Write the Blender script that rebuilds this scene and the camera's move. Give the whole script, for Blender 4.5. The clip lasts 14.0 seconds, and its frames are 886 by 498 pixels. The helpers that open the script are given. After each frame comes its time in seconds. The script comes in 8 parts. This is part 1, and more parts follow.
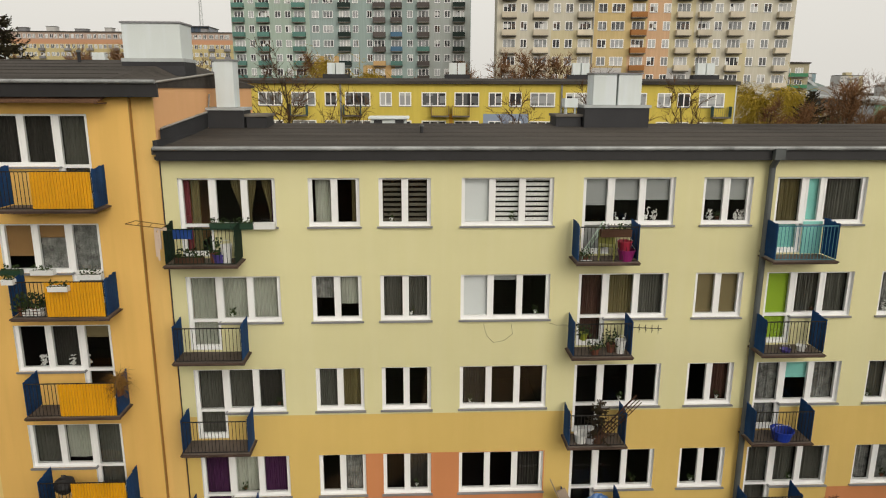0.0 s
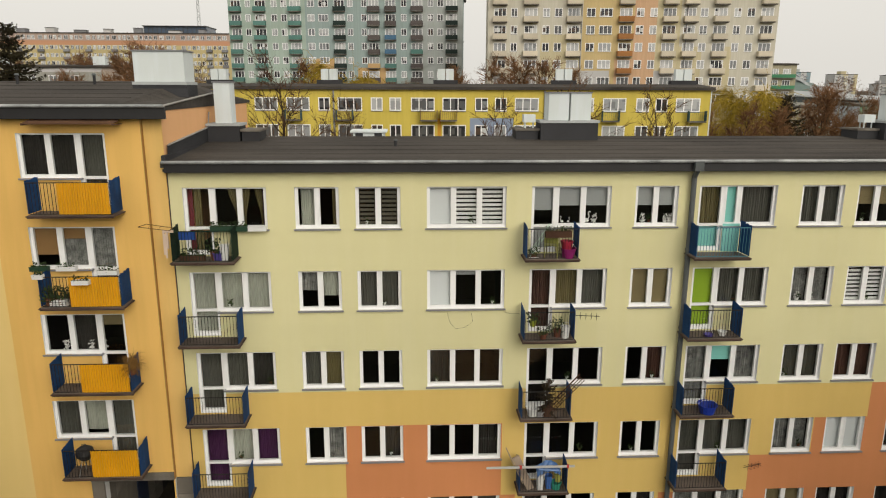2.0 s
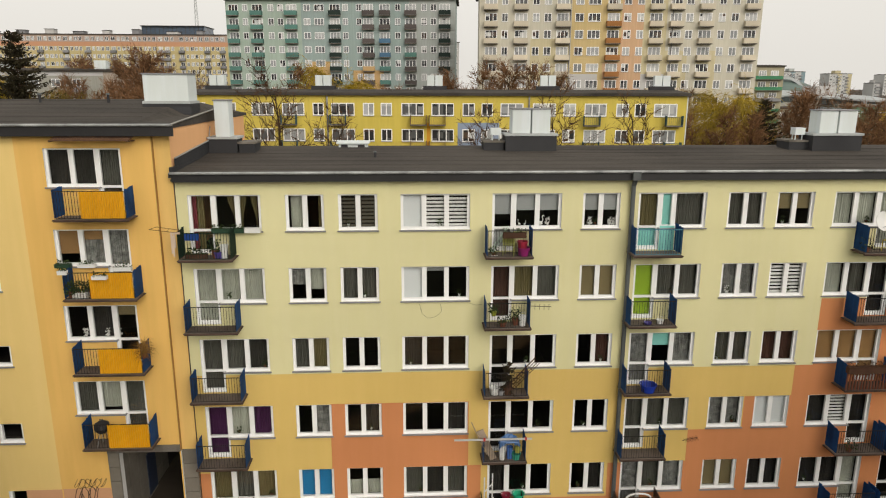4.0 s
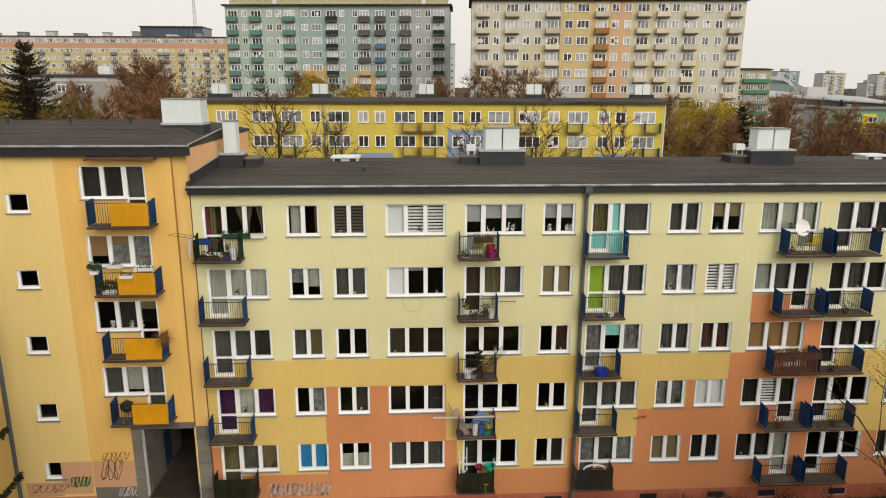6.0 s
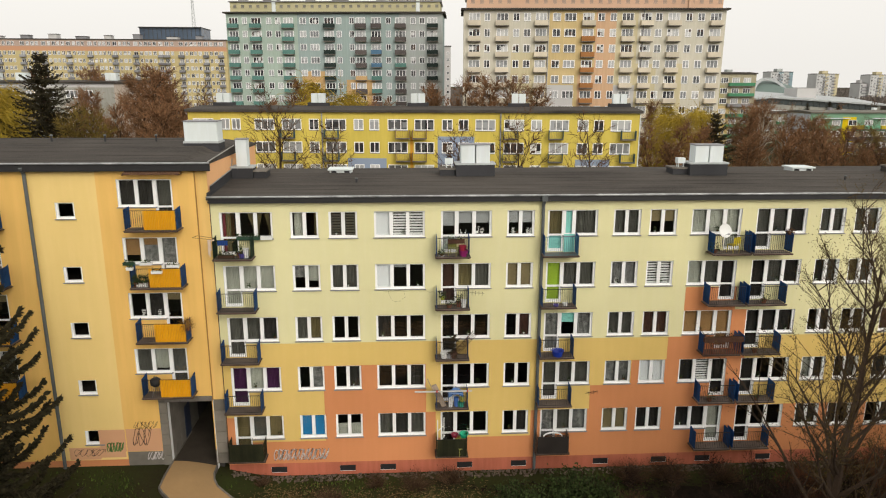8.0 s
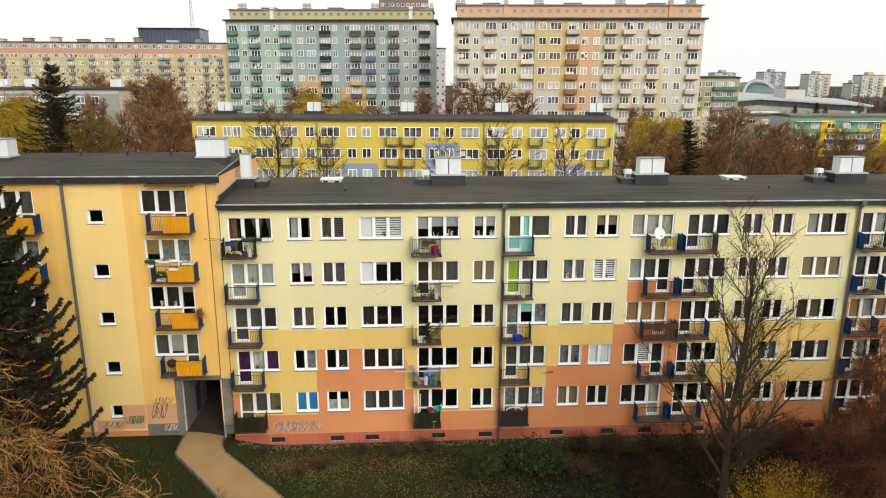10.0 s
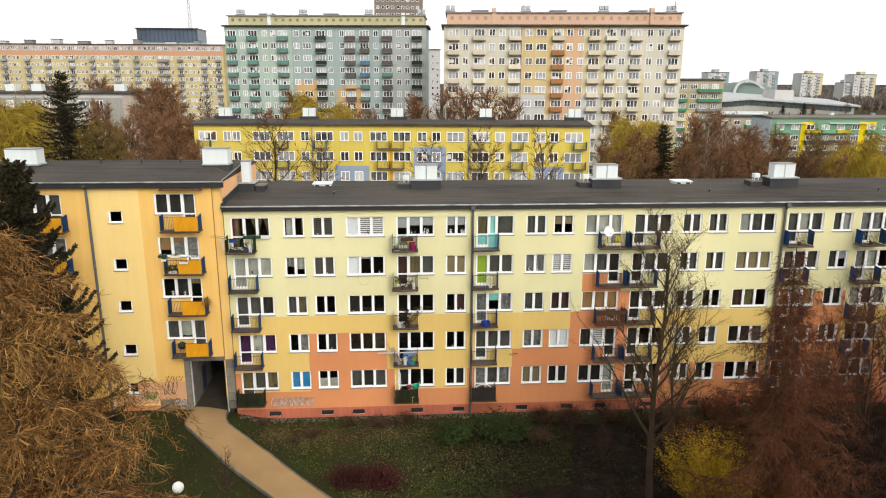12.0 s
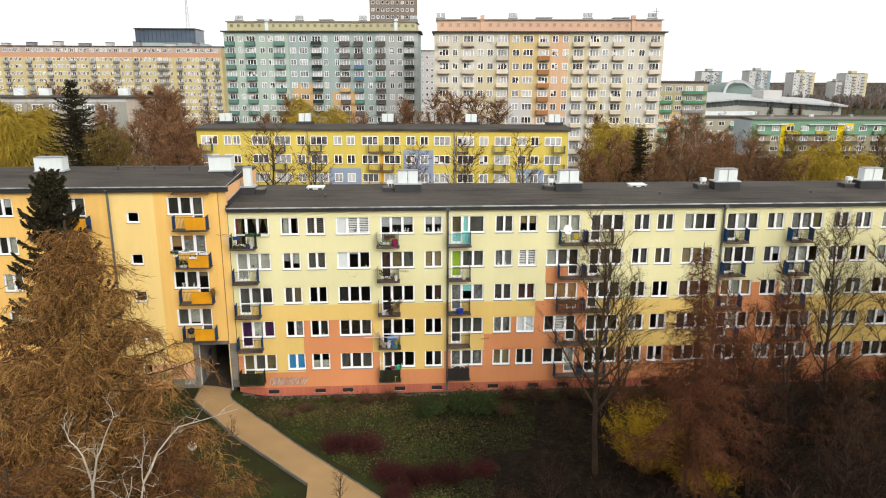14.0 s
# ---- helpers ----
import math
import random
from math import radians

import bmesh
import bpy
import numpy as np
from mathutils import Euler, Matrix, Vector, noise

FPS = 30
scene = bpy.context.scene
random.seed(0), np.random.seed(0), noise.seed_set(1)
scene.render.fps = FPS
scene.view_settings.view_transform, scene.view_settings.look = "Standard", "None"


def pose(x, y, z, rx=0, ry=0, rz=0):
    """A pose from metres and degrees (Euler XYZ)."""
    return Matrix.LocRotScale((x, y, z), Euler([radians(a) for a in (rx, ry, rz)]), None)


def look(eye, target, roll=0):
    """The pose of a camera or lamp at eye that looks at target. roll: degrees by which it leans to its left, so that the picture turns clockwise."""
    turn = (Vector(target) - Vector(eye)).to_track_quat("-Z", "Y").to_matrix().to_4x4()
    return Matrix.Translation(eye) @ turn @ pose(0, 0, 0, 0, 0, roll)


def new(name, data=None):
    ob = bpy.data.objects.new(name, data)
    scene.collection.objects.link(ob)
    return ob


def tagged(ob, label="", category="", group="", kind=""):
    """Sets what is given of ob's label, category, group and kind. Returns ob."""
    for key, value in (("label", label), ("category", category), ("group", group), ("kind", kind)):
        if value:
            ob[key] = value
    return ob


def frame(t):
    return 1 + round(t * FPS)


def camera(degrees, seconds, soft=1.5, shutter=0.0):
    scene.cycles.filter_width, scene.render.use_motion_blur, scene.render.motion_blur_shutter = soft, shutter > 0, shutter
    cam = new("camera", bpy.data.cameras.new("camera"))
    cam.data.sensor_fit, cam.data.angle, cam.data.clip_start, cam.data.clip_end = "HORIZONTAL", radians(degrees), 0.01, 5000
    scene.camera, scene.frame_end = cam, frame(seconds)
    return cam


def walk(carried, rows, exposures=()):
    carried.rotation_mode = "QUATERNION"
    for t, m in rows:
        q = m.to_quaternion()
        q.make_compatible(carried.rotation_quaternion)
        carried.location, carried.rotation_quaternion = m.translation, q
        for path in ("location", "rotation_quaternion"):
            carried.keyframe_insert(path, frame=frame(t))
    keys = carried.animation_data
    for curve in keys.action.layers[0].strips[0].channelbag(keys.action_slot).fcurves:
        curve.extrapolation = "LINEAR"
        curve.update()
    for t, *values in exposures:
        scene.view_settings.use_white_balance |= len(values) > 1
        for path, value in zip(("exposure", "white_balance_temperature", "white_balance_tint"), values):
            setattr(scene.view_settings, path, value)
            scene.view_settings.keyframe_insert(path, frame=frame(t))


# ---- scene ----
# ---- camera ----
cam = camera(66.0, 14.0, 1.1)
ROWS = [  # t, x, y, z, rx, ry, rz
    (0, 7.020, -18.446, 16.931, 76.844, -0.194, -2.493),
    (0.5, 7.214, -19.146, 17.112, 76.808, -0.177, -2.535),
    (1, 7.426, -19.889, 17.291, 76.774, -0.162, -2.576),
    (1.5, 7.632, -20.632, 17.460, 76.742, -0.151, -2.618),
    (2, 7.849, -21.421, 17.639, 76.710, -0.141, -2.659),
    (2.5, 8.053, -22.206, 17.823, 76.680, -0.134, -2.701),
    (3, 8.268, -23.005, 18.009, 76.651, -0.128, -2.742),
    (5.5, 9.144, -27.276, 19.158, 76.514, -0.123, -2.951),
    (6, 9.273, -28.391, 19.483, 76.488, -0.125, -2.994),
    (6.5, 9.398, -29.593, 19.803, 76.461, -0.128, -3.037),
    (7, 9.538, -30.918, 20.117, 76.434, -0.131, -3.080),
    (7.5, 9.707, -32.274, 20.435, 76.406, -0.134, -3.124),
    (8, 9.921, -33.671, 20.801, 76.378, -0.138, -3.168),
    (10.5, 11.203, -40.790, 22.564, 76.224, -0.151, -3.398),
    (11, 11.465, -42.189, 22.850, 76.189, -0.152, -3.446),
    (11.5, 11.746, -43.595, 23.163, 76.152, -0.151, -3.494),
    (12, 12.038, -45.035, 23.480, 76.113, -0.149, -3.544),
    (12.5, 12.324, -46.506, 23.820, 76.073, -0.145, -3.594),
    (13, 12.607, -48.016, 24.134, 76.030, -0.140, -3.646),
    (13.5, 12.857, -49.560, 24.491, 75.985, -0.132, -3.698),
    (14, 13.120, -51.137, 24.853, 75.937, -0.123, -3.751),
]
walk(cam, [(t, pose(*row)) for t, *row in ROWS], [(0, -0.3, 6980, 9), (3, -0.23, 6980, 9.5), (7, -0.09, 6900, 10), (11, 0.25, 6650, 10), (14, 0.34, 6550, 10)])

# ---- light ----
world = bpy.data.worlds.new("overcast_sky")
scene.world = world
world.use_nodes = True
wn, wl = world.node_tree.nodes, world.node_tree.links
sky = wn.new("ShaderNodeTexSky")
sky.sky_type = "NISHITA"
sky.sun_disc = False
sky.sun_elevation, sky.sun_rotation = radians(29), radians(157)
sky.air_density, sky.dust_density, sky.ozone_density = 1.0, 6.0, 1.0
veil = wn.new("ShaderNodeHueSaturation")
veil.inputs["Saturation"].default_value = 0.1
cloud = wn.new("ShaderNodeMixRGB")
cloud.inputs["Fac"].default_value = 0.75
cloud.inputs["Color2"].default_value = (8.75, 8.75, 8.65, 1)
wl.new(sky.outputs["Color"], veil.inputs["Color"])
wl.new(veil.outputs["Color"], cloud.inputs["Color1"])
wl.new(cloud.outputs["Color"], wn["Background"].inputs["Color"])
wn["Background"].inputs["Strength"].default_value = 0.13
lamp = bpy.data.lights.new("sun", "SUN")
lamp.energy, lamp.angle, lamp.color = 1.4, radians(40), (1.0, 0.95, 0.88)
sun = new("sun", lamp)
sun.matrix_world = look((30, -72, 43), (0, 0, 0))
scene.view_settings.exposure = 0.0

# ---- materials ----
MATS = {}


def mat(name, color, rough=0.8, scale=3.0, vary=0.12, bump=0.15, metal=0.0, fine=40.0, second=None, streak=0.0, island=0.0, rand=0.0):
    """Paint, stone, bark: two scales of noise on the colour, fine relief; streak: rain marks running down; rand: change from piece to piece."""
    if name in MATS:
        return MATS[name]
    m = bpy.data.materials.new(name)
    m.use_nodes = True
    n, l = m.node_tree.nodes, m.node_tree.links
    b = n["Principled BSDF"]
    b.inputs["Roughness"].default_value, b.inputs["Metallic"].default_value = rough, metal
    b.inputs["Specular IOR Level"].default_value = 0.5 if rough < 0.7 else 0.15
    geo = n.new("ShaderNodeNewGeometry")
    big, small = n.new("ShaderNodeTexNoise"), n.new("ShaderNodeTexNoise")
    big.inputs["Scale"].default_value, small.inputs["Scale"].default_value = scale * 0.25, fine
    big.inputs["Detail"].default_value, small.inputs["Detail"].default_value = 5, 3
    l.new(geo.outputs["Position"], big.inputs["Vector"])
    l.new(geo.outputs["Position"], small.inputs["Vector"])
    dark = [c * (1 - vary * 1.6) for c in color] if second is None else second
    lite = [min(1, c * (1 + vary)) for c in color] if second is None else color
    ramp = n.new("ShaderNodeValToRGB")
    ramp.color_ramp.elements[0].position, ramp.color_ramp.elements[1].position = 0.3, 0.7
    ramp.color_ramp.elements[0].color, ramp.color_ramp.elements[1].color = (*dark, 1), (*lite, 1)
    mixv = n.new("ShaderNodeMath")
    mixv.operation = "MULTIPLY_ADD"
    mixv.inputs[1].default_value, mixv.inputs[2].default_value = 0.35, 0.0
    addv = n.new("ShaderNodeMath")
    addv.operation = "MULTIPLY_ADD"
    addv.inputs[1].default_value = 0.65
    l.new(small.outputs["Fac"], mixv.inputs[0])
    l.new(big.outputs["Fac"], addv.inputs[0])
    l.new(mixv.outputs[0], addv.inputs[2])
    l.new(addv.outputs[0], ramp.inputs["Fac"])
    out = ramp.outputs["Color"]
    if streak:
        mp = n.new("ShaderNodeMapping")
        mp.inputs["Scale"].default_value = (2.2, 2.2, 0.16)
        st = n.new("ShaderNodeTexNoise")
        st.inputs["Scale"].default_value, st.inputs["Detail"].default_value = 1.6, 6
        sr = n.new("ShaderNodeValToRGB")
        sr.color_ramp.elements[0].position, sr.color_ramp.elements[1].position = 0.42, 0.62
        k = 1 - streak
        sr.color_ramp.elements[0].color, sr.color_ramp.elements[1].color = (k, k, k * 0.97, 1), (1, 1, 1, 1)
        mu = n.new("ShaderNodeMixRGB")
        mu.blend_type = "MULTIPLY"
        mu.inputs["Fac"].default_value = 1
        l.new(geo.outputs["Position"], mp.inputs["Vector"])
        l.new(mp.outputs["Vector"], st.inputs["Vector"])
        l.new(st.outputs["Fac"], sr.inputs["Fac"])
        l.new(out, mu.inputs["Color1"])
        l.new(sr.outputs["Color"], mu.inputs["Color2"])
        out = mu.outputs["Color"]
    if island or rand:
        hs = n.new("ShaderNodeHueSaturation")
        rm = n.new("ShaderNodeMapRange")
        k = island or rand
        rm.inputs["To Min"].default_value, rm.inputs["To Max"].default_value = 1 - k, 1 + k
        if island:
            l.new(geo.outputs["Random Per Island"], rm.inputs["Value"])
        else:
            oi = n.new("ShaderNodeObjectInfo")
            l.new(oi.outputs["Random"], rm.inputs["Value"])
        l.new(rm.outputs[0], hs.inputs["Value"])
        l.new(out, hs.inputs["Color"])
        out = hs.outputs["Color"]
    l.new(out, b.inputs["Base Color"])
    if bump:
        bp = n.new("ShaderNodeBump")
        bp.inputs["Strength"].default_value, bp.inputs["Distance"].default_value = bump, 0.02
        l.new(small.outputs["Fac"], bp.inputs["Height"])
        l.new(bp.outputs["Normal"], b.inputs["Normal"])
    MATS[name] = m
    return m


def glass_mat(name, tint=(0.965, 0.975, 0.97), rough=0.02):
    m = bpy.data.materials.new(name)
    m.use_nodes = True
    n, l = m.node_tree.nodes, m.node_tree.links
    n.remove(n["Principled BSDF"])
    tr, gl, mx, fr = n.new("ShaderNodeBsdfTransparent"), n.new("ShaderNodeBsdfGlossy"), n.new("ShaderNodeMixShader"), n.new("ShaderNodeLayerWeight")
    tr.inputs["Color"].default_value = (*tint, 1)
    gl.inputs["Roughness"].default_value = rough
    fr.inputs["Blend"].default_value = 0.5
    pw, ad = n.new("ShaderNodeMath"), n.new("ShaderNodeMath")
    pw.operation, ad.operation = "POWER", "MULTIPLY_ADD"
    pw.inputs[1].default_value = 4.0
    ad.inputs[1].default_value, ad.inputs[2].default_value = 0.9, 0.035
    l.new(fr.outputs["Facing"], pw.inputs[0])
    l.new(pw.outputs[0], ad.inputs[0])
    l.new(ad.outputs[0], mx.inputs["Fac"])
    l.new(tr.outputs[0], mx.inputs[1])
    l.new(gl.outputs[0], mx.inputs[2])
    l.new(mx.outputs[0], n["Material Output"].inputs["Surface"])
    return m


GLASS = glass_mat("window_glass")


def far_glass():
    """Panes with pale net curtains, greyer ones or a dark room behind them, changing from window to window and from pane to pane."""
    m = bpy.data.materials.new("far_window_glass")
    m.use_nodes = True
    n, l = m.node_tree.nodes, m.node_tree.links
    b, oi, rp, geo = n["Principled BSDF"], n.new("ShaderNodeObjectInfo"), n.new("ShaderNodeValToRGB"), n.new("ShaderNodeNewGeometry")
    sh, fr, vo = n.new("ShaderNodeMath"), n.new("ShaderNodeMath"), n.new("ShaderNodeTexVoronoi")
    vo.inputs["Scale"].default_value, vo.inputs["Randomness"].default_value = 1.5, 0.0
    sh.operation, fr.operation = "MULTIPLY_ADD", "FRACT"
    sh.inputs[1].default_value = 0.3
    l.new(geo.outputs["Position"], vo.inputs["Vector"])
    l.new(vo.outputs["Color"], sh.inputs[0])
    l.new(oi.outputs["Random"], sh.inputs[2])
    l.new(sh.outputs[0], fr.inputs[0])
    rp.color_ramp.interpolation = "CONSTANT"
    e = rp.color_ramp.elements
    e[0].position, e[0].color = 0.0, (0.03, 0.031, 0.035, 1)
    e[1].position, e[1].color = 0.14, (0.1, 0.102, 0.105, 1)
    for p, c in ((0.3, (0.22, 0.23, 0.235, 1)), (0.5, (0.34, 0.35, 0.355, 1)), (0.7, (0.46, 0.47, 0.47, 1)), (0.86, (0.58, 0.58, 0.57, 1)), (0.95, (0.09, 0.06, 0.045, 1))):
        e.new(p).color = c
    b.inputs["Roughness"].default_value = 0.15
    l.new(fr.outputs[0], rp.inputs["Fac"])
    l.new(rp.outputs["Color"], b.inputs["Base Color"])
    return m


def felt_mat(name):
    """Weathered roofing felt: brownish grey, with long uneven streaks and stains along the rolls."""
    m = bpy.data.materials.new(name)
    m.use_nodes = True
    n, l = m.node_tree.nodes, m.node_tree.links
    b, geo, add = n["Principled BSDF"], n.new("ShaderNodeNewGeometry"), None
    b.inputs["Roughness"].default_value, b.inputs["Specular IOR Level"].default_value = 0.9, 0.12
    for stretch, scale, detail in (((0.1, 1.0, 1.0), 2.6, 6), ((0.35, 0.5, 1.0), 0.55, 4), ((1, 1, 1), 22, 2)):
        mp, nz = n.new("ShaderNodeMapping"), n.new("ShaderNodeTexNoise")
        mp.inputs["Scale"].default_value = stretch
        nz.inputs["Scale"].default_value, nz.inputs["Detail"].default_value = scale, detail
        l.new(geo.outputs["Position"], mp.inputs["Vector"])
        l.new(mp.outputs["Vector"], nz.inputs["Vector"])
        if add is None:
            add = nz.outputs["Fac"]
        else:
            mx = n.new("ShaderNodeMath")
            mx.operation = "ADD"
            l.new(add, mx.inputs[0])
            l.new(nz.outputs["Fac"], mx.inputs[1])
            add = mx.outputs[0]
    rp, bp = n.new("ShaderNodeMapRange"), n.new("ShaderNodeBump")
    rp.inputs["From Min"].default_value, rp.inputs["From Max"].default_value = 1.1, 1.9
    cr = n.new("ShaderNodeValToRGB")
    cr.color_ramp.elements[0].color, cr.color_ramp.elements[1].color = (0.034, 0.03, 0.027, 1), (0.092, 0.081, 0.07, 1)
    l.new(add, rp.inputs["Value"])
    l.new(rp.outputs[0], cr.inputs["Fac"])
    l.new(cr.outputs["Color"], b.inputs["Base Color"])
    bp.inputs["Strength"].default_value, bp.inputs["Distance"].default_value = 0.35, 0.02
    l.new(add, bp.inputs["Height"])
    l.new(bp.outputs["Normal"], b.inputs["Normal"])
    return m


FARGLASS = far_glass()
PVC = mat("white_pvc", (0.88, 0.88, 0.87), 0.35, 2, 0.03, 0)
SILL = mat("grey_sill", (0.22, 0.22, 0.23), 0.5, 4, 0.15, 0.1)
PALE = mat("pale_yellow_render", (0.72, 0.675, 0.39), 0.9, 0.7, 0.09, 0.25, fine=60, streak=0.012)
WARM = mat("warm_yellow_render", (0.71, 0.5, 0.165), 0.9, 0.7, 0.09, 0.25, fine=60, streak=0.018)
SALMON = mat("salmon_render", (0.63, 0.255, 0.11), 0.9, 0.7, 0.1, 0.25, fine=60, streak=0.02)
PLINTH = mat("red_plinth_render", (0.5, 0.15, 0.09), 0.9, 1.5, 0.15, 0.3, streak=0.12)
OCHRE = mat("ochre_render", (0.83, 0.51, 0.155), 0.9, 0.8, 0.06, 0.25, fine=60, streak=0.045)
STAIRW = mat("stair_yellow_render", (0.84, 0.61, 0.24), 0.9, 0.8, 0.05, 0.25, fine=60, streak=0.02)
PEACH = mat("peach_gable_render", (0.86, 0.48, 0.24), 0.9, 0.8, 0.06, 0.2, fine=60, streak=0.02)
REVEAL = mat("white_reveal_paint", (0.85, 0.85, 0.84), 0.7, 3, 0.08, 0.1)
# near-black plaster: the darkness of the unlit rooms is put into the colour
INNER = mat("darkened_room_plaster", (0.028, 0.023, 0.02), 0.9, 2, 0.1, 0)
BITUMEN = felt_mat("bitumen_roof_felt")
FLASH = mat("dark_roof_upstand", (0.045, 0.045, 0.048), 0.7, 2, 0.2, 0.3)
FASCIA = mat("black_fascia_sheet", (0.017, 0.016, 0.017), 0.55, 2, 0.2, 0.1, streak=0.2)
ZINC = mat("zinc_gutter", (0.34, 0.35, 0.35), 0.55, 5, 0.5, 0.1, metal=0.35)
PIPE = mat("grey_drainpipe", (0.1, 0.11, 0.11), 0.55, 3, 0.25, 0.1)
CONC = mat("weathered_concrete", (0.2, 0.18, 0.155), 0.9, 3, 0.3, 0.5, streak=0.25)
CHIMW = mat("white_chimney_render", (0.69, 0.74, 0.75), 0.85, 1.5, 0.06, 0.2, streak=0.05)
BLUE = mat("blue_railing_paint", (0.01, 0.06, 0.19), 0.75, 4, 0.3, 0.1, streak=0.25)
SLAB = mat("dirty_balcony_concrete", (0.15, 0.12, 0.1), 0.9, 3, 0.35, 0.4)
RUST = mat("rusty_edge_steel", (0.095, 0.062, 0.048), 0.85, 5, 0.4, 0.3)
BARS = mat("dark_railing_steel", (0.03, 0.028, 0.027), 0.75, 6, 0.3, 0.1)
YPANEL = mat("yellow_corrugated_sheet", (0.74, 0.37, 0.012), 0.5, 3, 0.1, 0.1, streak=0.08)
STONE = mat("grey_stone_cladding", (0.2, 0.18, 0.15), 0.85, 4, 0.2, 0.5, rand=0.15)
GRASS = mat("dark_spring_grass", (0.03, 0.042, 0.008), 0.95, 1.6, 0.2, 0.8, fine=9, second=(0.022, 0.014, 0.007))
PAVE = mat("ochre_paving", (0.36, 0.23, 0.11), 0.9, 2, 0.12, 0.4, fine=30)
BARK = mat("brown_bark", (0.055, 0.037, 0.025), 0.95, 5, 0.3, 0.6)
TWIG = mat("brown_twigs", (0.1, 0.052, 0.026), 0.95, 1, 0.3, 0, island=0.35)
TWIGF = mat("far_rusty_twigs", (0.2, 0.105, 0.052), 0.95, 1, 0.3, 0, island=0.4)
TWIGR = mat("rusty_twigs", (0.1, 0.038, 0.017), 0.95, 1, 0.3, 0, island=0.35)
TWIGO = mat("olive_twigs", (0.17, 0.12, 0.028), 0.95, 1, 0.3, 0, island=0.35)
WILLOW = mat("yellow_willow_twigs", (0.34, 0.24, 0.03), 0.95, 1, 0.25, 0, island=0.35)
STRAW = mat("straw_larch_twigs", (0.3, 0.168, 0.05), 0.95, 2.4, 0.3, 0, island=0.75, second=(0.12, 0.053, 0.018))
RUSTS = mat("rust_brown_larch_twigs", (0.165, 0.075, 0.026), 0.95, 2.4, 0.3, 0, island=0.7, second=(0.075, 0.032, 0.013))
BIRCH = mat("white_birch_bark", (0.4, 0.35, 0.28), 0.9, 6, 0.3, 0.4)
NEEDLE = mat("dark_spruce_needles", (0.033, 0.028, 0.014), 0.9, 2, 0.3, 0, island=0.5)
FORSY = mat("yellow_forsythia_bloom", (0.38, 0.235, 0.01), 0.9, 2, 0.3, 0, island=0.5)
REDTWIG = mat("dark_red_bush_twigs", (0.055, 0.016, 0.014), 0.95, 2, 0.3, 0, island=0.4)
GREENL = mat("dark_green_leaves", (0.03, 0.045, 0.012), 0.85, 2, 0.3, 0, island=0.5)


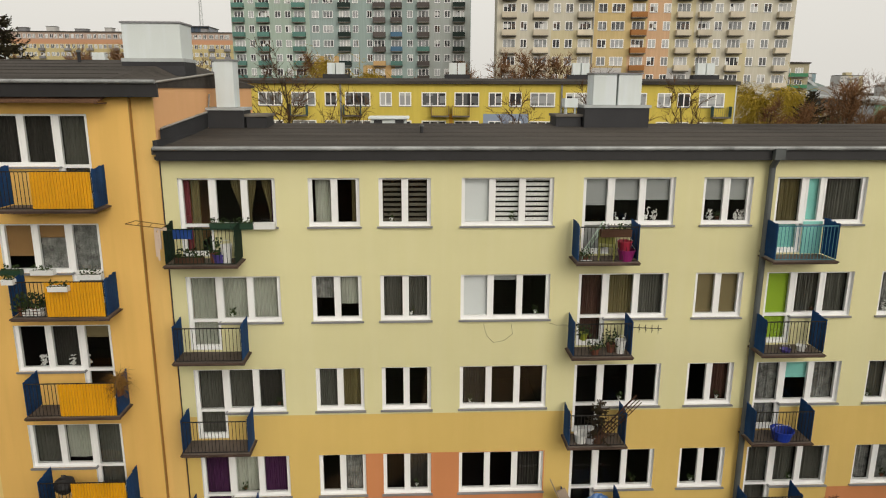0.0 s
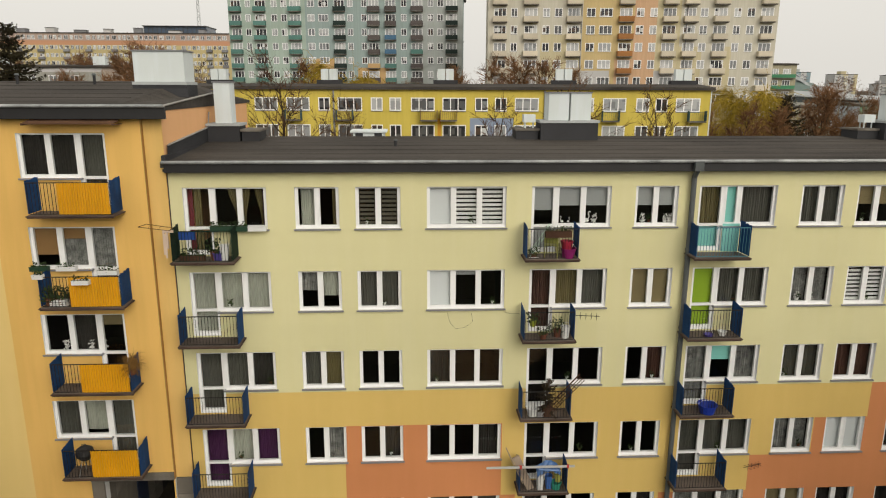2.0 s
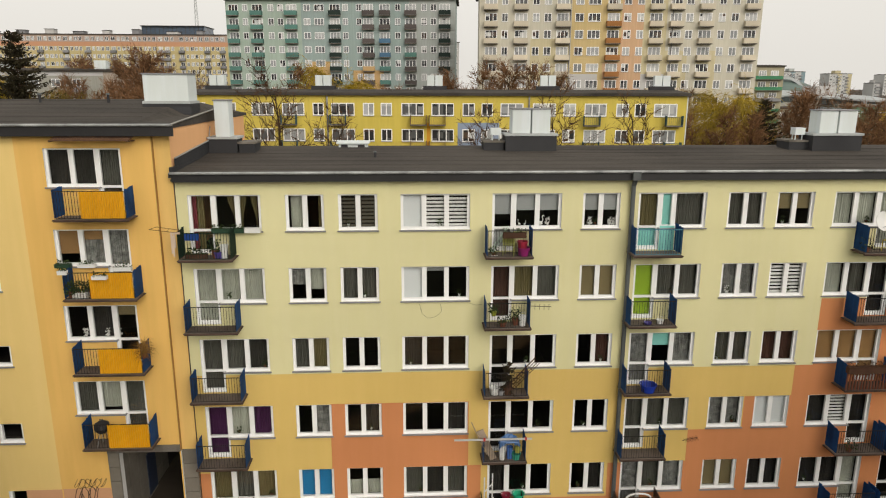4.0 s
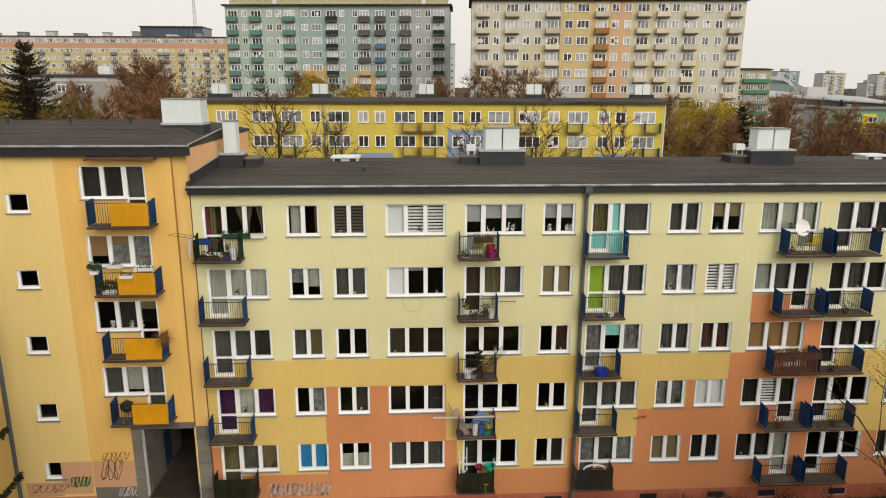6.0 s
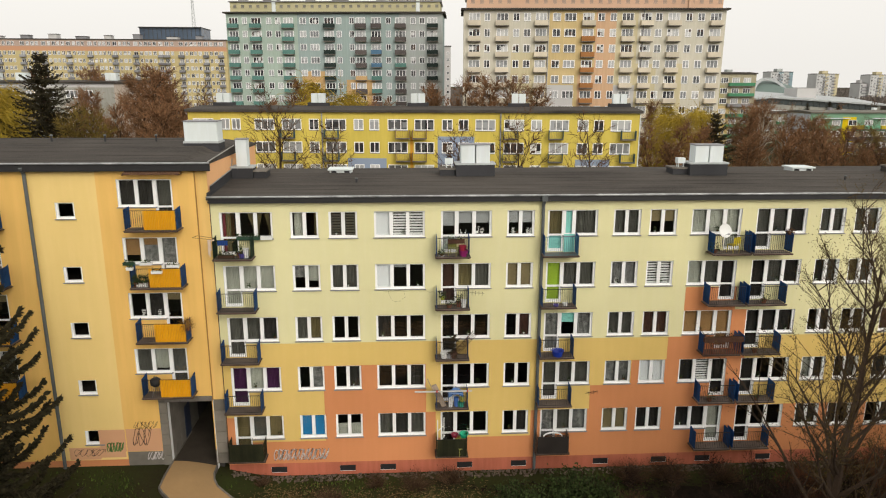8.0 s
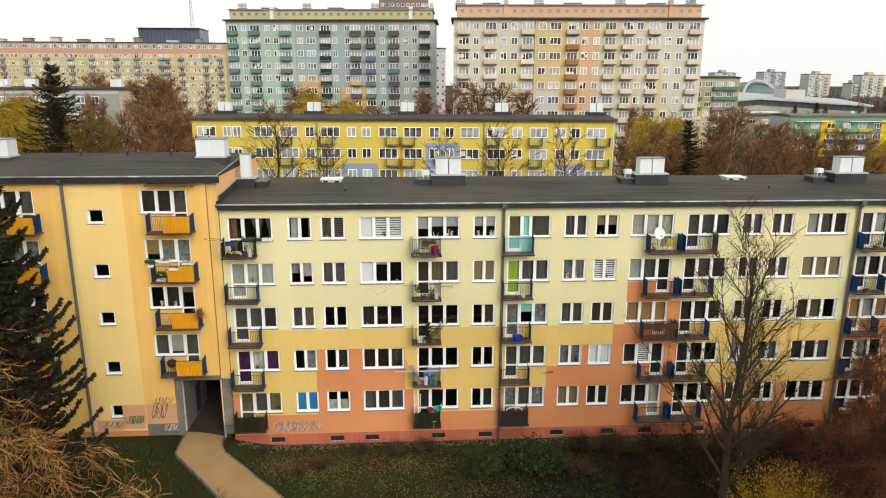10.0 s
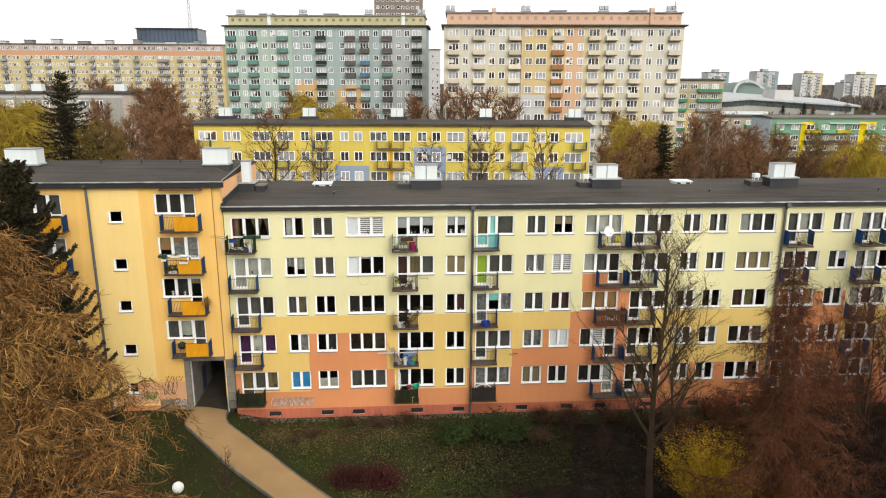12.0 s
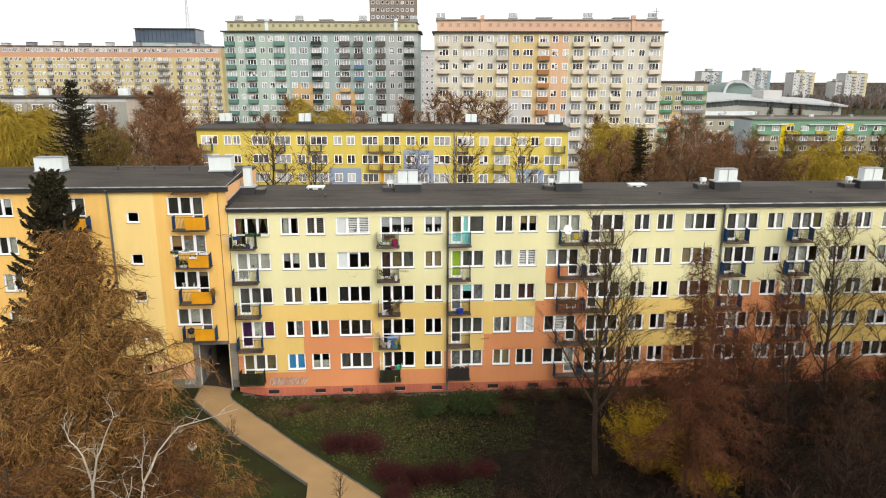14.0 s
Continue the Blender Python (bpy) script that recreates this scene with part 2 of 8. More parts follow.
# ---- building blocks ----
class Shape:
    """Gathers vertices and faces for one mesh."""

    def __init__(self):
        self.v, self.f, self.m = [], [], []

    def face(self, pts, mi=0):
        k = len(self.v)
        self.v.extend(tuple(p) for p in pts)
        self.f.append(tuple(range(k, k + len(pts))))
        self.m.append(mi)
        return self

    def box(self, x0, x1, y0, y1, z0, z1, mi=0):
        k = len(self.v)
        self.v.extend([(x0, y0, z0), (x1, y0, z0), (x1, y1, z0), (x0, y1, z0), (x0, y0, z1), (x1, y0, z1), (x1, y1, z1), (x0, y1, z1)])
        for q in ((3, 2, 1, 0), (4, 5, 6, 7), (0, 1, 5, 4), (1, 2, 6, 5), (2, 3, 7, 6), (3, 0, 4, 7)):
            self.f.append(tuple(k + i for i in q))
            self.m.append(mi)
        return self

    def blade(self, p, q, ra, rb):
        """One thin flat shoot from p to q, turned a little differently each time."""
        p, q = Vector(p), Vector(q)
        k = len(self.v)
        d = q - p
        w = d.cross(Vector((math.sin(k * 1.7), math.cos(k * 2.3), math.sin(k * 0.9 + 1)))).normalized()
        a, b = w * ra * 1.15, w * rb * 1.15
        self.v.extend((tuple(p - a), tuple(p + a), tuple(q + b), tuple(q - b)))
        self.f.append((k, k + 1, k + 2, k + 3))
        self.m.append(0)
        return self

    def bar(self, p0, p1, r0, r1=None, n=4, mi=0, cap=True):
        """A round or square bar between two points, tapered if r1 differs."""
        r1 = r0 if r1 is None else r1
        p0, p1 = Vector(p0), Vector(p1)
        d = p1 - p0
        if d.length < 1e-6:
            return self
        d.normalize()
        a = d.orthogonal().normalized()
        b = d.cross(a)
        k = len(self.v)
        for i in range(n):
            t = 2 * math.pi * (i + 0.5) / n
            o = a * math.cos(t) + b * math.sin(t)
            self.v.append(tuple(p0 + o * r0))
            self.v.append(tuple(p1 + o * r1))
        for i in range(n):
            j = (i + 1) % n
            self.f.append((k + 2 * i, k + 2 * j, k + 2 * j + 1, k + 2 * i + 1))
            self.m.append(mi)
        if cap:
            self.f.append(tuple(k + 2 * i for i in reversed(range(n))))
            self.f.append(tuple(k + 2 * i + 1 for i in range(n)))
            self.m.extend((mi, mi))
        return self

    def prism(self, outline, z0, z1, mi=0):
        """An outline of (x, y), counter-clockwise, raised from z0 to z1."""
        n = len(outline)
        self.face([(x, y, z1) for x, y in outline], mi)
        self.face([(x, y, z0) for x, y in reversed(outline)], mi)
        for i in range(n):
            (xa, ya), (xb, yb) = outline[i], outline[(i + 1) % n]
            self.face([(xa, ya, z0), (xb, yb, z0), (xb, yb, z1), (xa, ya, z1)], mi)
        return self

    def weld(self):
        """Joins corners that lie on one another, so that the pieces hang together."""
        seen, at = {}, []
        for p in self.v:
            at.append(seen.setdefault(tuple(round(c, 4) for c in p), len(seen)))
        self.v = list(seen)
        self.f = [tuple(at[i] for i in q) for q in self.f]
        return self

    def mesh(self, name, mats):
        me = bpy.data.meshes.new(name)
        me.from_pydata(self.v, [], self.f)
        for m in mats if isinstance(mats, (list, tuple)) else [mats]:
            me.materials.append(m)
        if any(self.m):
            me.polygons.foreach_set("material_index", self.m)
        me.update()
        return me


def part(name, shape, mats, parent=None, label="", at=None):
    """One mesh object, under a thing or a part."""
    me = shape if isinstance(shape, bpy.types.Mesh) else shape.mesh(name, mats)
    ob = new(name, me)
    ob.parent = parent
    if at is not None:
        ob.matrix_basis = at
    if label:
        ob["label"] = label
    return ob


def thing(name, label, category, group="", kind="", at=None):
    ob = new(name)
    ob.empty_display_size = 0.2
    if at is not None:
        ob.matrix_basis = at
    return tagged(ob, label, category, group, kind)


def rounded(ob, width=0.02):
    mod = ob.modifiers.new("bevel", "BEVEL")
    mod.width, mod.segments, mod.limit_method = width, 2, "ANGLE"
    return ob


def pierced(shape, u0, u1, z0, z1, holes, y0, y1, paint, cuts_u=(), cuts_z=(), reveal=None):
    """A wall in the xz plane from y0 (front) to y1 (back), with holes (u0, u1, z0, z1) through it. paint(u, z) names the material index."""
    us = sorted({round(u, 4) for u in (u0, u1, *cuts_u, *(h[0] for h in holes), *(h[1] for h in holes)) if u0 <= u <= u1})
    zs = sorted({round(z, 4) for z in (z0, z1, *cuts_z, *(h[2] for h in holes), *(h[3] for h in holes)) if z0 <= z <= z1})
    solid = {}
    for i in range(len(us) - 1):
        for j in range(len(zs) - 1):
            cu, cz = (us[i] + us[i + 1]) / 2, (zs[j] + zs[j + 1]) / 2
            solid[i, j] = not any(a < cu < b and c < cz < d for a, b, c, d in holes)
    for (i, j), s in solid.items():
        if not s:
            continue
        a, b, c, d = us[i], us[i + 1], zs[j], zs[j + 1]
        mi = paint((a + b) / 2, (c + d) / 2)
        shape.face([(a, y0, c), (b, y0, c), (b, y0, d), (a, y0, d)], mi)
        shape.face([(b, y1, c), (a, y1, c), (a, y1, d), (b, y1, d)], mi)
        mi = mi if reveal is None else reveal
        if not solid.get((i - 1, j), False):
            shape.face([(a, y1, c), (a, y0, c), (a, y0, d), (a, y1, d)], mi)
        if not solid.get((i + 1, j), False):
            shape.face([(b, y0, c), (b, y1, c), (b, y1, d), (b, y0, d)], mi)
        if not solid.get((i, j - 1), False):
            shape.face([(a, y1, c), (b, y1, c), (b, y0, c), (a, y0, c)], mi)
        if not solid.get((i, j + 1), False):
            shape.face([(a, y0, d), (b, y0, d), (b, y1, d), (a, y1, d)], mi)
    return shape


# ---- windows, curtains, balconies ----
CLOTH = {
    "net": mat("white_net_curtain", (0.42, 0.43, 0.37), 0.95, 6, 0.2, 0.2),
    "grey": mat("grey_curtain", (0.1, 0.098, 0.084), 0.95, 6, 0.2, 0.2),
    "lace": mat("lace_curtain", (0.36, 0.36, 0.34), 0.95, 20, 0.5, 0.2, fine=22, second=(0.06, 0.06, 0.06)),
    "olive": mat("olive_curtain", (0.16, 0.13, 0.06), 0.95, 4, 0.2, 0.2),
    "purple": mat("purple_curtain", (0.07, 0.02, 0.07), 0.95, 4, 0.2, 0.2),
    "red": mat("red_curtain", (0.22, 0.045, 0.055), 0.95, 4, 0.2, 0.2),
    "brown": mat("brown_curtain", (0.085, 0.042, 0.032), 0.95, 4, 0.2, 0.2),
    "dusk": mat("dark_curtain", (0.036, 0.033, 0.03), 0.95, 4, 0.2, 0.2),
    "b_grey": mat("grey_roller_blind", (0.35, 0.36, 0.36), 0.8, 4, 0.06, 0.1),
    "b_white": mat("white_roller_blind", (0.72, 0.74, 0.75), 0.8, 4, 0.05, 0.1),
    "b_olive": mat("olive_roller_blind", (0.21, 0.165, 0.085), 0.8, 4, 0.06, 0.1),
    "b_brown": mat("brown_roller_blind", (0.3, 0.17, 0.07), 0.8, 4, 0.06, 0.1),
    "b_blue": mat("blue_roller_blind", (0.02, 0.2, 0.42), 0.8, 4, 0.06, 0.1),
    "b_green": mat("green_roller_blind", (0.3, 0.45, 0.04), 0.8, 4, 0.06, 0.1),
    "b_aqua": mat("turquoise_roller_blind", (0.25, 0.62, 0.56), 0.8, 4, 0.06, 0.1),
    "z_white": mat("white_zebra_blind", (0.75, 0.75, 0.73), 0.8, 4, 0.05, 0.1),
    "z_dark": mat("taupe_zebra_blind", (0.12, 0.11, 0.085), 0.8, 4, 0.06, 0.1),
}
FLOOR_H = 2.75


def smooth_step(t):
    return t * t * (3 - 2 * t)


def curtain(kind, x0, x1, z0, z1, y, parent, rnd):
    """Cloth or blinds behind one pane. kind: names joined by +, each with an optional share of the height (b_grey:0.5) or of the width (red@0-0.3)."""
    for one in kind.split("+"):
        name, _, span = one.partition("@")
        name, _, share = name.partition(":")
        share = float(share or 1)
        f0, f1 = (float(v) for v in span.split("-")) if span else (0.0, 1.0)
        a, b = x0 + (x1 - x0) * f0, x0 + (x1 - x0) * f1
        s = Shape()
        if name[:2] == "z_":
            n = 9
            h = (z1 - z0) * share / n
            for i in range(n):
                s.box(a, b, y, y + 0.006, z1 - h * (i + 0.62), z1 - h * i)
            part("zebra_blind", s, CLOTH[name], parent)
            continue
        if name[:2] == "b_":
            s.box(a, b, y, y + 0.006, z1 - (z1 - z0) * share, z1)
            s.bar((a, y, z1 - (z1 - z0) * share), (b, y, z1 - (z1 - z0) * share), 0.012)
            part("roller_blind", s, CLOTH[name], parent)
            continue
        low, high = (z0, z1) if share > 0 else (z0, z0 - (z1 - z0) * share)
        if 0 < share < 1:
            low = z1 - (z1 - z0) * share
        n = max(14, int((b - a) / 0.012))
        ph, tied = rnd.random() * 6, name == "olive" and 0.31 < f1 - f0 < 0.7
        levels = 6 if tied else 2
        fold, sway = [ph], [0.0]
        for i in range(n):
            fold.append(fold[-1] + rnd.uniform(0.35, 1.7))
            sway.append(sway[-1] * 0.93 + rnd.uniform(-0.008, 0.008))
        rows = []
        for j in range(levels):
            t = j / (levels - 1)
            pull = 1 - (0.74 * smooth_step(min(1, t * 1.2)) if tied else 0)
            mid = a if f0 < 0.5 else b
            rows.append([(mid + (a + (b - a) * i / n - mid) * pull, y + 0.05 + 0.016 * math.sin(fold[i]) + sway[i], high + (low - high) * t) for i in range(n + 1)])
        for r0, r1 in zip(rows, rows[1:]):
            for i in range(n):
                s.face([r1[i], r1[i + 1], r0[i + 1], r0[i]])
        part("curtain", s, CLOTH[name], parent)


def window(parent, x0, x1, z0, z1, y, shares, kinds, rnd, door=None, low=""):
    """A white plastic window set back in its opening; door: (which end, width, depth below the sill) for a balcony door beside it."""
    s = Shape()
    fy0, fy1 = y + 0.1, y + 0.18
    fr, mul = 0.1, 0.18
    cells, gaps = [], []
    tot = sum(shares)
    wx0, wx1 = x0, x1
    if door:
        end, wd, zd = door
        dx0, dx1 = (x0, x0 + wd) if end == "l" else (x1 - wd, x1)
        wx0, wx1 = (dx1, x1) if end == "l" else (x0, dx0)
        zm = zd + 0.8
        dcells = [(dx0 + fr, dx1 - fr, zm + 0.09, z1 - 0.055), (dx0 + fr, dx1 - fr, zd + 0.12, zm)]
        gaps += dcells + [(wx0, wx1, zd - 1, z0)]
    u = wx0 + fr
    inner = wx1 - wx0 - 2 * fr
    for k, share in enumerate(shares):
        w = inner * share / tot
        a = u + (mul / 2 if k else 0.0)
        b = u + w - (mul / 2 if k < len(shares) - 1 else 0.0)
        cells.append((a, b, z0 + fr, z1 - 0.055))
        u += w
    pierced(s, x0, x1, zd if door else z0, z1, cells + gaps, fy0, fy1, lambda p, q: 0)
    s.weld()
    ob = part("window", s, PVC, parent)
    for a, b, c, d in cells + (dcells[:1] if door else []):
        leaf = pierced(Shape(), a - 0.055, b + 0.055, c - 0.06, d + 0.03, [(a, b, c, d)], fy0 - 0.014, fy0 + 0.02, lambda p, q: 0)
        part("sash", leaf.weld(), PVC, ob)
    order = ([*dcells[:1], *cells] if door[0] == "l" else [*cells, dcells[0]]) if door else cells
    for k, (a, b, c, d) in enumerate([*order, *(dcells[1:] if door else ())]):
        pane = part("pane", Shape().box(a - 0.01, b + 0.01, fy0 + 0.03, fy0 + 0.045, c - 0.01, d + 0.01), GLASS, ob)
        pane.visible_shadow = False
        leaf = (kinds[0] if door[0] == "l" else kinds[-1]) if door else ""
        kind = kinds[min(k, len(kinds) - 1)] if k < len(order) else low or ("dark" if ":" in leaf else leaf)
        if kind != "dark":
            curtain(kind, a - 0.03, b + 0.03, c - 0.05, d + 0.03, fy1 + 0.05, ob, rnd)
    part("sill", Shape().box(wx0 - 0.05, wx1 + 0.05, y - 0.07, fy0, z0 - 0.05, z0 - 0.005), SILL, ob)
    return ob


def railing_bars(s, x0, x1, y, z0, z1, step=0.1, w=0.012):
    """Upright bars between a top and a bottom rail, along x."""
    n = max(2, round((x1 - x0 - w) / step))
    p = (x1 - x0 - w) / n
    gaps = [(x0 + w + p * i, x0 + p * (i + 1), z0 + 0.065, z1 - 0.03) for i in range(n)]
    return pierced(s, x0, x1, z0 + 0.045, z1, gaps, y - 0.007, y + 0.007, lambda a, b: 0)


slat_rnd = random.Random(31)


def balcony(parent, x0, x1, y, z, style="bars", depth=0.8, side=BLUE, rails=BARS, panel=None):
    """A concrete slab edged with rusty steel, and steel railings; the sides are close-set flat slats of uneven height. z: top of the slab; y: the wall's face."""
    ob = rounded(part("balcony", Shape().box(x0, x1, y - depth, y, z - 0.075, z), SLAB, parent), 0.012)
    part("edge_trim", Shape().box(x0 - 0.05, x1 + 0.05, y - depth - 0.06, y - depth - 0.004, z - 0.05, z - 0.015).box(x0 - 0.03, x1 + 0.03, y - depth - 0.03, y - depth - 0.002, z - 0.09, z - 0.052)
         .box(x0 - 0.05, x0 - 0.004, y - depth - 0.002, y - 0.01, z - 0.05, z - 0.015).box(x1 + 0.004, x1 + 0.05, y - depth - 0.002, y - 0.01, z - 0.05, z - 0.015), RUST, ob, "rusty steel slab edging")
    top = z + 0.98
    for x in (x0 + 0.02, x1 - 0.02):
        p = Shape()
        n, lo, g = 7, y - depth + 0.01, (depth - 0.05) / 7
        slots = []
        for i in range(n - 1):
            a, b = lo + g * (i + 0.86), lo + g * (i + 1)
            slots += [(a, b, z, z + 0.2), (a, b, z + 0.24, top - 0.16), (a, b, top - 0.12, top + 1)]
        pierced(p, lo, lo + g * (n - 0.14), z + 0.04, top + 0.04, slots, -0.009, 0.009, lambda a, b: 0)
        p.weld()
        rise = [slat_rnd.uniform(-0.02, 0.02) + 0.008 * i for i in range(n)]
        p.v = [(x + v, u, q + (rise[min(n - 1, int((u - lo + 0.001) / g))] if q > top + 0.03 else 0)) for u, v, q in p.v]
        part("side_panel", p, side, ob)
    r = Shape()
    yf = y - depth + 0.03
    if style == "closed":
        part("front_panel", Shape().box(x0 + 0.045, x1 - 0.045, yf - 0.03, yf - 0.012, z - 0.02, top - 0.02), panel, ob, "dark infill panel")
    railing_bars(r, x0 + 0.045, x1 - 0.045, yf, z - 0.02, top)
    if style == "panel":
        xm, c = x0 + 0.92, Shape()
        n, pts = 76, []
        for i in range(n + 1):
            pts.append((xm + (x1 - 0.06 - xm) * i / n, yf - 0.035 + 0.024 * math.sin(i * 1.57)))
        for (xa, ya), (xb, yb) in zip(pts, pts[1:]):
            c.face([(xa, ya, z + 0.03), (xb, yb, z + 0.03), (xb, yb, top - 0.02), (xa, ya, top - 0.02)])
            c.face([(xb, yb + 0.006, z + 0.03), (xa, ya + 0.006, z + 0.03), (xa, ya + 0.006, top - 0.02), (xb, yb + 0.006, top - 0.02)])
        part("front_panel", c, YPANEL, ob, "yellow corrugated sheet")
    part("front_railing", r.weld(), rails, ob)
    return ob

# ---- ground ----
def smooth(a, b, v):
    t = max(0.0, min(1.0, (v - a) / (b - a)))
    return t * t * (3 - 2 * t)


def gz(x, y):
    """Height of the land: a little higher to the west, and rising to the north."""
    return 1.0 * (1 - smooth(-2.6, 3.0, x)) * smooth(-7, -1, y) * (1 - smooth(12, 30, y)) + 2.0 * smooth(12, 45, y) + 1.6 * smooth(60, 110, y)


g = Shape()
gx = sorted({-3000, -1500, -700, -350, -180, *range(-120, 160, 4), *range(-14, 16, 1), 200, 350, 700, 1500, 3000})
gy = sorted({-3000, -1200, -500, -200, -100, *range(-70, 150, 5), *range(-26, 1, 1), 200, 400, 800, 1500, 4000})
nx = len(gx)
g.v = [(x, y, gz(x, y) + (0.05 * noise.noise((x * 0.3, y * 0.3, 0)) if -1 > y > -60 else 0)) for y in gy for x in gx]
g.f = [(j * nx + i, j * nx + i + 1, (j + 1) * nx + i + 1, (j + 1) * nx + i) for j in range(len(gy) - 1) for i in range(nx - 1)]
g.m = [0] * len(g.f)
tagged(part("ground", g, GRASS), "dark patchy spring lawn with bare earth", "ground", kind="structure")

DKGREEN = mat("dark_green_railing_paint", (0.008, 0.024, 0.015), 0.75, 4, 0.25, 0.1)
AQUAR = mat("pale_blue_railing_paint", (0.07, 0.2, 0.26), 0.75, 4, 0.2, 0.1)
MOSS = mat("mossy_dark_panel", (0.026, 0.027, 0.012), 0.8, 3, 0.4, 0.1, streak=0.4)
SMOKE = mat("smoky_brown_panel", (0.03, 0.025, 0.022), 0.3, 4, 0.25, 0)

# ---- main block ----
rnd = random.Random(4)
SILL_H, HEAD = 1.33, [None, 3.58, 6.36, 9.12, 11.87, 14.6]
DOORD = 2.15
# column: x0, x1, shares of the panes, door (end, width), balcony (x0, x1)
COLS = [
    (0.72, 3.3, (1, 1), ("l", 0.88), (0.5, 2.36)),
    (4.18, 5.56, (1, 1), None, None),
    (6.08, 7.5, (1, 1), None, None),
    (8.34, 10.88, (1, 1.1, 1), None, None),
    (11.7, 14.27, (1, 1), ("l", 0.8), (11.43, 13.1)),
    (15.06, 16.46, (1, 1), None, None),
    (17.14, 19.72, (1, 1), ("l", 0.85), (16.84, 18.6)),
    (20.54, 21.96, (1, 1), None, None),
    (22.42, 23.84, (1, 1), None, None),
    (24.62, 27.25, (1, 1), ("r", 0.85), (25.54, 27.5)),
    (28.05, 30.73, (1, 1), ("l", 0.85), (27.66, 29.68)),
    (31.46, 32.8, (1, 1), None, None),
    (33.31, 34.68, (1, 1), None, None),
    (35.5, 38.1, (1, 1.1, 1), None, None),
    (38.95, 41.55, (1, 1), ("l", 0.85), (38.7, 40.5)),
    (42.25, 43.66, (1, 1), None, None),
    (44.25, 46.85, (1, 1), ("l", 0.85), (43.95, 45.75)),
    (47.7, 49.05, (1, 1), None, None),
    (49.5, 50.9, (1, 1), None, None),
    (51.75, 54.3, (1, 1.1, 1), None, None),
    (55.1, 57.7, (1, 1), ("r", 0.85), (55.9, 57.7)),
    (58.6, 61.2, (1, 1), ("l", 0.85), (58.3, 60.1)),
    (62.0, 63.4, (1, 1), None, None),
    (64.2, 66.8, (1, 1.1, 1), None, None),
]
# what hangs behind the panes, from the top storey down
DRESS = [
    [("red@0-0.2+olive@0.25-0.55", "olive@0.51-1", "olive@0-0.33+olive@0.51-0.86+purple@0.86-1"), ("net", "net", "net"), ("grey", "grey", "dusk"), ("purple", "net", "purple"), ("olive", "grey", "olive")],
    # first net below stands in for sky and branches reflected in that pane
    [("net@0.15-1", "olive@0.72-1"), ("lace:0.55", "net:0.7"), ("grey", "olive"), ("dark", "lace"), ("b_blue", "b_blue")],
    [("z_dark", "z_dark"), ("grey", "grey"), ("dark", "dark"), ("dark", "dusk"), ("net:-0.5", "net:-0.5")],
    [("b_white", "z_white", "z_white"), ("b_white", "b_grey:0.15", "dark"), ("dusk", "dark", "dark"), ("dark", "dark", "dusk"), ("grey", "dusk", "grey")],
    [("b_grey:0.6", "b_grey:0.5", "b_grey:0.5"), ("brown", "olive", "grey"), ("dark", "dark", "dark"), ("dark", "dark", "dark"), ("dusk", "dark", "dark")],
    [("b_grey:0.5", "b_grey:0.5"), ("b_olive", "b_olive"), ("dark", "brown"), ("dark", "dark"), ("dark", "dusk")],
    [("olive", "b_aqua", "grey"), ("b_green", "grey", "grey"), ("lace", "b_aqua:0.45", "lace"), ("grey", "grey", "grey"), ("lace", "grey", "lace")],
    [("grey", "grey"), ("lace", "lace"), ("grey", "grey"), ("lace", "lace"), ("b_olive", "b_olive")],
    [("b_olive:0.5", "b_olive:0.5"), ("z_white", "z_white"), ("brown", "brown"), ("b_white", "b_white"), ("dusk", "dusk")],
    [("net", "net", "net"), ("net", "grey", "dusk"), ("b_brown", "b_brown", "b_brown"), ("dusk", "z_white", "dusk"), ("dusk", "dusk", "net")],
    [("grey", "grey", "dusk"), ("dusk", "grey", "dusk"), ("dusk", "dusk", "dusk"), ("dusk", "dark", "dark"), ("dark", "dark", "dark")],
    [("grey", "grey"), ("dusk", "grey"), ("dark", "dusk"), ("net", "dusk"), ("dusk", "dusk")],
    [("grey", "grey"), ("olive", "grey"), ("dark", "dark"), ("dark", "grey"), ("dusk", "dark")],
    [("net", "grey", "dusk"), ("b_olive", "b_olive", "b_olive"), ("brown", "olive", "dark"), ("dusk", "dusk", "grey"), ("dark", "dusk", "dark")],
    [("grey", "net", "grey"), ("grey", "dusk", "grey"), ("b_brown", "net", "b_brown"), ("dusk", "net", "dark"), ("dusk", "dark", "dusk")],
]
POOL = ["grey", "dusk", "dark", "net", "lace", "olive", "grey", "dark", "b_grey:0.5", "dusk"]
XE, X1, ZT, DEEP = 0.28, 70.0, 15.3, 11.0
SALMON_ZONES = [(0.28, 0.72, 3.5), (0.28, 5.5, 2.05), (5.5, 10.92, 6.38), (10.92, 11.43, 3.6), (11.43, 16.6, 2.05), (16.6, 19.8, 3.55), (19.8, 22.0, 4.95), (22.0, 23.9, 6.36),
                (23.9, 24.62, 7.66), (24.62, 27.4, 10.42), (27.4, 28.2, 9.15), (28.2, 31.0, 3.6), (31.0, 38.5, 3.6), (38.6, 43.9, 8.9), (43.9, 47.2, 4.9), (47.2, 70, 3.6)]


def main_paint(x, z):
    if z < 0.75:
        return 3
    for a, b, top in SALMON_ZONES:
        if a < x < b and z < top:
            return 2
    return 1 if z < 7.66 else 0


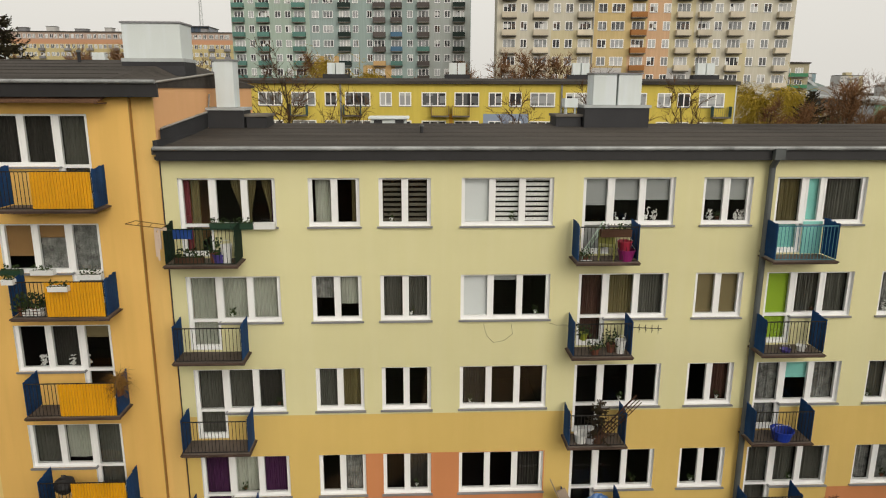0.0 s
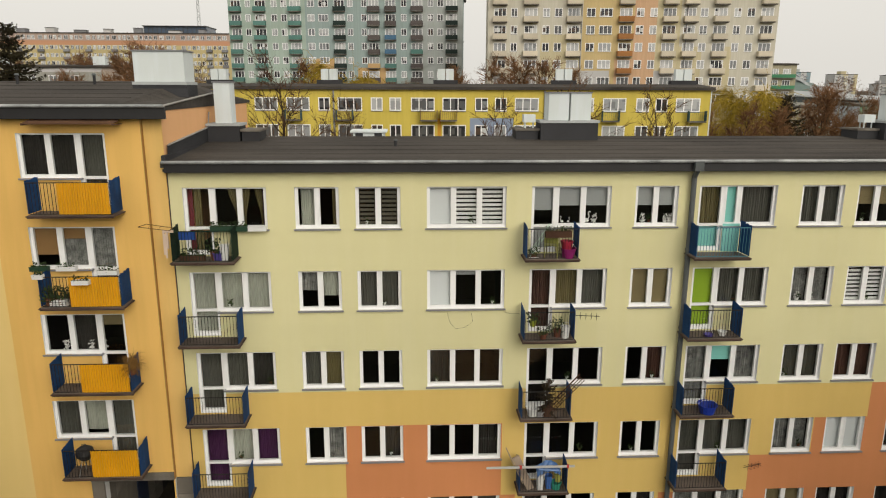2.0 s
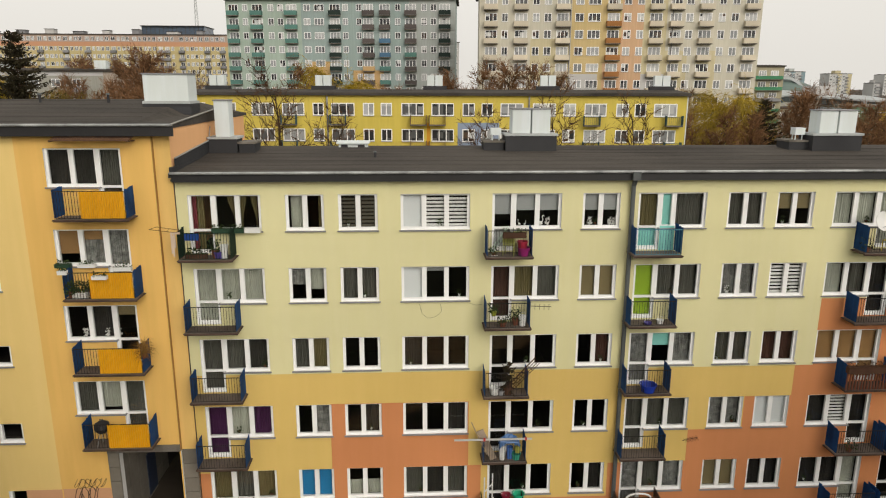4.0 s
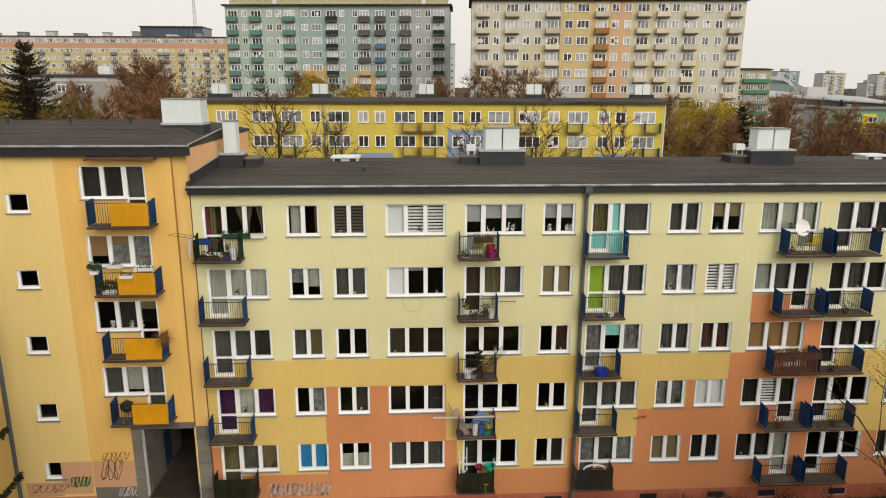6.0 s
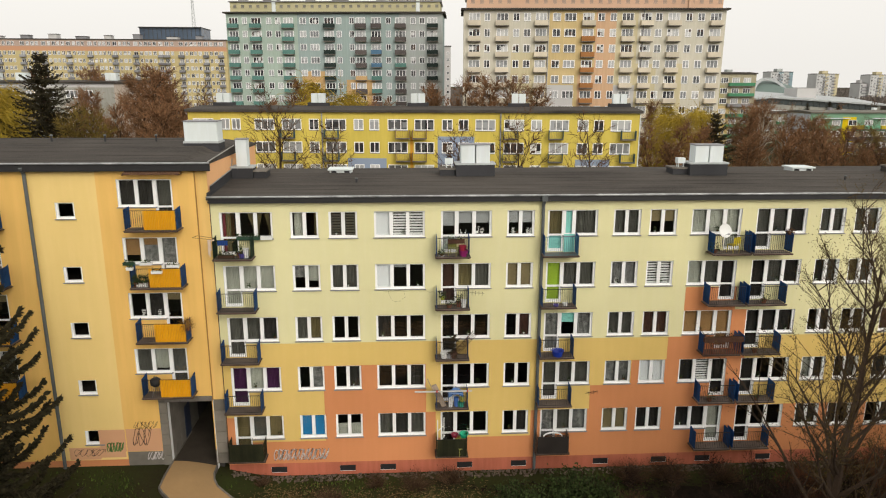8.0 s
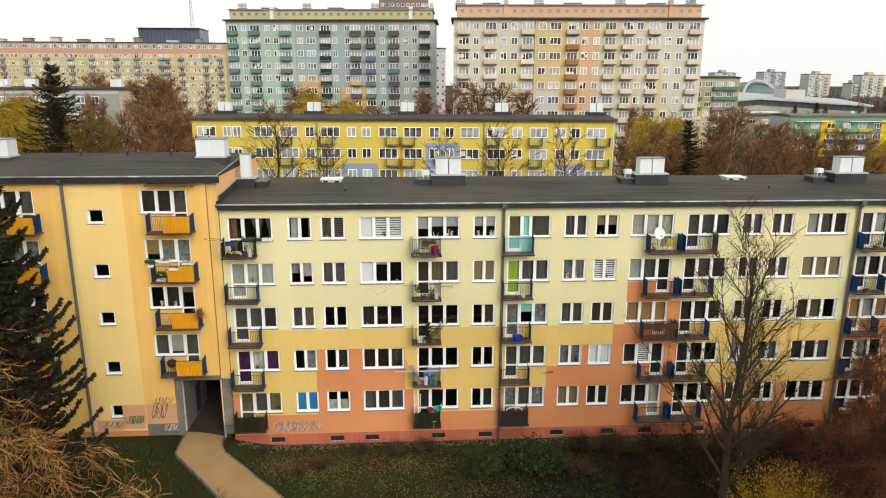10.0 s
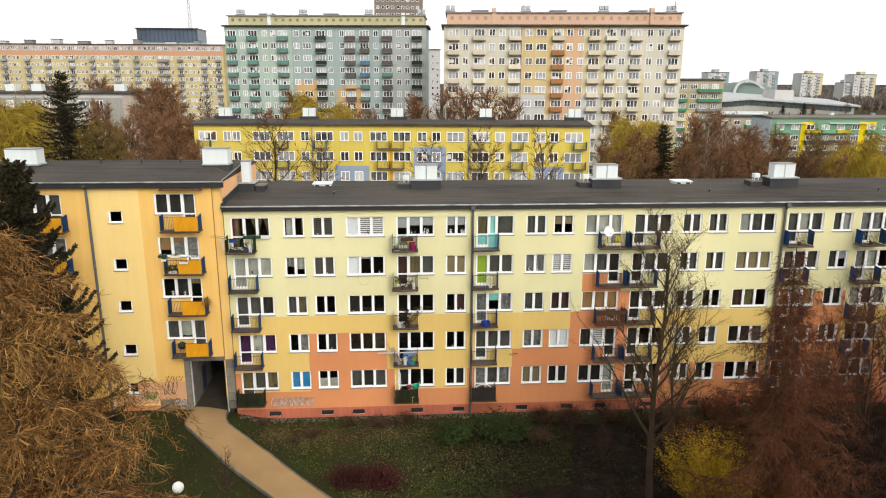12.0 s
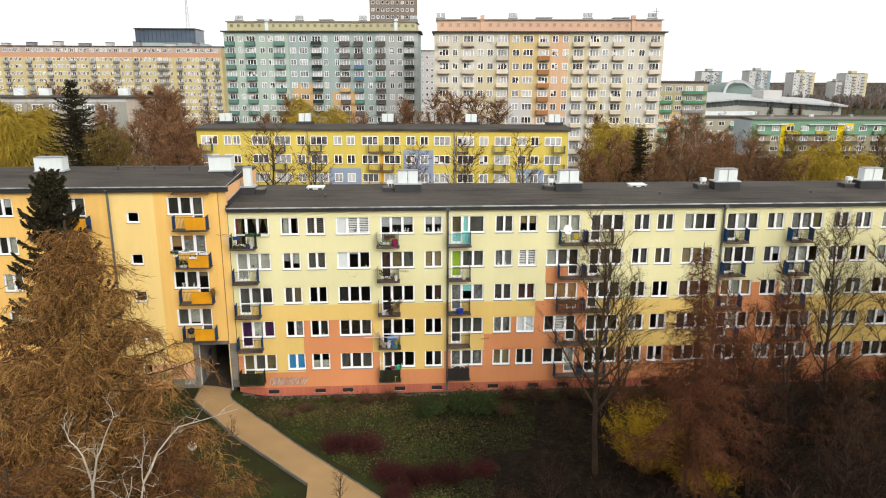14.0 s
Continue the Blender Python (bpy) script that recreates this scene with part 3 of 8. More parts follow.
main = thing("apartment_building", "five-storey yellow and salmon apartment block with flat bitumen roof", "building")
holes, wins = [], []
for c, (a, b, shares, door, bal) in enumerate(COLS):
    for fl in range(1, 6):
        z1 = HEAD[fl]
        z0 = z1 - SILL_H
        holes.append((a, b, z0, z1))
        if door:
            dx = (a, a + door[1]) if door[0] == "l" else (b - door[1], b)
            holes.append((*dx, z1 - DOORD, z0 + 0.001))
        kinds = DRESS[c][5 - fl] if c < len(DRESS) else tuple(rnd.choice(POOL) for _ in range(3))
        wins.append((a, b, z0, z1, (0.42, 1.1) if (c, fl) == (6, 5) else shares, kinds, door, {(6, 5): "b_aqua", (4, 5): "b_grey"}.get((c, fl), "")))
CELLAR = [2.5, 6.2, 8.4, 12.6, 15.6, 20.2, 23.5, 26.0, 29.5, 33.0, 37.0, 42.0, 46.0]
for x in CELLAR:
    holes.append((x, x + 0.85, 0.2, 0.55))
wall = pierced(Shape(), XE, X1, -0.6, ZT, holes, 0.0, 0.32, main_paint, [v for q in SALMON_ZONES for v in q[:2]], [0.75, 7.66, *(q[2] for q in SALMON_ZONES)], 4)
part("front_wall", wall, [PALE, WARM, SALMON, PLINTH, REVEAL], main)
shell = Shape()
shell.box(XE, X1, DEEP - 0.3, DEEP, -0.6, ZT)
shell.box(X1 - 0.3, X1, 0.32, DEEP - 0.3, -0.6, ZT)
part("back_wall", shell, PALE, main)
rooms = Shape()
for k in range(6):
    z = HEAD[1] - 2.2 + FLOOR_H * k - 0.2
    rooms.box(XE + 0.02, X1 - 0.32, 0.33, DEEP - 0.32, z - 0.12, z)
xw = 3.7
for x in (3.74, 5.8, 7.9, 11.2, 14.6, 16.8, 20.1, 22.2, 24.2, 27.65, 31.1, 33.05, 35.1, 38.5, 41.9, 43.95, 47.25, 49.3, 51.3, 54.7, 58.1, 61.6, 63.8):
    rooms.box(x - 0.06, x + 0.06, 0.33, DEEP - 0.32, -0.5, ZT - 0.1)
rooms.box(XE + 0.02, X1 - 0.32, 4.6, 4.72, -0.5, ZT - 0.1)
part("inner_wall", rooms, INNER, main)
for x0, x1, z0, z1, shares, kinds, door, low in wins:
    window(main, x0, x1, z0, z1, 0.0, shares, kinds, rnd, (door[0], door[1], z1 - DOORD) if door else None, low)
# flat plates near the wall face; black colour gives the darkness of the holes
for x in CELLAR:
    part("cellar_window", Shape().box(x, x + 0.85, 0.03, 0.07, 0.2, 0.55), FASCIA, main)
for a, b, shares, door, bal in COLS:
    if bal:
        for fl in range(1, 6):
            tint = {(0.5, 5): (DKGREEN, DKGREEN), (16.84, 5): (BLUE, AQUAR)}.get((bal[0], fl), (BLUE, BARS))
            shut = {(0.5, 1): MOSS, (16.84, 1): SMOKE, (11.43, 1): MOSS}.get((bal[0], fl))
            balcony(main, bal[0], bal[1], 0.0, HEAD[fl] - DOORD - 0.05, "closed" if shut else "bars", side=shut or tint[0], rails=tint[1], panel=shut)

# roof, with a low ridge, and its edge trim
EAVE_Y, RIDGE_Y, RIDGE_Z, EAVE_Z = -0.3, 6.0, 15.77, 15.42


def main_roof_z(y):
    return EAVE_Z + (RIDGE_Z - EAVE_Z) * (y - EAVE_Y) / (RIDGE_Y - EAVE_Y) if y < RIDGE_Y else RIDGE_Z - 0.4 * (y - RIDGE_Y) / 5.6


r = Shape()
prof = [(EAVE_Y, EAVE_Z), (RIDGE_Y, RIDGE_Z), (11.6, RIDGE_Z - 0.4)]
low = [(11.6, 15.25), (EAVE_Y, 15.25)]
ring = prof + low
for (ya, za), (yb, zb) in zip(ring, ring[1:] + ring[:1]):
    r.face([(XE - 0.05, ya, za), (X1 + 0.4, ya, za), (X1 + 0.4, yb, zb), (XE - 0.05, yb, zb)])
r.face([(X1 + 0.4, y, z) for y, z in ring])
r.face([(XE - 0.05, y, z) for y, z in reversed(ring)])
part("roof", r, BITUMEN, main)
for k in range(6):
    y = 0.35 + 0.97 * k
    z = main_roof_z(y)
    for a in range(7):
        part("felt_seam", Shape().box(XE + 10 * a, min(XE + 10 * a + 9.97, X1 + 0.3), y, y + 0.05, z - 0.02, z + 0.011), BITUMEN, main)
part("fascia", Shape().box(XE + 0.06, X1 + 0.45, -0.33, -0.27, 15.1, 15.4), FASCIA, main)
part("soffit", Shape().box(XE, X1 + 0.4, -0.27, -0.003, 15.12, 15.2), FASCIA, main)
gut = Shape()
gut.bar((XE + 0.02, -0.38, 15.42), (X1 + 0.45, -0.38, 15.42), 0.055, n=10)
part("gutter", gut, ZINC, main)
for x in (16.86, 38.62, 60.4):
    d = Shape()
    d.bar((x, -0.16, 0.1), (x, -0.16, 14.9), 0.085, n=12)
    d.bar((x, -0.16, 14.9), (x, -0.36, 15.15), 0.085, n=12)
    d.box(x - 0.14, x + 0.14, -0.5, -0.335, 15.12, 15.42)
    for z in (1.5, 4.2, 7, 9.8, 12.5):
        d.bar((x, -0.16, z), (x, -0.16, z + 0.06), 0.1, n=12)
    part("drainpipe", d, PIPE, main)

# ---- west block ----
LY = -0.2
west = thing("apartment_building", "taller ochre apartment block with yellow balconies and a gateway", "building")
holes, wins = [], []
LH = [7.6, 10.58, 13.42, 16.29]
for x0, x1 in ((-3.99, -1.37), (-12.45, -9.85)):
    for z1 in LH:
        holes += [(x0, x1, z1 - 1.35, z1), (x1 - 0.85, x1, z1 - 2.2, z1 - 1.349)]
        wins.append((x0, x1, z1 - 1.35, z1))
SM = [3.08, 5.93, 9.06, 11.97, 15.18]
for z in SM:
    holes.append((-6.98, -6.08, z - 0.8, z))
for x0, x1 in ((-16.4, -15.0), (-20, -17.5), (-24.6, -23.2)):
    for z1 in LH:
        holes.append((x0, x1, z1 - 1.35, z1))
holes.append((-2.63, -0.32, -1, 4.64))
WX0, WZT = -34.0, 16.9


def west_paint(x, z):
    return 3 if z < 1.8 and -4.9 < x else (2 if z < 1.37 else (1 if -8.3 < x < -4.95 else 0))


w = pierced(Shape(), WX0, -0.27, -0.6, WZT, holes, LY, LY + 0.32, west_paint, (-8.3, -4.95, -4.9), (1.37, 1.8), 4)
part("front_wall", w, [OCHRE, STAIRW, SALMON, STONE, REVEAL], west)
RL_Y, RL_Z, EL_Z = 5.4, 17.85, 17.15
SHEET = mat("grey_sheet_flashing", (0.3, 0.29, 0.26), 0.6, 4, 0.2, 0.1)
gable = Shape()
gable.face([(0.3, -0.05, -0.6), (0.3, DEEP, -0.6), (0.3, DEEP, 17.0), (0.3, RL_Y, 17.4), (0.3, -0.05, 17.06)], 0)
gable.face([(0.0, LY + 0.33, 4.8), (0.0, DEEP, 4.8), (0.0, DEEP, 16.9), (0.0, RL_Y, 17.2), (0.0, LY + 0.33, 16.85)][::-1], 0)
gable.box(-0.265, 0.296, -0.06, 0.12, 4.64, 16.9, 1)
part("gable_wall", gable, [PEACH, mat("pilaster_render", (0.8, 0.52, 0.18), 0.9, 0.8, 0.06, 0.25, fine=60, streak=0.06)], west)
back = Shape().box(WX0, 0.26, DEEP, DEEP + 0.3, 4.8, 17.1).box(WX0, -2.75, DEEP, DEEP + 0.3, -0.6, 4.8)
back.box(WX0, WX0 + 0.3, LY + 0.32, DEEP, -0.6, 17.1)
part("back_wall", back, OCHRE, west)
# passage lining, its grey darkened to hold the shade inside the gateway
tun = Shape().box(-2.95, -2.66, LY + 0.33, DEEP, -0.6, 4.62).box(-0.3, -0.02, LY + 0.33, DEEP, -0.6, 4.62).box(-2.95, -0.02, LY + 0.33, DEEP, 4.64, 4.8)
part("passage_lining", tun, mat("shaded_passage_render", (0.06, 0.055, 0.05), 0.9, 2, 0.3, 0.3), west)
# added wall across the passage: blocks light from the back, coloured dark for depth
part("inner_gate", Shape().box(-2.65, -0.31, 7.0, 7.1, -0.6, 4.6), mat("dark_passage_stop", (0.03, 0.028, 0.026), 0.7, 2, 0.2, 0.1), west, "added dark wall that stops light coming through the passage")
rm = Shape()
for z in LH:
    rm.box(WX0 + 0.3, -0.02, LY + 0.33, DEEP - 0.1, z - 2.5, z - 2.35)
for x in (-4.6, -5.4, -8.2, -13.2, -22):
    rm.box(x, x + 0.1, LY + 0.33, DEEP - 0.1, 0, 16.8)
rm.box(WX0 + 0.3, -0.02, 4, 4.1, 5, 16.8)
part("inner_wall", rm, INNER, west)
LDRESS = [("grey", "net:0.9", "grey"), ("dark", "dusk", "b_olive:0.3"), ("b_brown:0.7", "b_brown:0.3+lace", "lace"), ("dusk", "dusk", "grey")]
for k, (x0, x1, z0, z1) in enumerate(wins):
    window(west, x0, x1, z0, z1, LY, (1, 1), LDRESS[k % 4], rnd, ("r", 0.85, z1 - 2.2))
for z in SM:
    window(west, -6.98, -6.08, z - 0.8, z, LY, (1,), ("dark",), rnd)
for x0, x1 in ((-16.4, -15.0), (-20, -17.5), (-24.6, -23.2)):
    for z1 in LH:
        window(west, x0, x1, z1 - 1.35, z1, LY, (1, 1), (rnd.choice(POOL), rnd.choice(POOL)), rnd)
for z1 in LH:
    balcony(west, -3.49, -1.02, LY, z1 - 2.36, "panel")
    balcony(west, -12.0, -9.53, LY, z1 - 2.36, "panel")
rw = Shape()
ring = [(LY - 0.3, EL_Z), (RL_Y, RL_Z), (DEEP + 0.6, 17.15), (DEEP + 0.6, 16.95), (LY - 0.3, 16.95)]
XR = -0.7
edge = [(LY - 0.3, 17.06), (RL_Y, 17.4), (DEEP + 0.6, 17.05), (DEEP + 0.6, 16.95), (LY - 0.3, 16.95)]
for k in range(5):
    (ya, za), (yb, zb), (yc, zc), (yd, zd) = ring[k], ring[(k + 1) % 5], edge[(k + 1) % 5], edge[k]
    rw.face([(XR, ya, za), (0.33, yd, zd), (0.33, yc, zc), (XR, yb, zb)])
rw.face([(0.33, y, z) for y, z in edge])
for (ya, za), (yb, zb) in zip(ring, ring[1:] + ring[:1]):
    rw.face([(WX0 - 0.3, ya, za), (XR, ya, za), (XR, yb, zb), (WX0 - 0.3, yb, zb)])
part("roof", rw, BITUMEN, west)
for k in range(6):
    y = LY + 0.1 + 1.0 * k
    z = EL_Z + (RL_Z - EL_Z) * (y - LY + 0.3) / (RL_Y - LY + 0.3)
    for a in range(3):
        part("felt_seam", Shape().box(WX0 + 11.4 * a, WX0 + 11.4 * a + (11.35 if a < 2 else 10.3), y, y + 0.05, z - 0.02, z + 0.012), BITUMEN, west)
part("fascia", Shape().prism([(WX0 - 0.3, LY - 0.36), (0.6, LY - 0.36), (0.6, LY - 0.26), (0.4, LY + 0.14), (0.35, LY - 0.3), (WX0 - 0.3, LY - 0.31)], 16.72, 17.07), FASCIA, west)
part("soffit", Shape().box(WX0 - 0.3, 0.34, LY - 0.3, LY - 0.003, 16.78, 16.86), FASCIA, west)
part("gutter", Shape().bar((WX0 - 0.3, LY - 0.41, 17.1), (0.58, LY - 0.41, 17.1), 0.05, n=10), ZINC, west)
part("coping", Shape().bar((0.36, LY + 0.25, 17.09), (0.36, RL_Y, 17.42), 0.036, n=4).bar((0.58, LY - 0.33, 17.08), (0.36, LY + 0.25, 17.09), 0.034, n=4), SHEET, west, "pale sheet coping along the gable")
part("flashing", Shape().bar((0.37, 0.15, 15.9), (0.37, 4.5, 16.2), 0.034, n=4).bar((0.37, 4.5, 16.2), (0.37, 4.75, 16.75), 0.028, n=4), SHEET, west, "pale flashing strip on the gable")
d = Shape().bar((-8.15, LY - 0.14, 0.3), (-8.15, LY - 0.14, 16.6), 0.085, n=12).bar((-8.15, LY - 0.14, 16.6), (-8.15, LY - 0.38, 16.9), 0.085, n=12)
part("drainpipe", d, PIPE, west)
# shadow line at the wall's edge, drawn as a thin brown strip
part("corner_trim", Shape().box(-0.29, -0.266, LY - 0.004, -0.05, 4.64, 16.7), mat("ochre_shadow_paint", (0.4, 0.22, 0.07), 0.9, 2, 0.15, 0.1), west, "brown strip painting the shadow line beside the pilaster")
part("cable", Shape().bar((0.315, -0.02, 0.9), (0.315, -0.02, 15.1), 0.016, n=6), FASCIA, main, "dark cable down the wall edge")
part("upstand", Shape().face([(0.355, 0.1, 15.3), (0.355, RL_Y, 15.8), (0.355, RL_Y, 16.26), (0.355, 0.1, 15.89)]).box(0.28, 0.4, -0.3, 10, 15.3, 15.62), FLASH, west)


# ---- chimneys on the roofs ----
LEDGE = mat("pale_grey_ledge_sheet", (0.42, 0.44, 0.44), 0.7, 3, 0.15, 0.1)


def chimney(x0, x1, y, z0, z1, heads, base=0.5, label="white rendered chimney stacks on a dark base on the roof", depth=0.85, slim=False):
    """White stacks side by side on a dark base with a slab; z0: the roof."""
    c = thing("chimney", label, "chimney", "roof chimneys")
    zb = z0 + base
    if slim:
        foot = Shape().box(x0 - 0.03, x1 + 0.03, y + 0.06, y + depth + 0.14, z0 - 0.3, zb)
        foot.face([(x0 - 0.12, y - 0.1, z0 - 0.1), (x1 + 0.12, y - 0.1, z0 - 0.1), (x1 + 0.03, y + 0.055, z0 + 0.2), (x0 - 0.03, y + 0.055, z0 + 0.2)])
        part("base", foot, FLASH, c)
        part("slab", Shape().box(x0 - 0.04, x1 + 0.04, y + 0.05, y + depth + 0.15, zb, zb + 0.1), LEDGE, c)
    else:
        part("base", Shape().box(x0 - 0.25, x1 + 0.25, y, y + depth + 0.3, z0 - 0.3, zb), FLASH, c)
        part("slab", Shape().box(x0 - 0.3, x1 + 0.3, y - 0.05, y + depth + 0.35, zb, zb + 0.09), LEDGE, c)
    w = (x1 - x0) / heads
    for k in range(heads):
        a, b = x0 + w * k + 0.03, x0 + w * (k + 1) - 0.03
        rounded(part("flue_block", Shape().box(a, b, y + 0.1, y + 0.1 + depth, zb + 0.09, z1), CHIMW, c))
        part("cap", Shape().box(a - 0.03, b + 0.03, y + 0.06, y + 0.14 + depth, z1, z1 + 0.05), SILL, c)
    return c


chimney(13.05, 14.75, 4.7, 15.85, 17.45, 2)
chimney(26.5, 28.2, 4.6, 15.85, 17.4, 2)
chimney(40.15, 41.85, 4.6, 15.85, 17.42, 2)
chimney(53.0, 54.7, 4.6, 15.85, 17.42, 2)
chimney(66.2, 67.9, 4.6, 15.85, 17.42, 2)
chimney(-1.68, 0.1, 3.15, 17.4, 18.83, 1, 0.32, "large white chimney block on a dark base on the taller roof", 1.1, slim=True)
chimney(-14.9, -12.75, 3.25, 17.45, 18.82, 1, 0.3, "large white chimney block on a dark base on the taller roof", 1.1, slim=True)
chimney(0.62, 1.28, 4.4, 15.8, 17.8, 1, 0.45, "slim white chimney beside the gable step of the taller roof", 0.7)
low_base = thing("vent_plinth", "low dark felted base beside a chimney on the roof", "chimney", "roof chimneys")
part("base", Shape().box(1.6, 2.25, 4.45, 5.6, 15.5, 16.05), FLASH, low_base)
part("slab", Shape().box(1.55, 2.3, 4.4, 5.65, 16.05, 16.13), CONC, low_base)
for x in (11.9, 25.4, 38.6, 51.6):
    c = thing("vent_plinth", "low dark felted base beside a chimney on the roof", "chimney", "roof chimneys")
    part("base", Shape().box(x, x + 0.85, 4.95, 6.0, 15.5, 16.05), FLASH, c)
    part("slab", Shape().box(x - 0.05, x + 0.9, 4.9, 6.05, 16.05, 16.13), CONC, c)
    part("vent_hood", Shape().box(x + 0.3, x + 0.75, 5.1, 5.5, 16.35, 16.65).bar((x + 0.38, 5.2, 16.13), (x + 0.38, 5.2, 16.36), 0.03).bar((x + 0.68, 5.2, 16.13), (x + 0.68, 5.2, 16.36), 0.03).bar((x + 0.38, 5.45, 16.13), (x + 0.38, 5.45, 16.36), 0.03), CHIMW, c)
for x in (5.45, 33.1, 60.0):
    hch = thing("roof_hatch", "low white flat roof hatch with dark openings", "hatch", "roof hatches")
    rounded(part("curb", Shape().box(x + 0.1, x + 1.35, 6.1, 7.1, 15.6, 15.9), CHIMW, hch))
    rounded(part("lid", Shape().box(x, x + 1.45, 6.0, 7.2, 15.9, 15.99), CHIMW, hch))
    for k in (0.2, 0.95):
        part("opening", Shape().box(x + k, x + k + 0.3, 6.07, 6.098, 15.76, 15.88), FLASH, hch)
for x, y in ((7.3, 3.16), (34.6, 3.2), (47.5, 3.2)):
    vp = thing("vent_pipe", "short dark vent pipe standing on the felt roof", "vent pipe", "roof vent pipes")
    z = main_roof_z(y)
    part("pipe", Shape().bar((x, y, z - 0.05), (x, y, z + 0.2), 0.055, n=10), FLASH, vp)
    part("hood", Shape().bar((x, y, z + 0.2), (x, y, z + 0.25), 0.085, 0.05, n=10), PIPE, vp)
for x in (-3.5, -6.2, -9.0):
    vp = thing("vent_pipe", "short dark vent pipe standing on the felt roof", "vent pipe", "roof vent pipes")
    z = EL_Z + (RL_Z - EL_Z) * (4.4 + 1.25) / (RL_Y + 1.25)
    part("pipe", Shape().bar((x, 4.4, z - 0.05), (x, 4.4, z + 0.3), 0.05, n=10), FLASH, vp)
    part("hood", Shape().bar((x, 4.4, z + 0.3), (x, 4.4, z + 0.37), 0.09, 0.05, n=10), PIPE, vp)


# ---- far buildings ----
def far_window_mesh(w, h, panes, name, fr=0.1, mats=None):
    """White frame standing a little proud of the wall, dark glass set into it."""
    pw = (w - fr * (panes + 1)) / panes
    gaps = [(fr + k * (pw + fr), fr + k * (pw + fr) + pw, fr, h - fr) for k in range(panes)]
    s = pierced(Shape(), 0, w, 0, h, gaps, -0.04, -0.003, lambda p, q: 0)
    for a, b, c, d in gaps:
        s.face([(a, -0.003, c), (b, -0.003, c), (b, -0.003, d), (a, -0.003, d)], 1)
    for pts in ([(0, -0.04, 0), (w, -0.04, 0), (w, -0.1, -0.02), (0, -0.1, -0.02)], [(0, -0.1, -0.02), (w, -0.1, -0.02), (w, -0.1, -0.07), (0, -0.1, -0.07)]):
        s.face(pts[::-1], 2)
    s.weld()
    return s.mesh(name, mats or [PVC, FARGLASS, SILL])


def far_block(name_label, origin, slope, length, depth, height, base_mat, zones, rows, cols, balc, wh=1.3, roof_mat=BITUMEN, cornice=0.25, fr=0.1, barred=False):
    """A block whose front runs along local x. rows: window heads; cols: (x0, x1, panes); balc: {column: (x0, x1, material)}; zones: painted fields (x0, x1, z0, z1, material)."""
    ang = math.degrees(math.atan(slope))
    b = thing("apartment_building", name_label, "building", at=pose(*origin, rz=ang))
    mats, idx = [base_mat], []
    for q in zones:
        if q[4] not in mats:
            mats.append(q[4])
        idx.append(mats.index(q[4]))

    def paint(x, z):
        mi = 0
        for q, k in zip(zones, idx):
            if q[0] < x < q[1] and q[2] < z < q[3]:
                mi = k
        return mi

    wall = pierced(Shape(), 0, length, -3, height, [], 0, 0.4, paint, [v for q in zones for v in q[:2]], [v for q in zones for v in q[2:4]])
    part("front_wall", wall, mats, b)
    part("side_wall", Shape().box(length - 0.4, length, 0.4, depth, -3, height), base_mat, b)
    part("side_wall", Shape().box(0, 0.4, 0.4, depth, -3, height), base_mat, b)
    part("back_wall", Shape().box(0.4, length - 0.4, depth - 0.4, depth, -3, height), base_mat, b)
    rf = Shape().box(-cornice, length + cornice, -cornice * 1.6, depth + cornice, height + 0.003, height + 0.3)
    rf.face([(-cornice, -cornice * 1.6, height + 0.304), (length + cornice, -cornice * 1.6, height + 0.304), (length + cornice, depth / 2, height + 0.62), (-cornice, depth / 2, height + 0.62)])
    rf.face([(-cornice, depth / 2, height + 0.62), (length + cornice, depth / 2, height + 0.62), (length + cornice, depth + cornice, height + 0.304), (-cornice, depth + cornice, height + 0.304)])
    part("roof", rf, roof_mat, b)
    cache = {}
    for c, (x0, x1, panes) in enumerate(cols):
        key = (round(x1 - x0, 2), panes)
        if key not in cache:
            cache[key] = far_window_mesh(x1 - x0, wh, panes, "window", fr)
        for z in rows:
            part("window", cache[key], None, b, at=pose(x0, 0, z - wh))
    bc = {}
    for c, choices in balc.items():
        x0, x1 = choices[0], choices[1]
        for k, z in enumerate(rows):
            m = choices[2][k % len(choices[2])]
            if m is None:
                continue
            key = (round(x1 - x0, 2), m.name)
            if key not in bc:
                s = Shape().box(0, x1 - x0, -1.0, 0, 0, 0.14, 1).box(0, x1 - x0, -1.0, -0.93, 0.2, 1.05).box(0, 0.07, -0.93, -0.02, 0.2, 1.05).box(x1 - x0 - 0.07, x1 - x0, -0.93, -0.02, 0.2, 1.05)
                if barred:
                    w, s = x1 - x0, Shape().box(0, x1 - x0, -0.85, 0, -0.02, 0.1, 1)
                    railing_bars(s, 0.03, w - 0.03, -0.83, 0.08, 1.0, 0.2, 0.016)
                    s.box(0, 0.03, -0.85, -0.05, 0.12, 1.1).box(w - 0.03, w, -0.85, -0.05, 0.12, 1.1)
                bc[key] = s.mesh("balcony", [m, CONC])
            part("balcony", bc[key], None, b, at=pose(x0, 0, z - wh - 1.0))
    return b


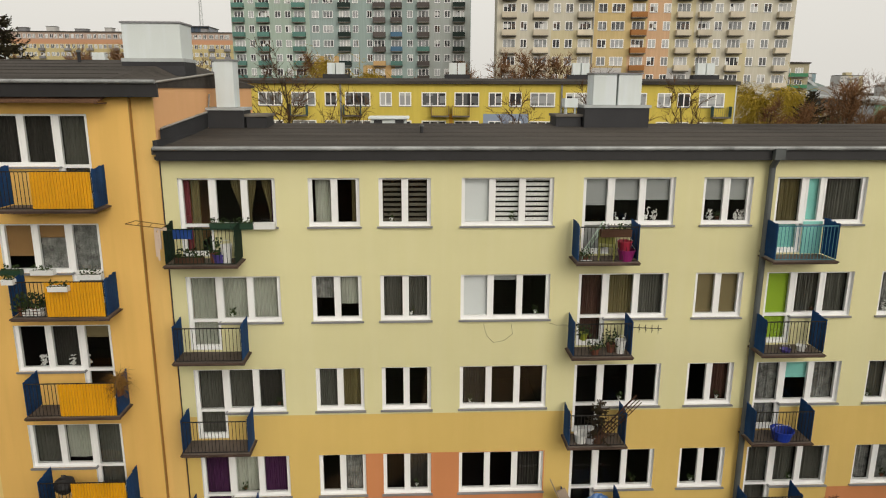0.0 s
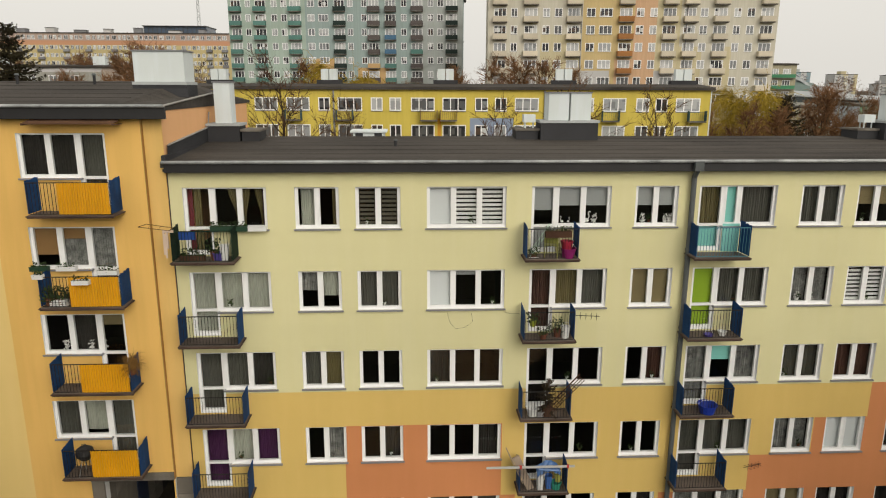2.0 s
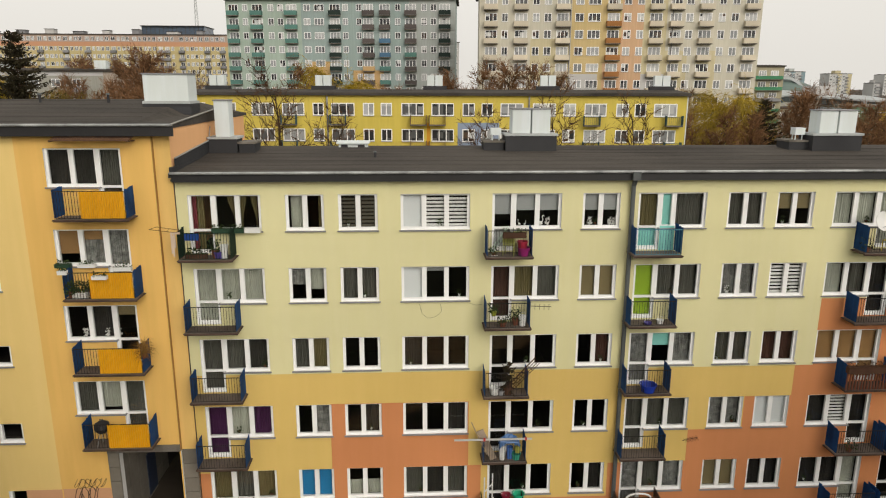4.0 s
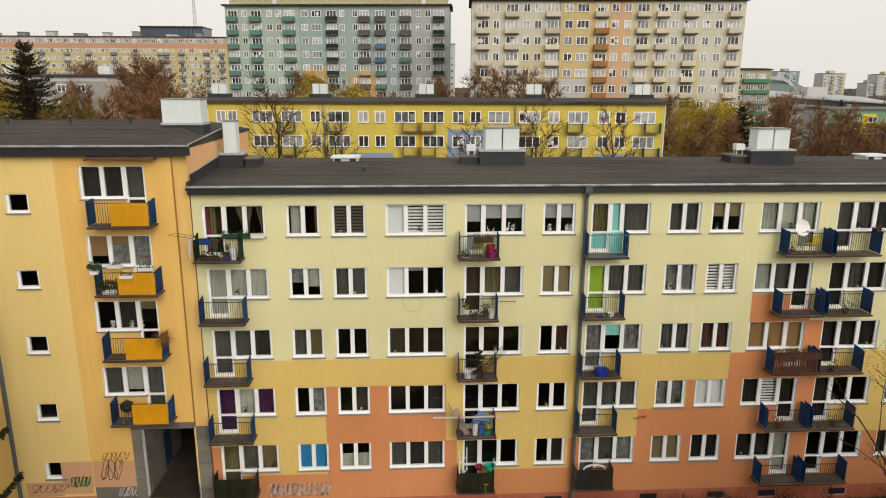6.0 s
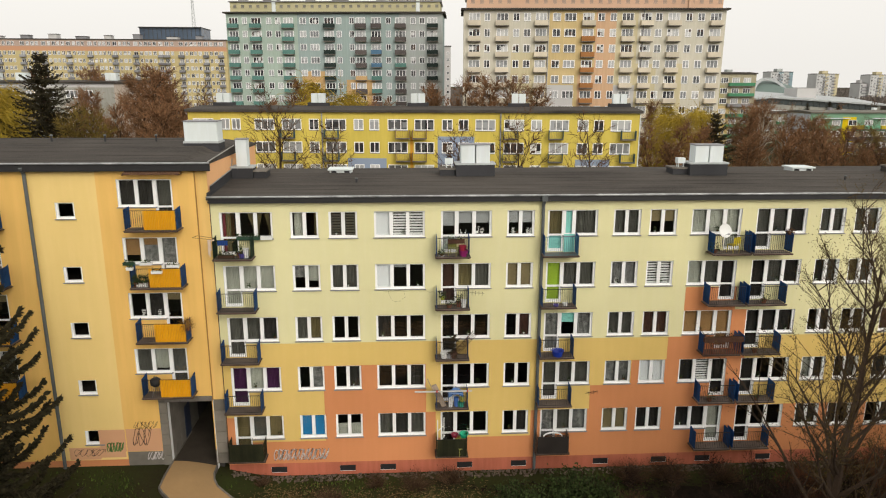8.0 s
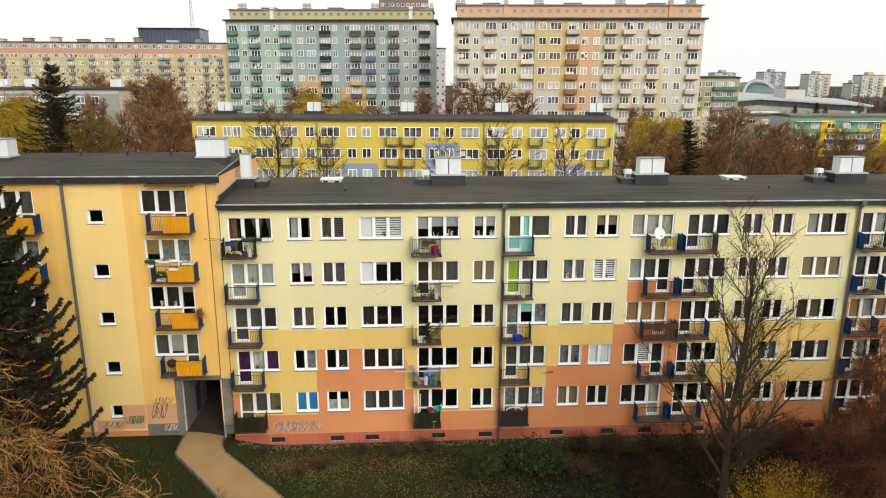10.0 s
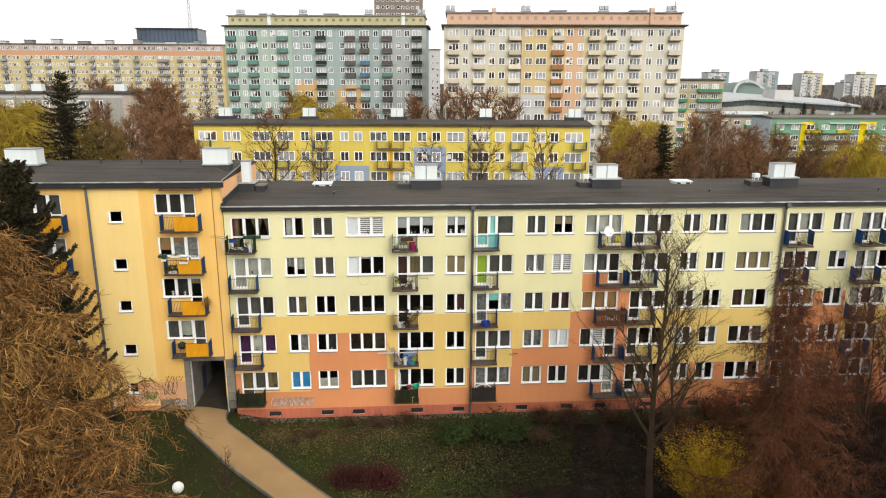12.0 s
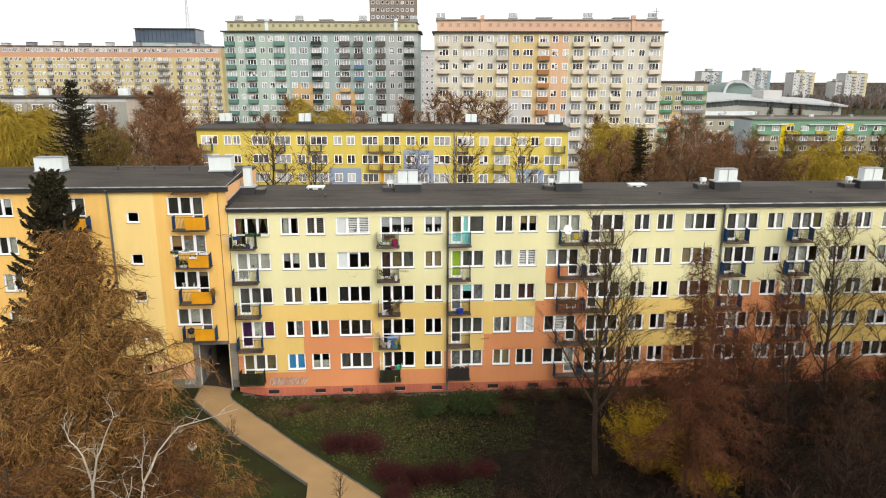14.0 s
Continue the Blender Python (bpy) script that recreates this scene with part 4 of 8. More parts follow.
# yellow block behind the roof
YEL = mat("lemon_yellow_render", (0.66, 0.52, 0.11), 0.9, 0.6, 0.07, 0.1, streak=0.06)
YBLUE = mat("dusty_blue_render", (0.27, 0.33, 0.44), 0.9, 0.6, 0.07, 0.1)
YRAIL = mat("pale_balcony_rail", (0.25, 0.17, 0.08), 0.8, 2, 0.2, 0.1)
YRAILB = mat("grey_green_balcony_rail", (0.06, 0.12, 0.14), 0.8, 2, 0.2, 0.1)
ORNG = mat("orange_render_strip", (0.62, 0.3, 0.04), 0.9, 0.6, 0.07, 0.1)
YX, YG = -16.2, 3.6
ycols = [(-15.6, -13.1, 3), (-12.2, -11.1, 2), (-10.9, -9.8, 2), (-8.1, -5.7, 3), (-4.8, -2.4, 3), (-1.5, -0.3, 2), (0.5, 3.0, 3), (3.9, 5.1, 2), (5.8, 7.0, 2), (8.0, 10.4, 3), (11.2, 13.6, 3),
         (14.5, 15.8, 2), (16.5, 17.7, 2), (18.5, 20.9, 3), (21.9, 24.3, 3), (25.1, 26.4, 2), (27.3, 29.6, 3), (30.6, 31.9, 2), (32.5, 33.7, 2), (34.5, 36.9, 3)]
ybal = {0: (-15.6, -13.9), 4: (-4.9, -3.2), 6: (0.4, 2.1), 9: (9.0, 10.7), 10: (11.0, 12.7), 14: (21.8, 23.5), 16: (27.2, 28.9), 19: (35.7, 37.4)}
yellow = far_block("long lemon-yellow five-storey apartment block with blue fields", (YX, 50.2 - 0.094 * YX, YG), -0.094, 54.1, 10.5, 13.85, YEL,
                   [(30.2, 34.6, 5.4, 11.05, YBLUE), (19.3, 24.0, -3, 8.4, YBLUE), (46.7, 50.8, -3, 8.4, YBLUE), (26.9, 27.25, -3, 11, ORNG)],
                   [16.68 - YG - 2.71 * k for k in range(5)], [(a - YX, b - YX, n) for a, b, n in ycols],
                   {c: (a - YX, b - YX, (YRAIL if c in (9, 10) else YRAILB,)) for c, (a, b) in ybal.items()}, 1.32, barred=True)
part("gable_trim", Shape().box(54.06, 54.16, -0.06, 0.1, -3, 13.8), CHIMW, yellow, "white corner trim")
for x in (16.3, 37.7):
    part("drainpipe", Shape().bar((x, -0.15, 0), (x, -0.15, 13.8), 0.09, n=8), ZINC, yellow)
for x in (-13.4, -1.3, 11.3, 23.9, 36.4):
    lx = x - YX
    c = thing("chimney", "pair of white chimney stacks on the yellow block's roof", "chimney", "far roof chimneys", at=pose(YX, 50.2 - 0.094 * YX, YG, rz=math.degrees(math.atan(-0.094))))
    part("base", Shape().box(lx - 1.3, lx + 1.3, 4.4, 5.6, 14.1, 14.85), FLASH, c)
    for a in (-0.85, 0.05):
        part("flue_block", Shape().box(lx + a, lx + a + 0.8, 4.6, 5.4, 14.85, 16.0), CHIMW, c)

# green tower
GT1 = mat("sage_green_render", (0.41, 0.5, 0.44), 0.9, 0.4, 0.08, 0.1, streak=0.08)
GT2 = mat("grey_green_render", (0.33, 0.41, 0.4), 0.9, 0.4, 0.08, 0.1, streak=0.08)
GT3 = mat("cool_grey_render", (0.42, 0.45, 0.44), 0.9, 0.4, 0.08, 0.1, streak=0.08)
GPEACH = mat("peach_field_render", (0.55, 0.36, 0.17), 0.9, 0.4, 0.08, 0.1)
CREAM = mat("cream_attic_render", (0.5, 0.46, 0.28), 0.9, 0.4, 0.08, 0.1)
TEAL = mat("teal_balcony_front", (0.1, 0.22, 0.19), 0.7, 1, 0.15, 0.1, rand=0.15)
DKGRN = mat("blackish_green_balcony_front", (0.022, 0.035, 0.03), 0.7, 1, 0.15, 0.1)
BRNB = mat("brown_balcony_front", (0.1, 0.085, 0.08), 0.7, 1, 0.15, 0.1, rand=0.2)
BLUEB = mat("blue_balcony_front", (0.08, 0.17, 0.27), 0.7, 1, 0.15, 0.1)
GX, GG = -28.9, 3.4
gcols = [(-28.3, -26.3, 3), (-25.4, -24.3, 2), (-23.4, -21.2, 3), (-20.1, -18.9, 2), (-18.1, -16.9, 2), (-16.3, -14.1, 3), (-12.7, -11.3, 2), (-10.5, -8.5, 3), (-7.3, -5.2, 3), (-4.6, -3.5, 2), (-1.8, -0.7, 2),
         (-0.4, 1.7, 3), (3.0, 5.1, 3), (6.2, 7.3, 2), (8.3, 10.5, 3), (11.6, 12.7, 2), (13.5, 14.7, 2), (15.3, 17.4, 3)]
gbal = {0: (-28.5, -26.2, [TEAL]), 2: (-23.6, -21.2, [TEAL]), 5: (-16.5, -14.0, [TEAL]), 8: (-7.4, -5.0, [DKGRN]), 11: (-0.5, 1.9, [BRNB, BRNB, BRNB, BRNB, GPEACH]),
        12: (3.0, 5.2, [BRNB, BRNB, BLUEB, BLUEB, TEAL, TEAL]), 14: (8.2, 10.6, [BRNB, BRNB, BRNB, TEAL]), 17: (15.2, 17.6, [DKGRN])}
green = far_block("eleven-storey sage green tower block with balconies and cream attic", (GX, 123.2 - 0.09 * GX, GG), -0.09, 47.5, 12, 32.2, GT2,
                  [(0, 15.7, -3, 32.2, GT1), (38, 47.5, -3, 32.2, GT3), (16.3, 21.4, 14.4, 20.0, GPEACH), (26.2, 32.6, 9, 18.2, GPEACH)],
                  [34.75 - GG - 2.76 * k for k in range(11)], [(a - GX, b - GX, n) for a, b, n in gcols], {c: (a - GX, b - GX, m) for c, (a, b, m) in gbal.items()}, 1.35, cornice=0.5)
part("attic", Shape().box(0.9, 46.9, 0.5, 11, 32.6, 34.6), CREAM, green, "cream attic storey")
part("attic_roof", Shape().box(0.6, 47.2, 0.1, 11.4, 34.6, 34.8), SILL, green)
am = far_window_mesh(0.8, 0.7, 1, "attic_window", 0.06, [CREAM, mat("dull_attic_pane", (0.2, 0.19, 0.16), 0.5, 2, 0.2, 0), SILL])
for k in range(27):
    part("attic_window", am, None, green, at=pose(1.6 + 1.7 * k, 0.5, 33.4))
for x in (10.2, 41.7):
    part("lift_head", Shape().box(x, x + 0.8, 0.2, 1.5, 32.6, 35.3), CHIMW, green)


def roof_stack(x, z, parent):
    """Two pale ventilation heads on a low frame."""
    part("roof_vent", Shape().box(x, x + 2.0, 3, 4.2, z, z + 0.55), SILL, parent)
    for a in (0.1, 1.1):
        part("vent_head", Shape().box(x + a, x + a + 0.8, 3.1, 4.0, z + 0.75, z + 1.5).bar((x + a + 0.1, 3.2, z + 0.55), (x + a + 0.1, 3.2, z + 0.75), 0.05).bar((x + a + 0.7, 3.2, z + 0.55), (x + a + 0.7, 3.2, z + 0.75), 0.05), LEDGE, parent)


def roof_hutch(x, z, parent):
    """A low roof hatch with a sloping lid."""
    part("roof_hutch", Shape().prism([(x, 3.0), (x + 3.2, 3.0), (x + 3.2, 5.0), (x, 5.0)], z, z + 0.45).box(x - 0.15, x + 3.4, 2.85, 5.1, z + 0.45, z + 0.6), SILL, parent)


for x in (2.0, 17.0, 32.7, 45.2):
    roof_stack(x, 34.8, green)
for x in (7.6, 23.0):
    roof_hutch(x, 34.8, green)

# orange and cream tower
OC1 = mat("cream_grey_render", (0.6, 0.565, 0.475), 0.9, 0.4, 0.08, 0.1, streak=0.08)
OC2 = mat("ochre_tower_render", (0.6, 0.46, 0.235), 0.9, 0.4, 0.08, 0.1, streak=0.08)
OC3 = mat("orange_tower_render", (0.62, 0.4, 0.25), 0.9, 0.4, 0.08, 0.1, streak=0.08)
OC4 = mat("pale_ochre_tower_render", (0.59, 0.52, 0.34), 0.9, 0.4, 0.08, 0.1, streak=0.08)
OC5 = mat("light_grey_render", (0.52, 0.51, 0.5), 0.9, 0.4, 0.08, 0.1)
SALA = mat("salmon_attic_render", (0.62, 0.41, 0.29), 0.9, 0.4, 0.08, 0.1)
CRB = mat("cream_balcony_front", (0.62, 0.55, 0.43), 0.8, 1, 0.15, 0.1, rand=0.12)
ORB = mat("rust_orange_balcony_front", (0.38, 0.17, 0.06), 0.8, 1, 0.15, 0.1)
OX, OG = 21.2, 2.6
ocols = [(22.2, 24.3, 3), (25.1, 26.2, 2), (27.4, 29.6, 3), (30.5, 31.7, 2), (32.5, 33.8, 2), (34.7, 36.8, 3), (37.9, 39.4, 2), (40.1, 42.3, 3), (43.5, 45.6, 3), (46.3, 47.6, 2), (48.6, 49.8, 2), (50.8, 53.0, 3),
         (54.3, 56.3, 3), (57.0, 58.3, 2), (59.3, 61.5, 3), (62.6, 63.8, 2), (64.8, 66.1, 2), (67.1, 69.2, 3)]
obal = {0: (22.0, 24.4, [CRB]), 2: (27.2, 29.7, [CRB]), 5: (34.5, 37.0, [CRB]), 8: (43.3, 45.8, [CRB, ORB, ORB, ORB, ORB, ORB]), 11: (50.7, 53.1, [CRB]), 12: (54.2, 56.5, [CRB]), 14: (59.2, 61.6, [CRB]), 17: (67.0, 69.3, [CRB])}
orange = far_block("eleven-storey cream, ochre and orange tower block with salmon attic", (OX, 102.2 - 0.08 * OX, OG), -0.08, 48.8, 12, 31.6, OC1,
                   [(16.1, 21.8, 14, 31.6, OC2), (21.8, 28.6, -3, 31.6, OC3), (21.8, 24.8, 20, 31.6, OC2), (28.6, 32.6, 18, 31.6, OC4), (28.6, 32.6, -3, 18, OC5), (16.1, 21.0, -3, 18, OC5), (32.6, 41.5, -3, 22.0, OC4), (41.5, 48.8, -3, 10, OC4),
                    (9, 15.8, 14.6, 24, OC4), (36.5, 38.2, 15, 31.6, OC1)],
                   [33.7 - OG - 2.83 * k for k in range(11)], [(a - OX, b - OX, n) for a, b, n in ocols], {c: (a - OX, b - OX, m) for c, (a, b, m) in obal.items()}, 1.42, cornice=0.5)
part("attic", Shape().box(0.6, 48.2, 0.5, 11, 32.0, 34.2), SALA, orange, "salmon attic storey")
part("attic_roof", Shape().box(0.3, 48.5, 0.1, 11.4, 34.2, 34.4), SILL, orange)
ao = far_window_mesh(0.8, 0.7, 1, "attic_window", 0.06, [SALA, mat("dull_salmon_pane", (0.38, 0.27, 0.21), 0.5, 2, 0.2, 0), SILL])
for k in range(28):
    part("attic_window", ao, None, orange, at=pose(1.3 + 1.7 * k, 0.5, 32.9))
for x in (9.8, 41.8):
    part("lift_head", Shape().box(x, x + 0.8, 0.2, 1.5, 32, 35.2), SALA, orange)
for x in (0.3, 15.9, 32.0, 45.9):
    roof_stack(x, 34.4, orange)
for x in (5.8, 22.0, 38.6):
    roof_hutch(x, 34.4, orange)
for x in (15.9, 33.6):
    part("drainpipe", Shape().bar((x, -0.12, 0), (x, -0.12, 31.6), 0.09, n=6), SILL, orange)
part("antenna", Shape().bar((47.5, 3, 34.4), (47.5, 3, 36.9), 0.06).bar((46.9, 3, 36.2), (48.1, 3, 36.2), 0.04), SILL, orange)

# long salmon and yellow block in the west
LBL = 139.7
LB1 = mat("far_yellow_render", (0.52, 0.43, 0.22), 0.9, 0.1, 0.08, 0.1)
LB2 = mat("far_salmon_render", (0.55, 0.29, 0.17), 0.9, 0.1, 0.08, 0.1)
LB3 = mat("far_pinkish_render", (0.45, 0.34, 0.28), 0.9, 0.1, 0.08, 0.1)
GREYB = mat("grey_balcony_front", (0.26, 0.26, 0.27), 0.8, 1, 0.15, 0.1, rand=0.3)
BAYS = [2.1, 7.9, 17.5, 23.0, 25.4, 35, 43, 52.5, 60.6, 70, 78, 87, 95.7, 105, 113, 122, 131]  # balcony stacks, from the east end
lc = []
for a, b in zip([0.0] + BAYS, BAYS):
    n = int((b - a - 2.4) / 1.7)
    lc.append((LBL - b - 0.8, LBL - b + 0.8, 2))
    lc += [(LBL - b + 1.5 + 1.7 * q, LBL - b + 1.5 + 1.7 * q + (1.3 if q % 2 else 1.05), 2) for q in range(n)]
far_block("very long yellow housing slab with salmon top storeys", (-60.3 - LBL, 251.2, 4), 0.006, LBL, 12, 33.2, LB1, [(0, LBL, 30.6, 33.2, LB3), (0, LBL, 29.0, 30.6, LB2)],
          [32.5] + [28.9 - 2.85 * k for k in range(10)], lc, {k: (LBL - d - 1.1, LBL - d + 1.1, [None] + [GREYB] * 10) for k, d in enumerate(BAYS)}, 1.45, fr=0.09)
sr_ = random.Random(8)
for k in range(11):
    x = -186 + 11.4 * k + sr_.uniform(-2, 2)
    w = sr_.uniform(2, 4.6)
    zt = 38.5 + 0.4 * (k % 3)
    lh = thing("lift_house", "small grey lift house on a distant roof", "lift house", "far lift houses")
    part("body", Shape().box(x, x + w, 254, 257, 37.6, zt), OC5 if k % 2 else GREYB, lh)
    part("roof", Shape().box(x - 0.15, x + w + 0.15, 253.8, 257.2, zt, zt + 0.15), BITUMEN, lh)
# glass office with a lattice mast behind it
OFF = mat("dark_glass_cladding", (0.07, 0.1, 0.145), 0.25, 0.2, 0.3, 0)
off = thing("office_building", "distant dark glass office slab over a paler lower wing", "building")
part("upper_wing", Shape().box(-190, -144, 520, 545, 51.5, 61.5), OFF, off)
part("roof_rim", Shape().box(-190.5, -143.5, 518, 546, 61.5, 62.1), FASCIA, off)
part("lower_wing", Shape().box(-184, -139, 512, 548, 10, 51.0), mat("pale_glass_cladding", (0.3, 0.38, 0.38), 0.3, 0.2, 0.2, 0), off)
for k in range(15):
    part("mullion", Shape().box(-190 + 3.2 * k, -189.7 + 3.2 * k, 519.8, 520, 51.5, 61.5), FASCIA, off)
mast = thing("lattice_mast", "slender distant lattice radio mast", "mast")
ms = Shape()
for a in range(4):
    dx, dy = ((-1, -1), (1, -1), (1, 1), (-1, 1))[a]
    ms.bar((-152 + 2.2 * dx, 530 + 2.2 * dy, 10), (-152 + 0.4 * dx, 530 + 0.4 * dy, 92), 0.13)
for k in range(20):
    z, w = 12 + 4 * k, 2.2 - 1.7 * k / 20
    ms.bar((-152 - w, 530 - w, z), (-152 + w, 530 - w, z + 4), 0.09).bar((-152 + w, 530 - w, z), (-152 - w, 530 - w, z + 4), 0.09)
part("lattice", ms, LEDGE, mast)
# white block in the west, among the trees
WB = mat("white_grey_render", (0.34, 0.335, 0.3), 0.9, 0.4, 0.1, 0.1, streak=0.1)
wbc = [(1 + 3.4 * k, 2.4 + 3.4 * k + (0.8 if k % 3 == 0 else 0), 3 if k % 3 == 0 else 2) for k in range(17)]
far_block("grey-white five-storey apartment block behind trees", (-103, 96, 5), 0.0, 66.6, 10, 15.7, WB, [(0, 60.6, 15.0, 15.7, OC5), (60.6, 66.6, -3, 15.7, mat("plain_pinkish_grey_render", (0.46, 0.39, 0.33), 0.9, 0.4, 0.1, 0.1, streak=0.1))], [14.5 - 2.75 * k for k in range(5)], wbc,
          {k: (1 + 3.4 * k, 3.2 + 3.4 * k, [GREYB]) for k in range(0, 17, 4)}, 1.35)
for x in (-45, -61, -66):
    c = thing("chimney", "white chimney block on a distant flat roof", "chimney", "far roof chimneys")
    part("flue_block", Shape().box(x, x + 2, 99, 100.5, 20.9, 22.6), CHIMW, c)
# brown tower and a slim white one behind
BT = mat("grey_brown_cladding", (0.21, 0.17, 0.14), 0.85, 0.3, 0.1, 0.1)
far_block("grey-brown high-rise with rows of small windows", (1.8, 260, 5), 0, 20.5, 18, 60, BT, [], [58 - 3 * k for k in range(19)], [(0.8 + 2.1 * k, 2.1 + 2.1 * k, 1) for k in range(9)], {}, 1.3)
far_block("slim white distant tower with few windows", (24.5, 300, 5), 0, 7.5, 9, 32.8, OC5, [], [30.5 - 3 * k for k in range(10)], [(0.8, 2.0, 1), (3.2, 4.4, 1), (5.6, 6.8, 1)], {}, 1.3)
# olive block with green balconies, arena and low halls, small towers in the east
OL = mat("olive_cream_render", (0.36, 0.33, 0.17), 0.9, 0.4, 0.1, 0.1)
OLC = mat("dull_cream_render", (0.42, 0.38, 0.27), 0.9, 0.4, 0.1, 0.1, streak=0.1)
MINT = mat("mint_green_front", (0.07, 0.24, 0.13), 0.8, 0.6, 0.12, 0.1)
far_block("olive and cream block with green balconies", (84, 157, 2), -0.08, 23, 11, 21.6, OL, [(0, 23, 18.6, 21.6, OLC), (14.5, 23, -3, 18.6, OLC), (4, 17, -3, 13, OC2)], [20.6 - 2.8 * k for k in range(7)],
          [(1 + 3.1 * k, 3.0 + 3.1 * k, 3) for k in range(7)], {4: (8.5, 12.5, [None, MINT, MINT, CRB, MINT, MINT, MINT]), 6: (15.5, 22.5, [MINT, MINT, GREYB, MINT, MINT, MINT, MINT])}, 1.4)
arena = thing("sports_hall", "round sports hall with a grey-green domed roof and pale arch", "building")
ar = Shape()
DOME = mat("grey_green_roof_sheet", (0.12, 0.17, 0.15), 0.6, 0.1, 0.15, 0.1)


def shell(cx, cy, rx, ry, z0, h):
    prev = None
    for j in range(9):
        e = j / 8 * math.pi / 2
        row = [(cx + rx * math.cos(e) * math.cos(a * math.pi / 16), cy + ry * math.cos(e) * math.sin(a * math.pi / 16), z0 + h * math.sin(e) ** 1.2) for a in range(32)]
        if prev:
            for a in range(32):
                ar.face([prev[a], prev[(a + 1) % 32], row[(a + 1) % 32], row[a]])
        prev = row


shell(211, 352, 25, 24, 11, 12.0)
shell(222, 356, 24, 20, 11, 8.0)
part("dome", ar, DOME, arena)
part("drum", Shape().prism([(213 + 31 * math.cos(a * math.pi / 16), 354 + 22 * math.sin(a * math.pi / 16)) for a in range(32)], -2, 11.2), OC5, arena)
ac = Shape()
for k in range(20):
    q = []
    for i in (k, k + 1):
        a = math.pi * i / 20
        q.append([(208 + 10 * math.cos(a) + dx, 330 + 10 * math.sin(a) + dy, 10.5 + 12.6 * math.sin(a) + dz) for dx, dy, dz in ((0, 0, 0), (1.6 * math.cos(a), 0, 1.3 * math.sin(a)), (1.6 * math.cos(a) + 1.5, 4, 1.3 * math.sin(a)))])
    ac.face([q[0][0], q[0][1], q[1][1], q[1][0]]).face([q[0][1], q[0][2], q[1][2], q[1][1]])
part("arch", ac, LEDGE, arena, "pale roof arch")
hall = thing("low_hall", "long low white hall with a shallow pitched roof and ribbon windows", "building")
HALLP = [(165, 0), (246, 0), (246, 11.6), (189, 15.0), (165, 13.2)]
hb = Shape()
for (xa, za), (xb, zb) in zip(HALLP, HALLP[1:] + HALLP[:1]):
    hb.face([(xa, 300, za), (xb, 300, zb), (xb, 326, zb), (xa, 326, za)])
hb.face([(x, 300, z) for x, z in HALLP]).face([(x, 326, z) for x, z in HALLP][::-1])
part("body", hb, WB, hall)
RIBBON = mat("dark_ribbon_glass", (0.05, 0.06, 0.06), 0.2, 0.3, 0.4, 0)
for k in range(26):
    x = 166.5 + 3 * k
    zt = (13.1 + (x - 163) / 13 if x < 187 else 15.1 - (x - 187) * 0.061) - 1.1
    part("ribbon_window", Shape().box(x, x + 2.75, 299.7, 299.99, zt - 2.4, zt), RIBBON, hall)
    part("lower_window", Shape().box(x + 0.5, x + 2.3, 299.7, 299.99, 4.6, 6.2), RIBBON, hall)
rfh = Shape()
for (xa, za), (xb, zb) in (((163, 13.1), (189, 15.1)), ((189, 15.1), (248, 11.5))):
    rfh.face([(xa, 298, za), (xb, 298, zb), (xb, 328, zb + 2.6), (xa, 328, za + 2.6)]).face([(xa, 298, za), (xb, 298, zb), (xb, 298, zb - 0.8), (xa, 298, za - 0.8)])
part("roof", rfh, LEDGE, hall)
part("upper_box", Shape().box(205, 215, 304, 316, 12, 19.0), OC5, hall)
part("entrance_block", Shape().box(168, 196, 292, 299.6, 0, 8.6), CHIMW, hall)
TEAL = mat("grey_teal_render", (0.25, 0.34, 0.37), 0.9, 0.4, 0.08, 0.1)
for k, (a, b, zt, m) in enumerate([(302, 322, 31.2, GT3), (349, 370, 32, GT3), (393, 414, 30.3, OC4), (445, 467, 29.6, OC4), (436, 442, 22, OC5)]):
    w = b - a
    t = far_block("distant pale tower block on the skyline", (a, 600, 0), 0, w, 15, zt, mat("pale_skyline_render", (0.52, 0.52, 0.51), 0.9, 0.4, 0.08, 0.1), [(w * 0.34, w * 0.56, -3, zt, TEAL if k < 2 else m), (w * 0.82, w, -3, zt, TEAL if k < 2 else m)], [zt - 1.4 - 2.8 * q for q in range(9)], [(0.8 + 3.0 * q, 2.6 + 3.0 * q, 2) for q in range(int((w * 0.8) / 3.0))],
                  {1: (w * 0.3, w * 0.3 + 3.4, [GREYB]), 2: (w * 0.72, w * 0.72 + 3, [GREYB])}, 1.6)
    part("lift_house", Shape().box(w * 0.35, w * 0.6, 4, 10, zt + 0.3, zt + 3), m, t)
GB = mat("blue_grey_gable_render", (0.48, 0.54, 0.6), 0.9, 0.4, 0.1, 0.1, streak=0.1)
GYEL = mat("vivid_yellow_render", (0.68, 0.5, 0.01), 0.9, 0.4, 0.1, 0.1)
BRB = mat("brown_balcony_front", (0.12, 0.09, 0.055), 0.85, 0.6, 0.2, 0.1, rand=0.4)
MINTB = mat("pale_mint_balcony_front", (0.15, 0.36, 0.22), 0.85, 0.6, 0.12, 0.1)
GYELB = mat("yellow_balcony_front", (0.5, 0.4, 0.04), 0.85, 0.6, 0.12, 0.1)
gbc = [(1.5 + 4.1 * k, 3.6 + 4.1 * k, 3 if k % 2 else 2) for k in range(20)]
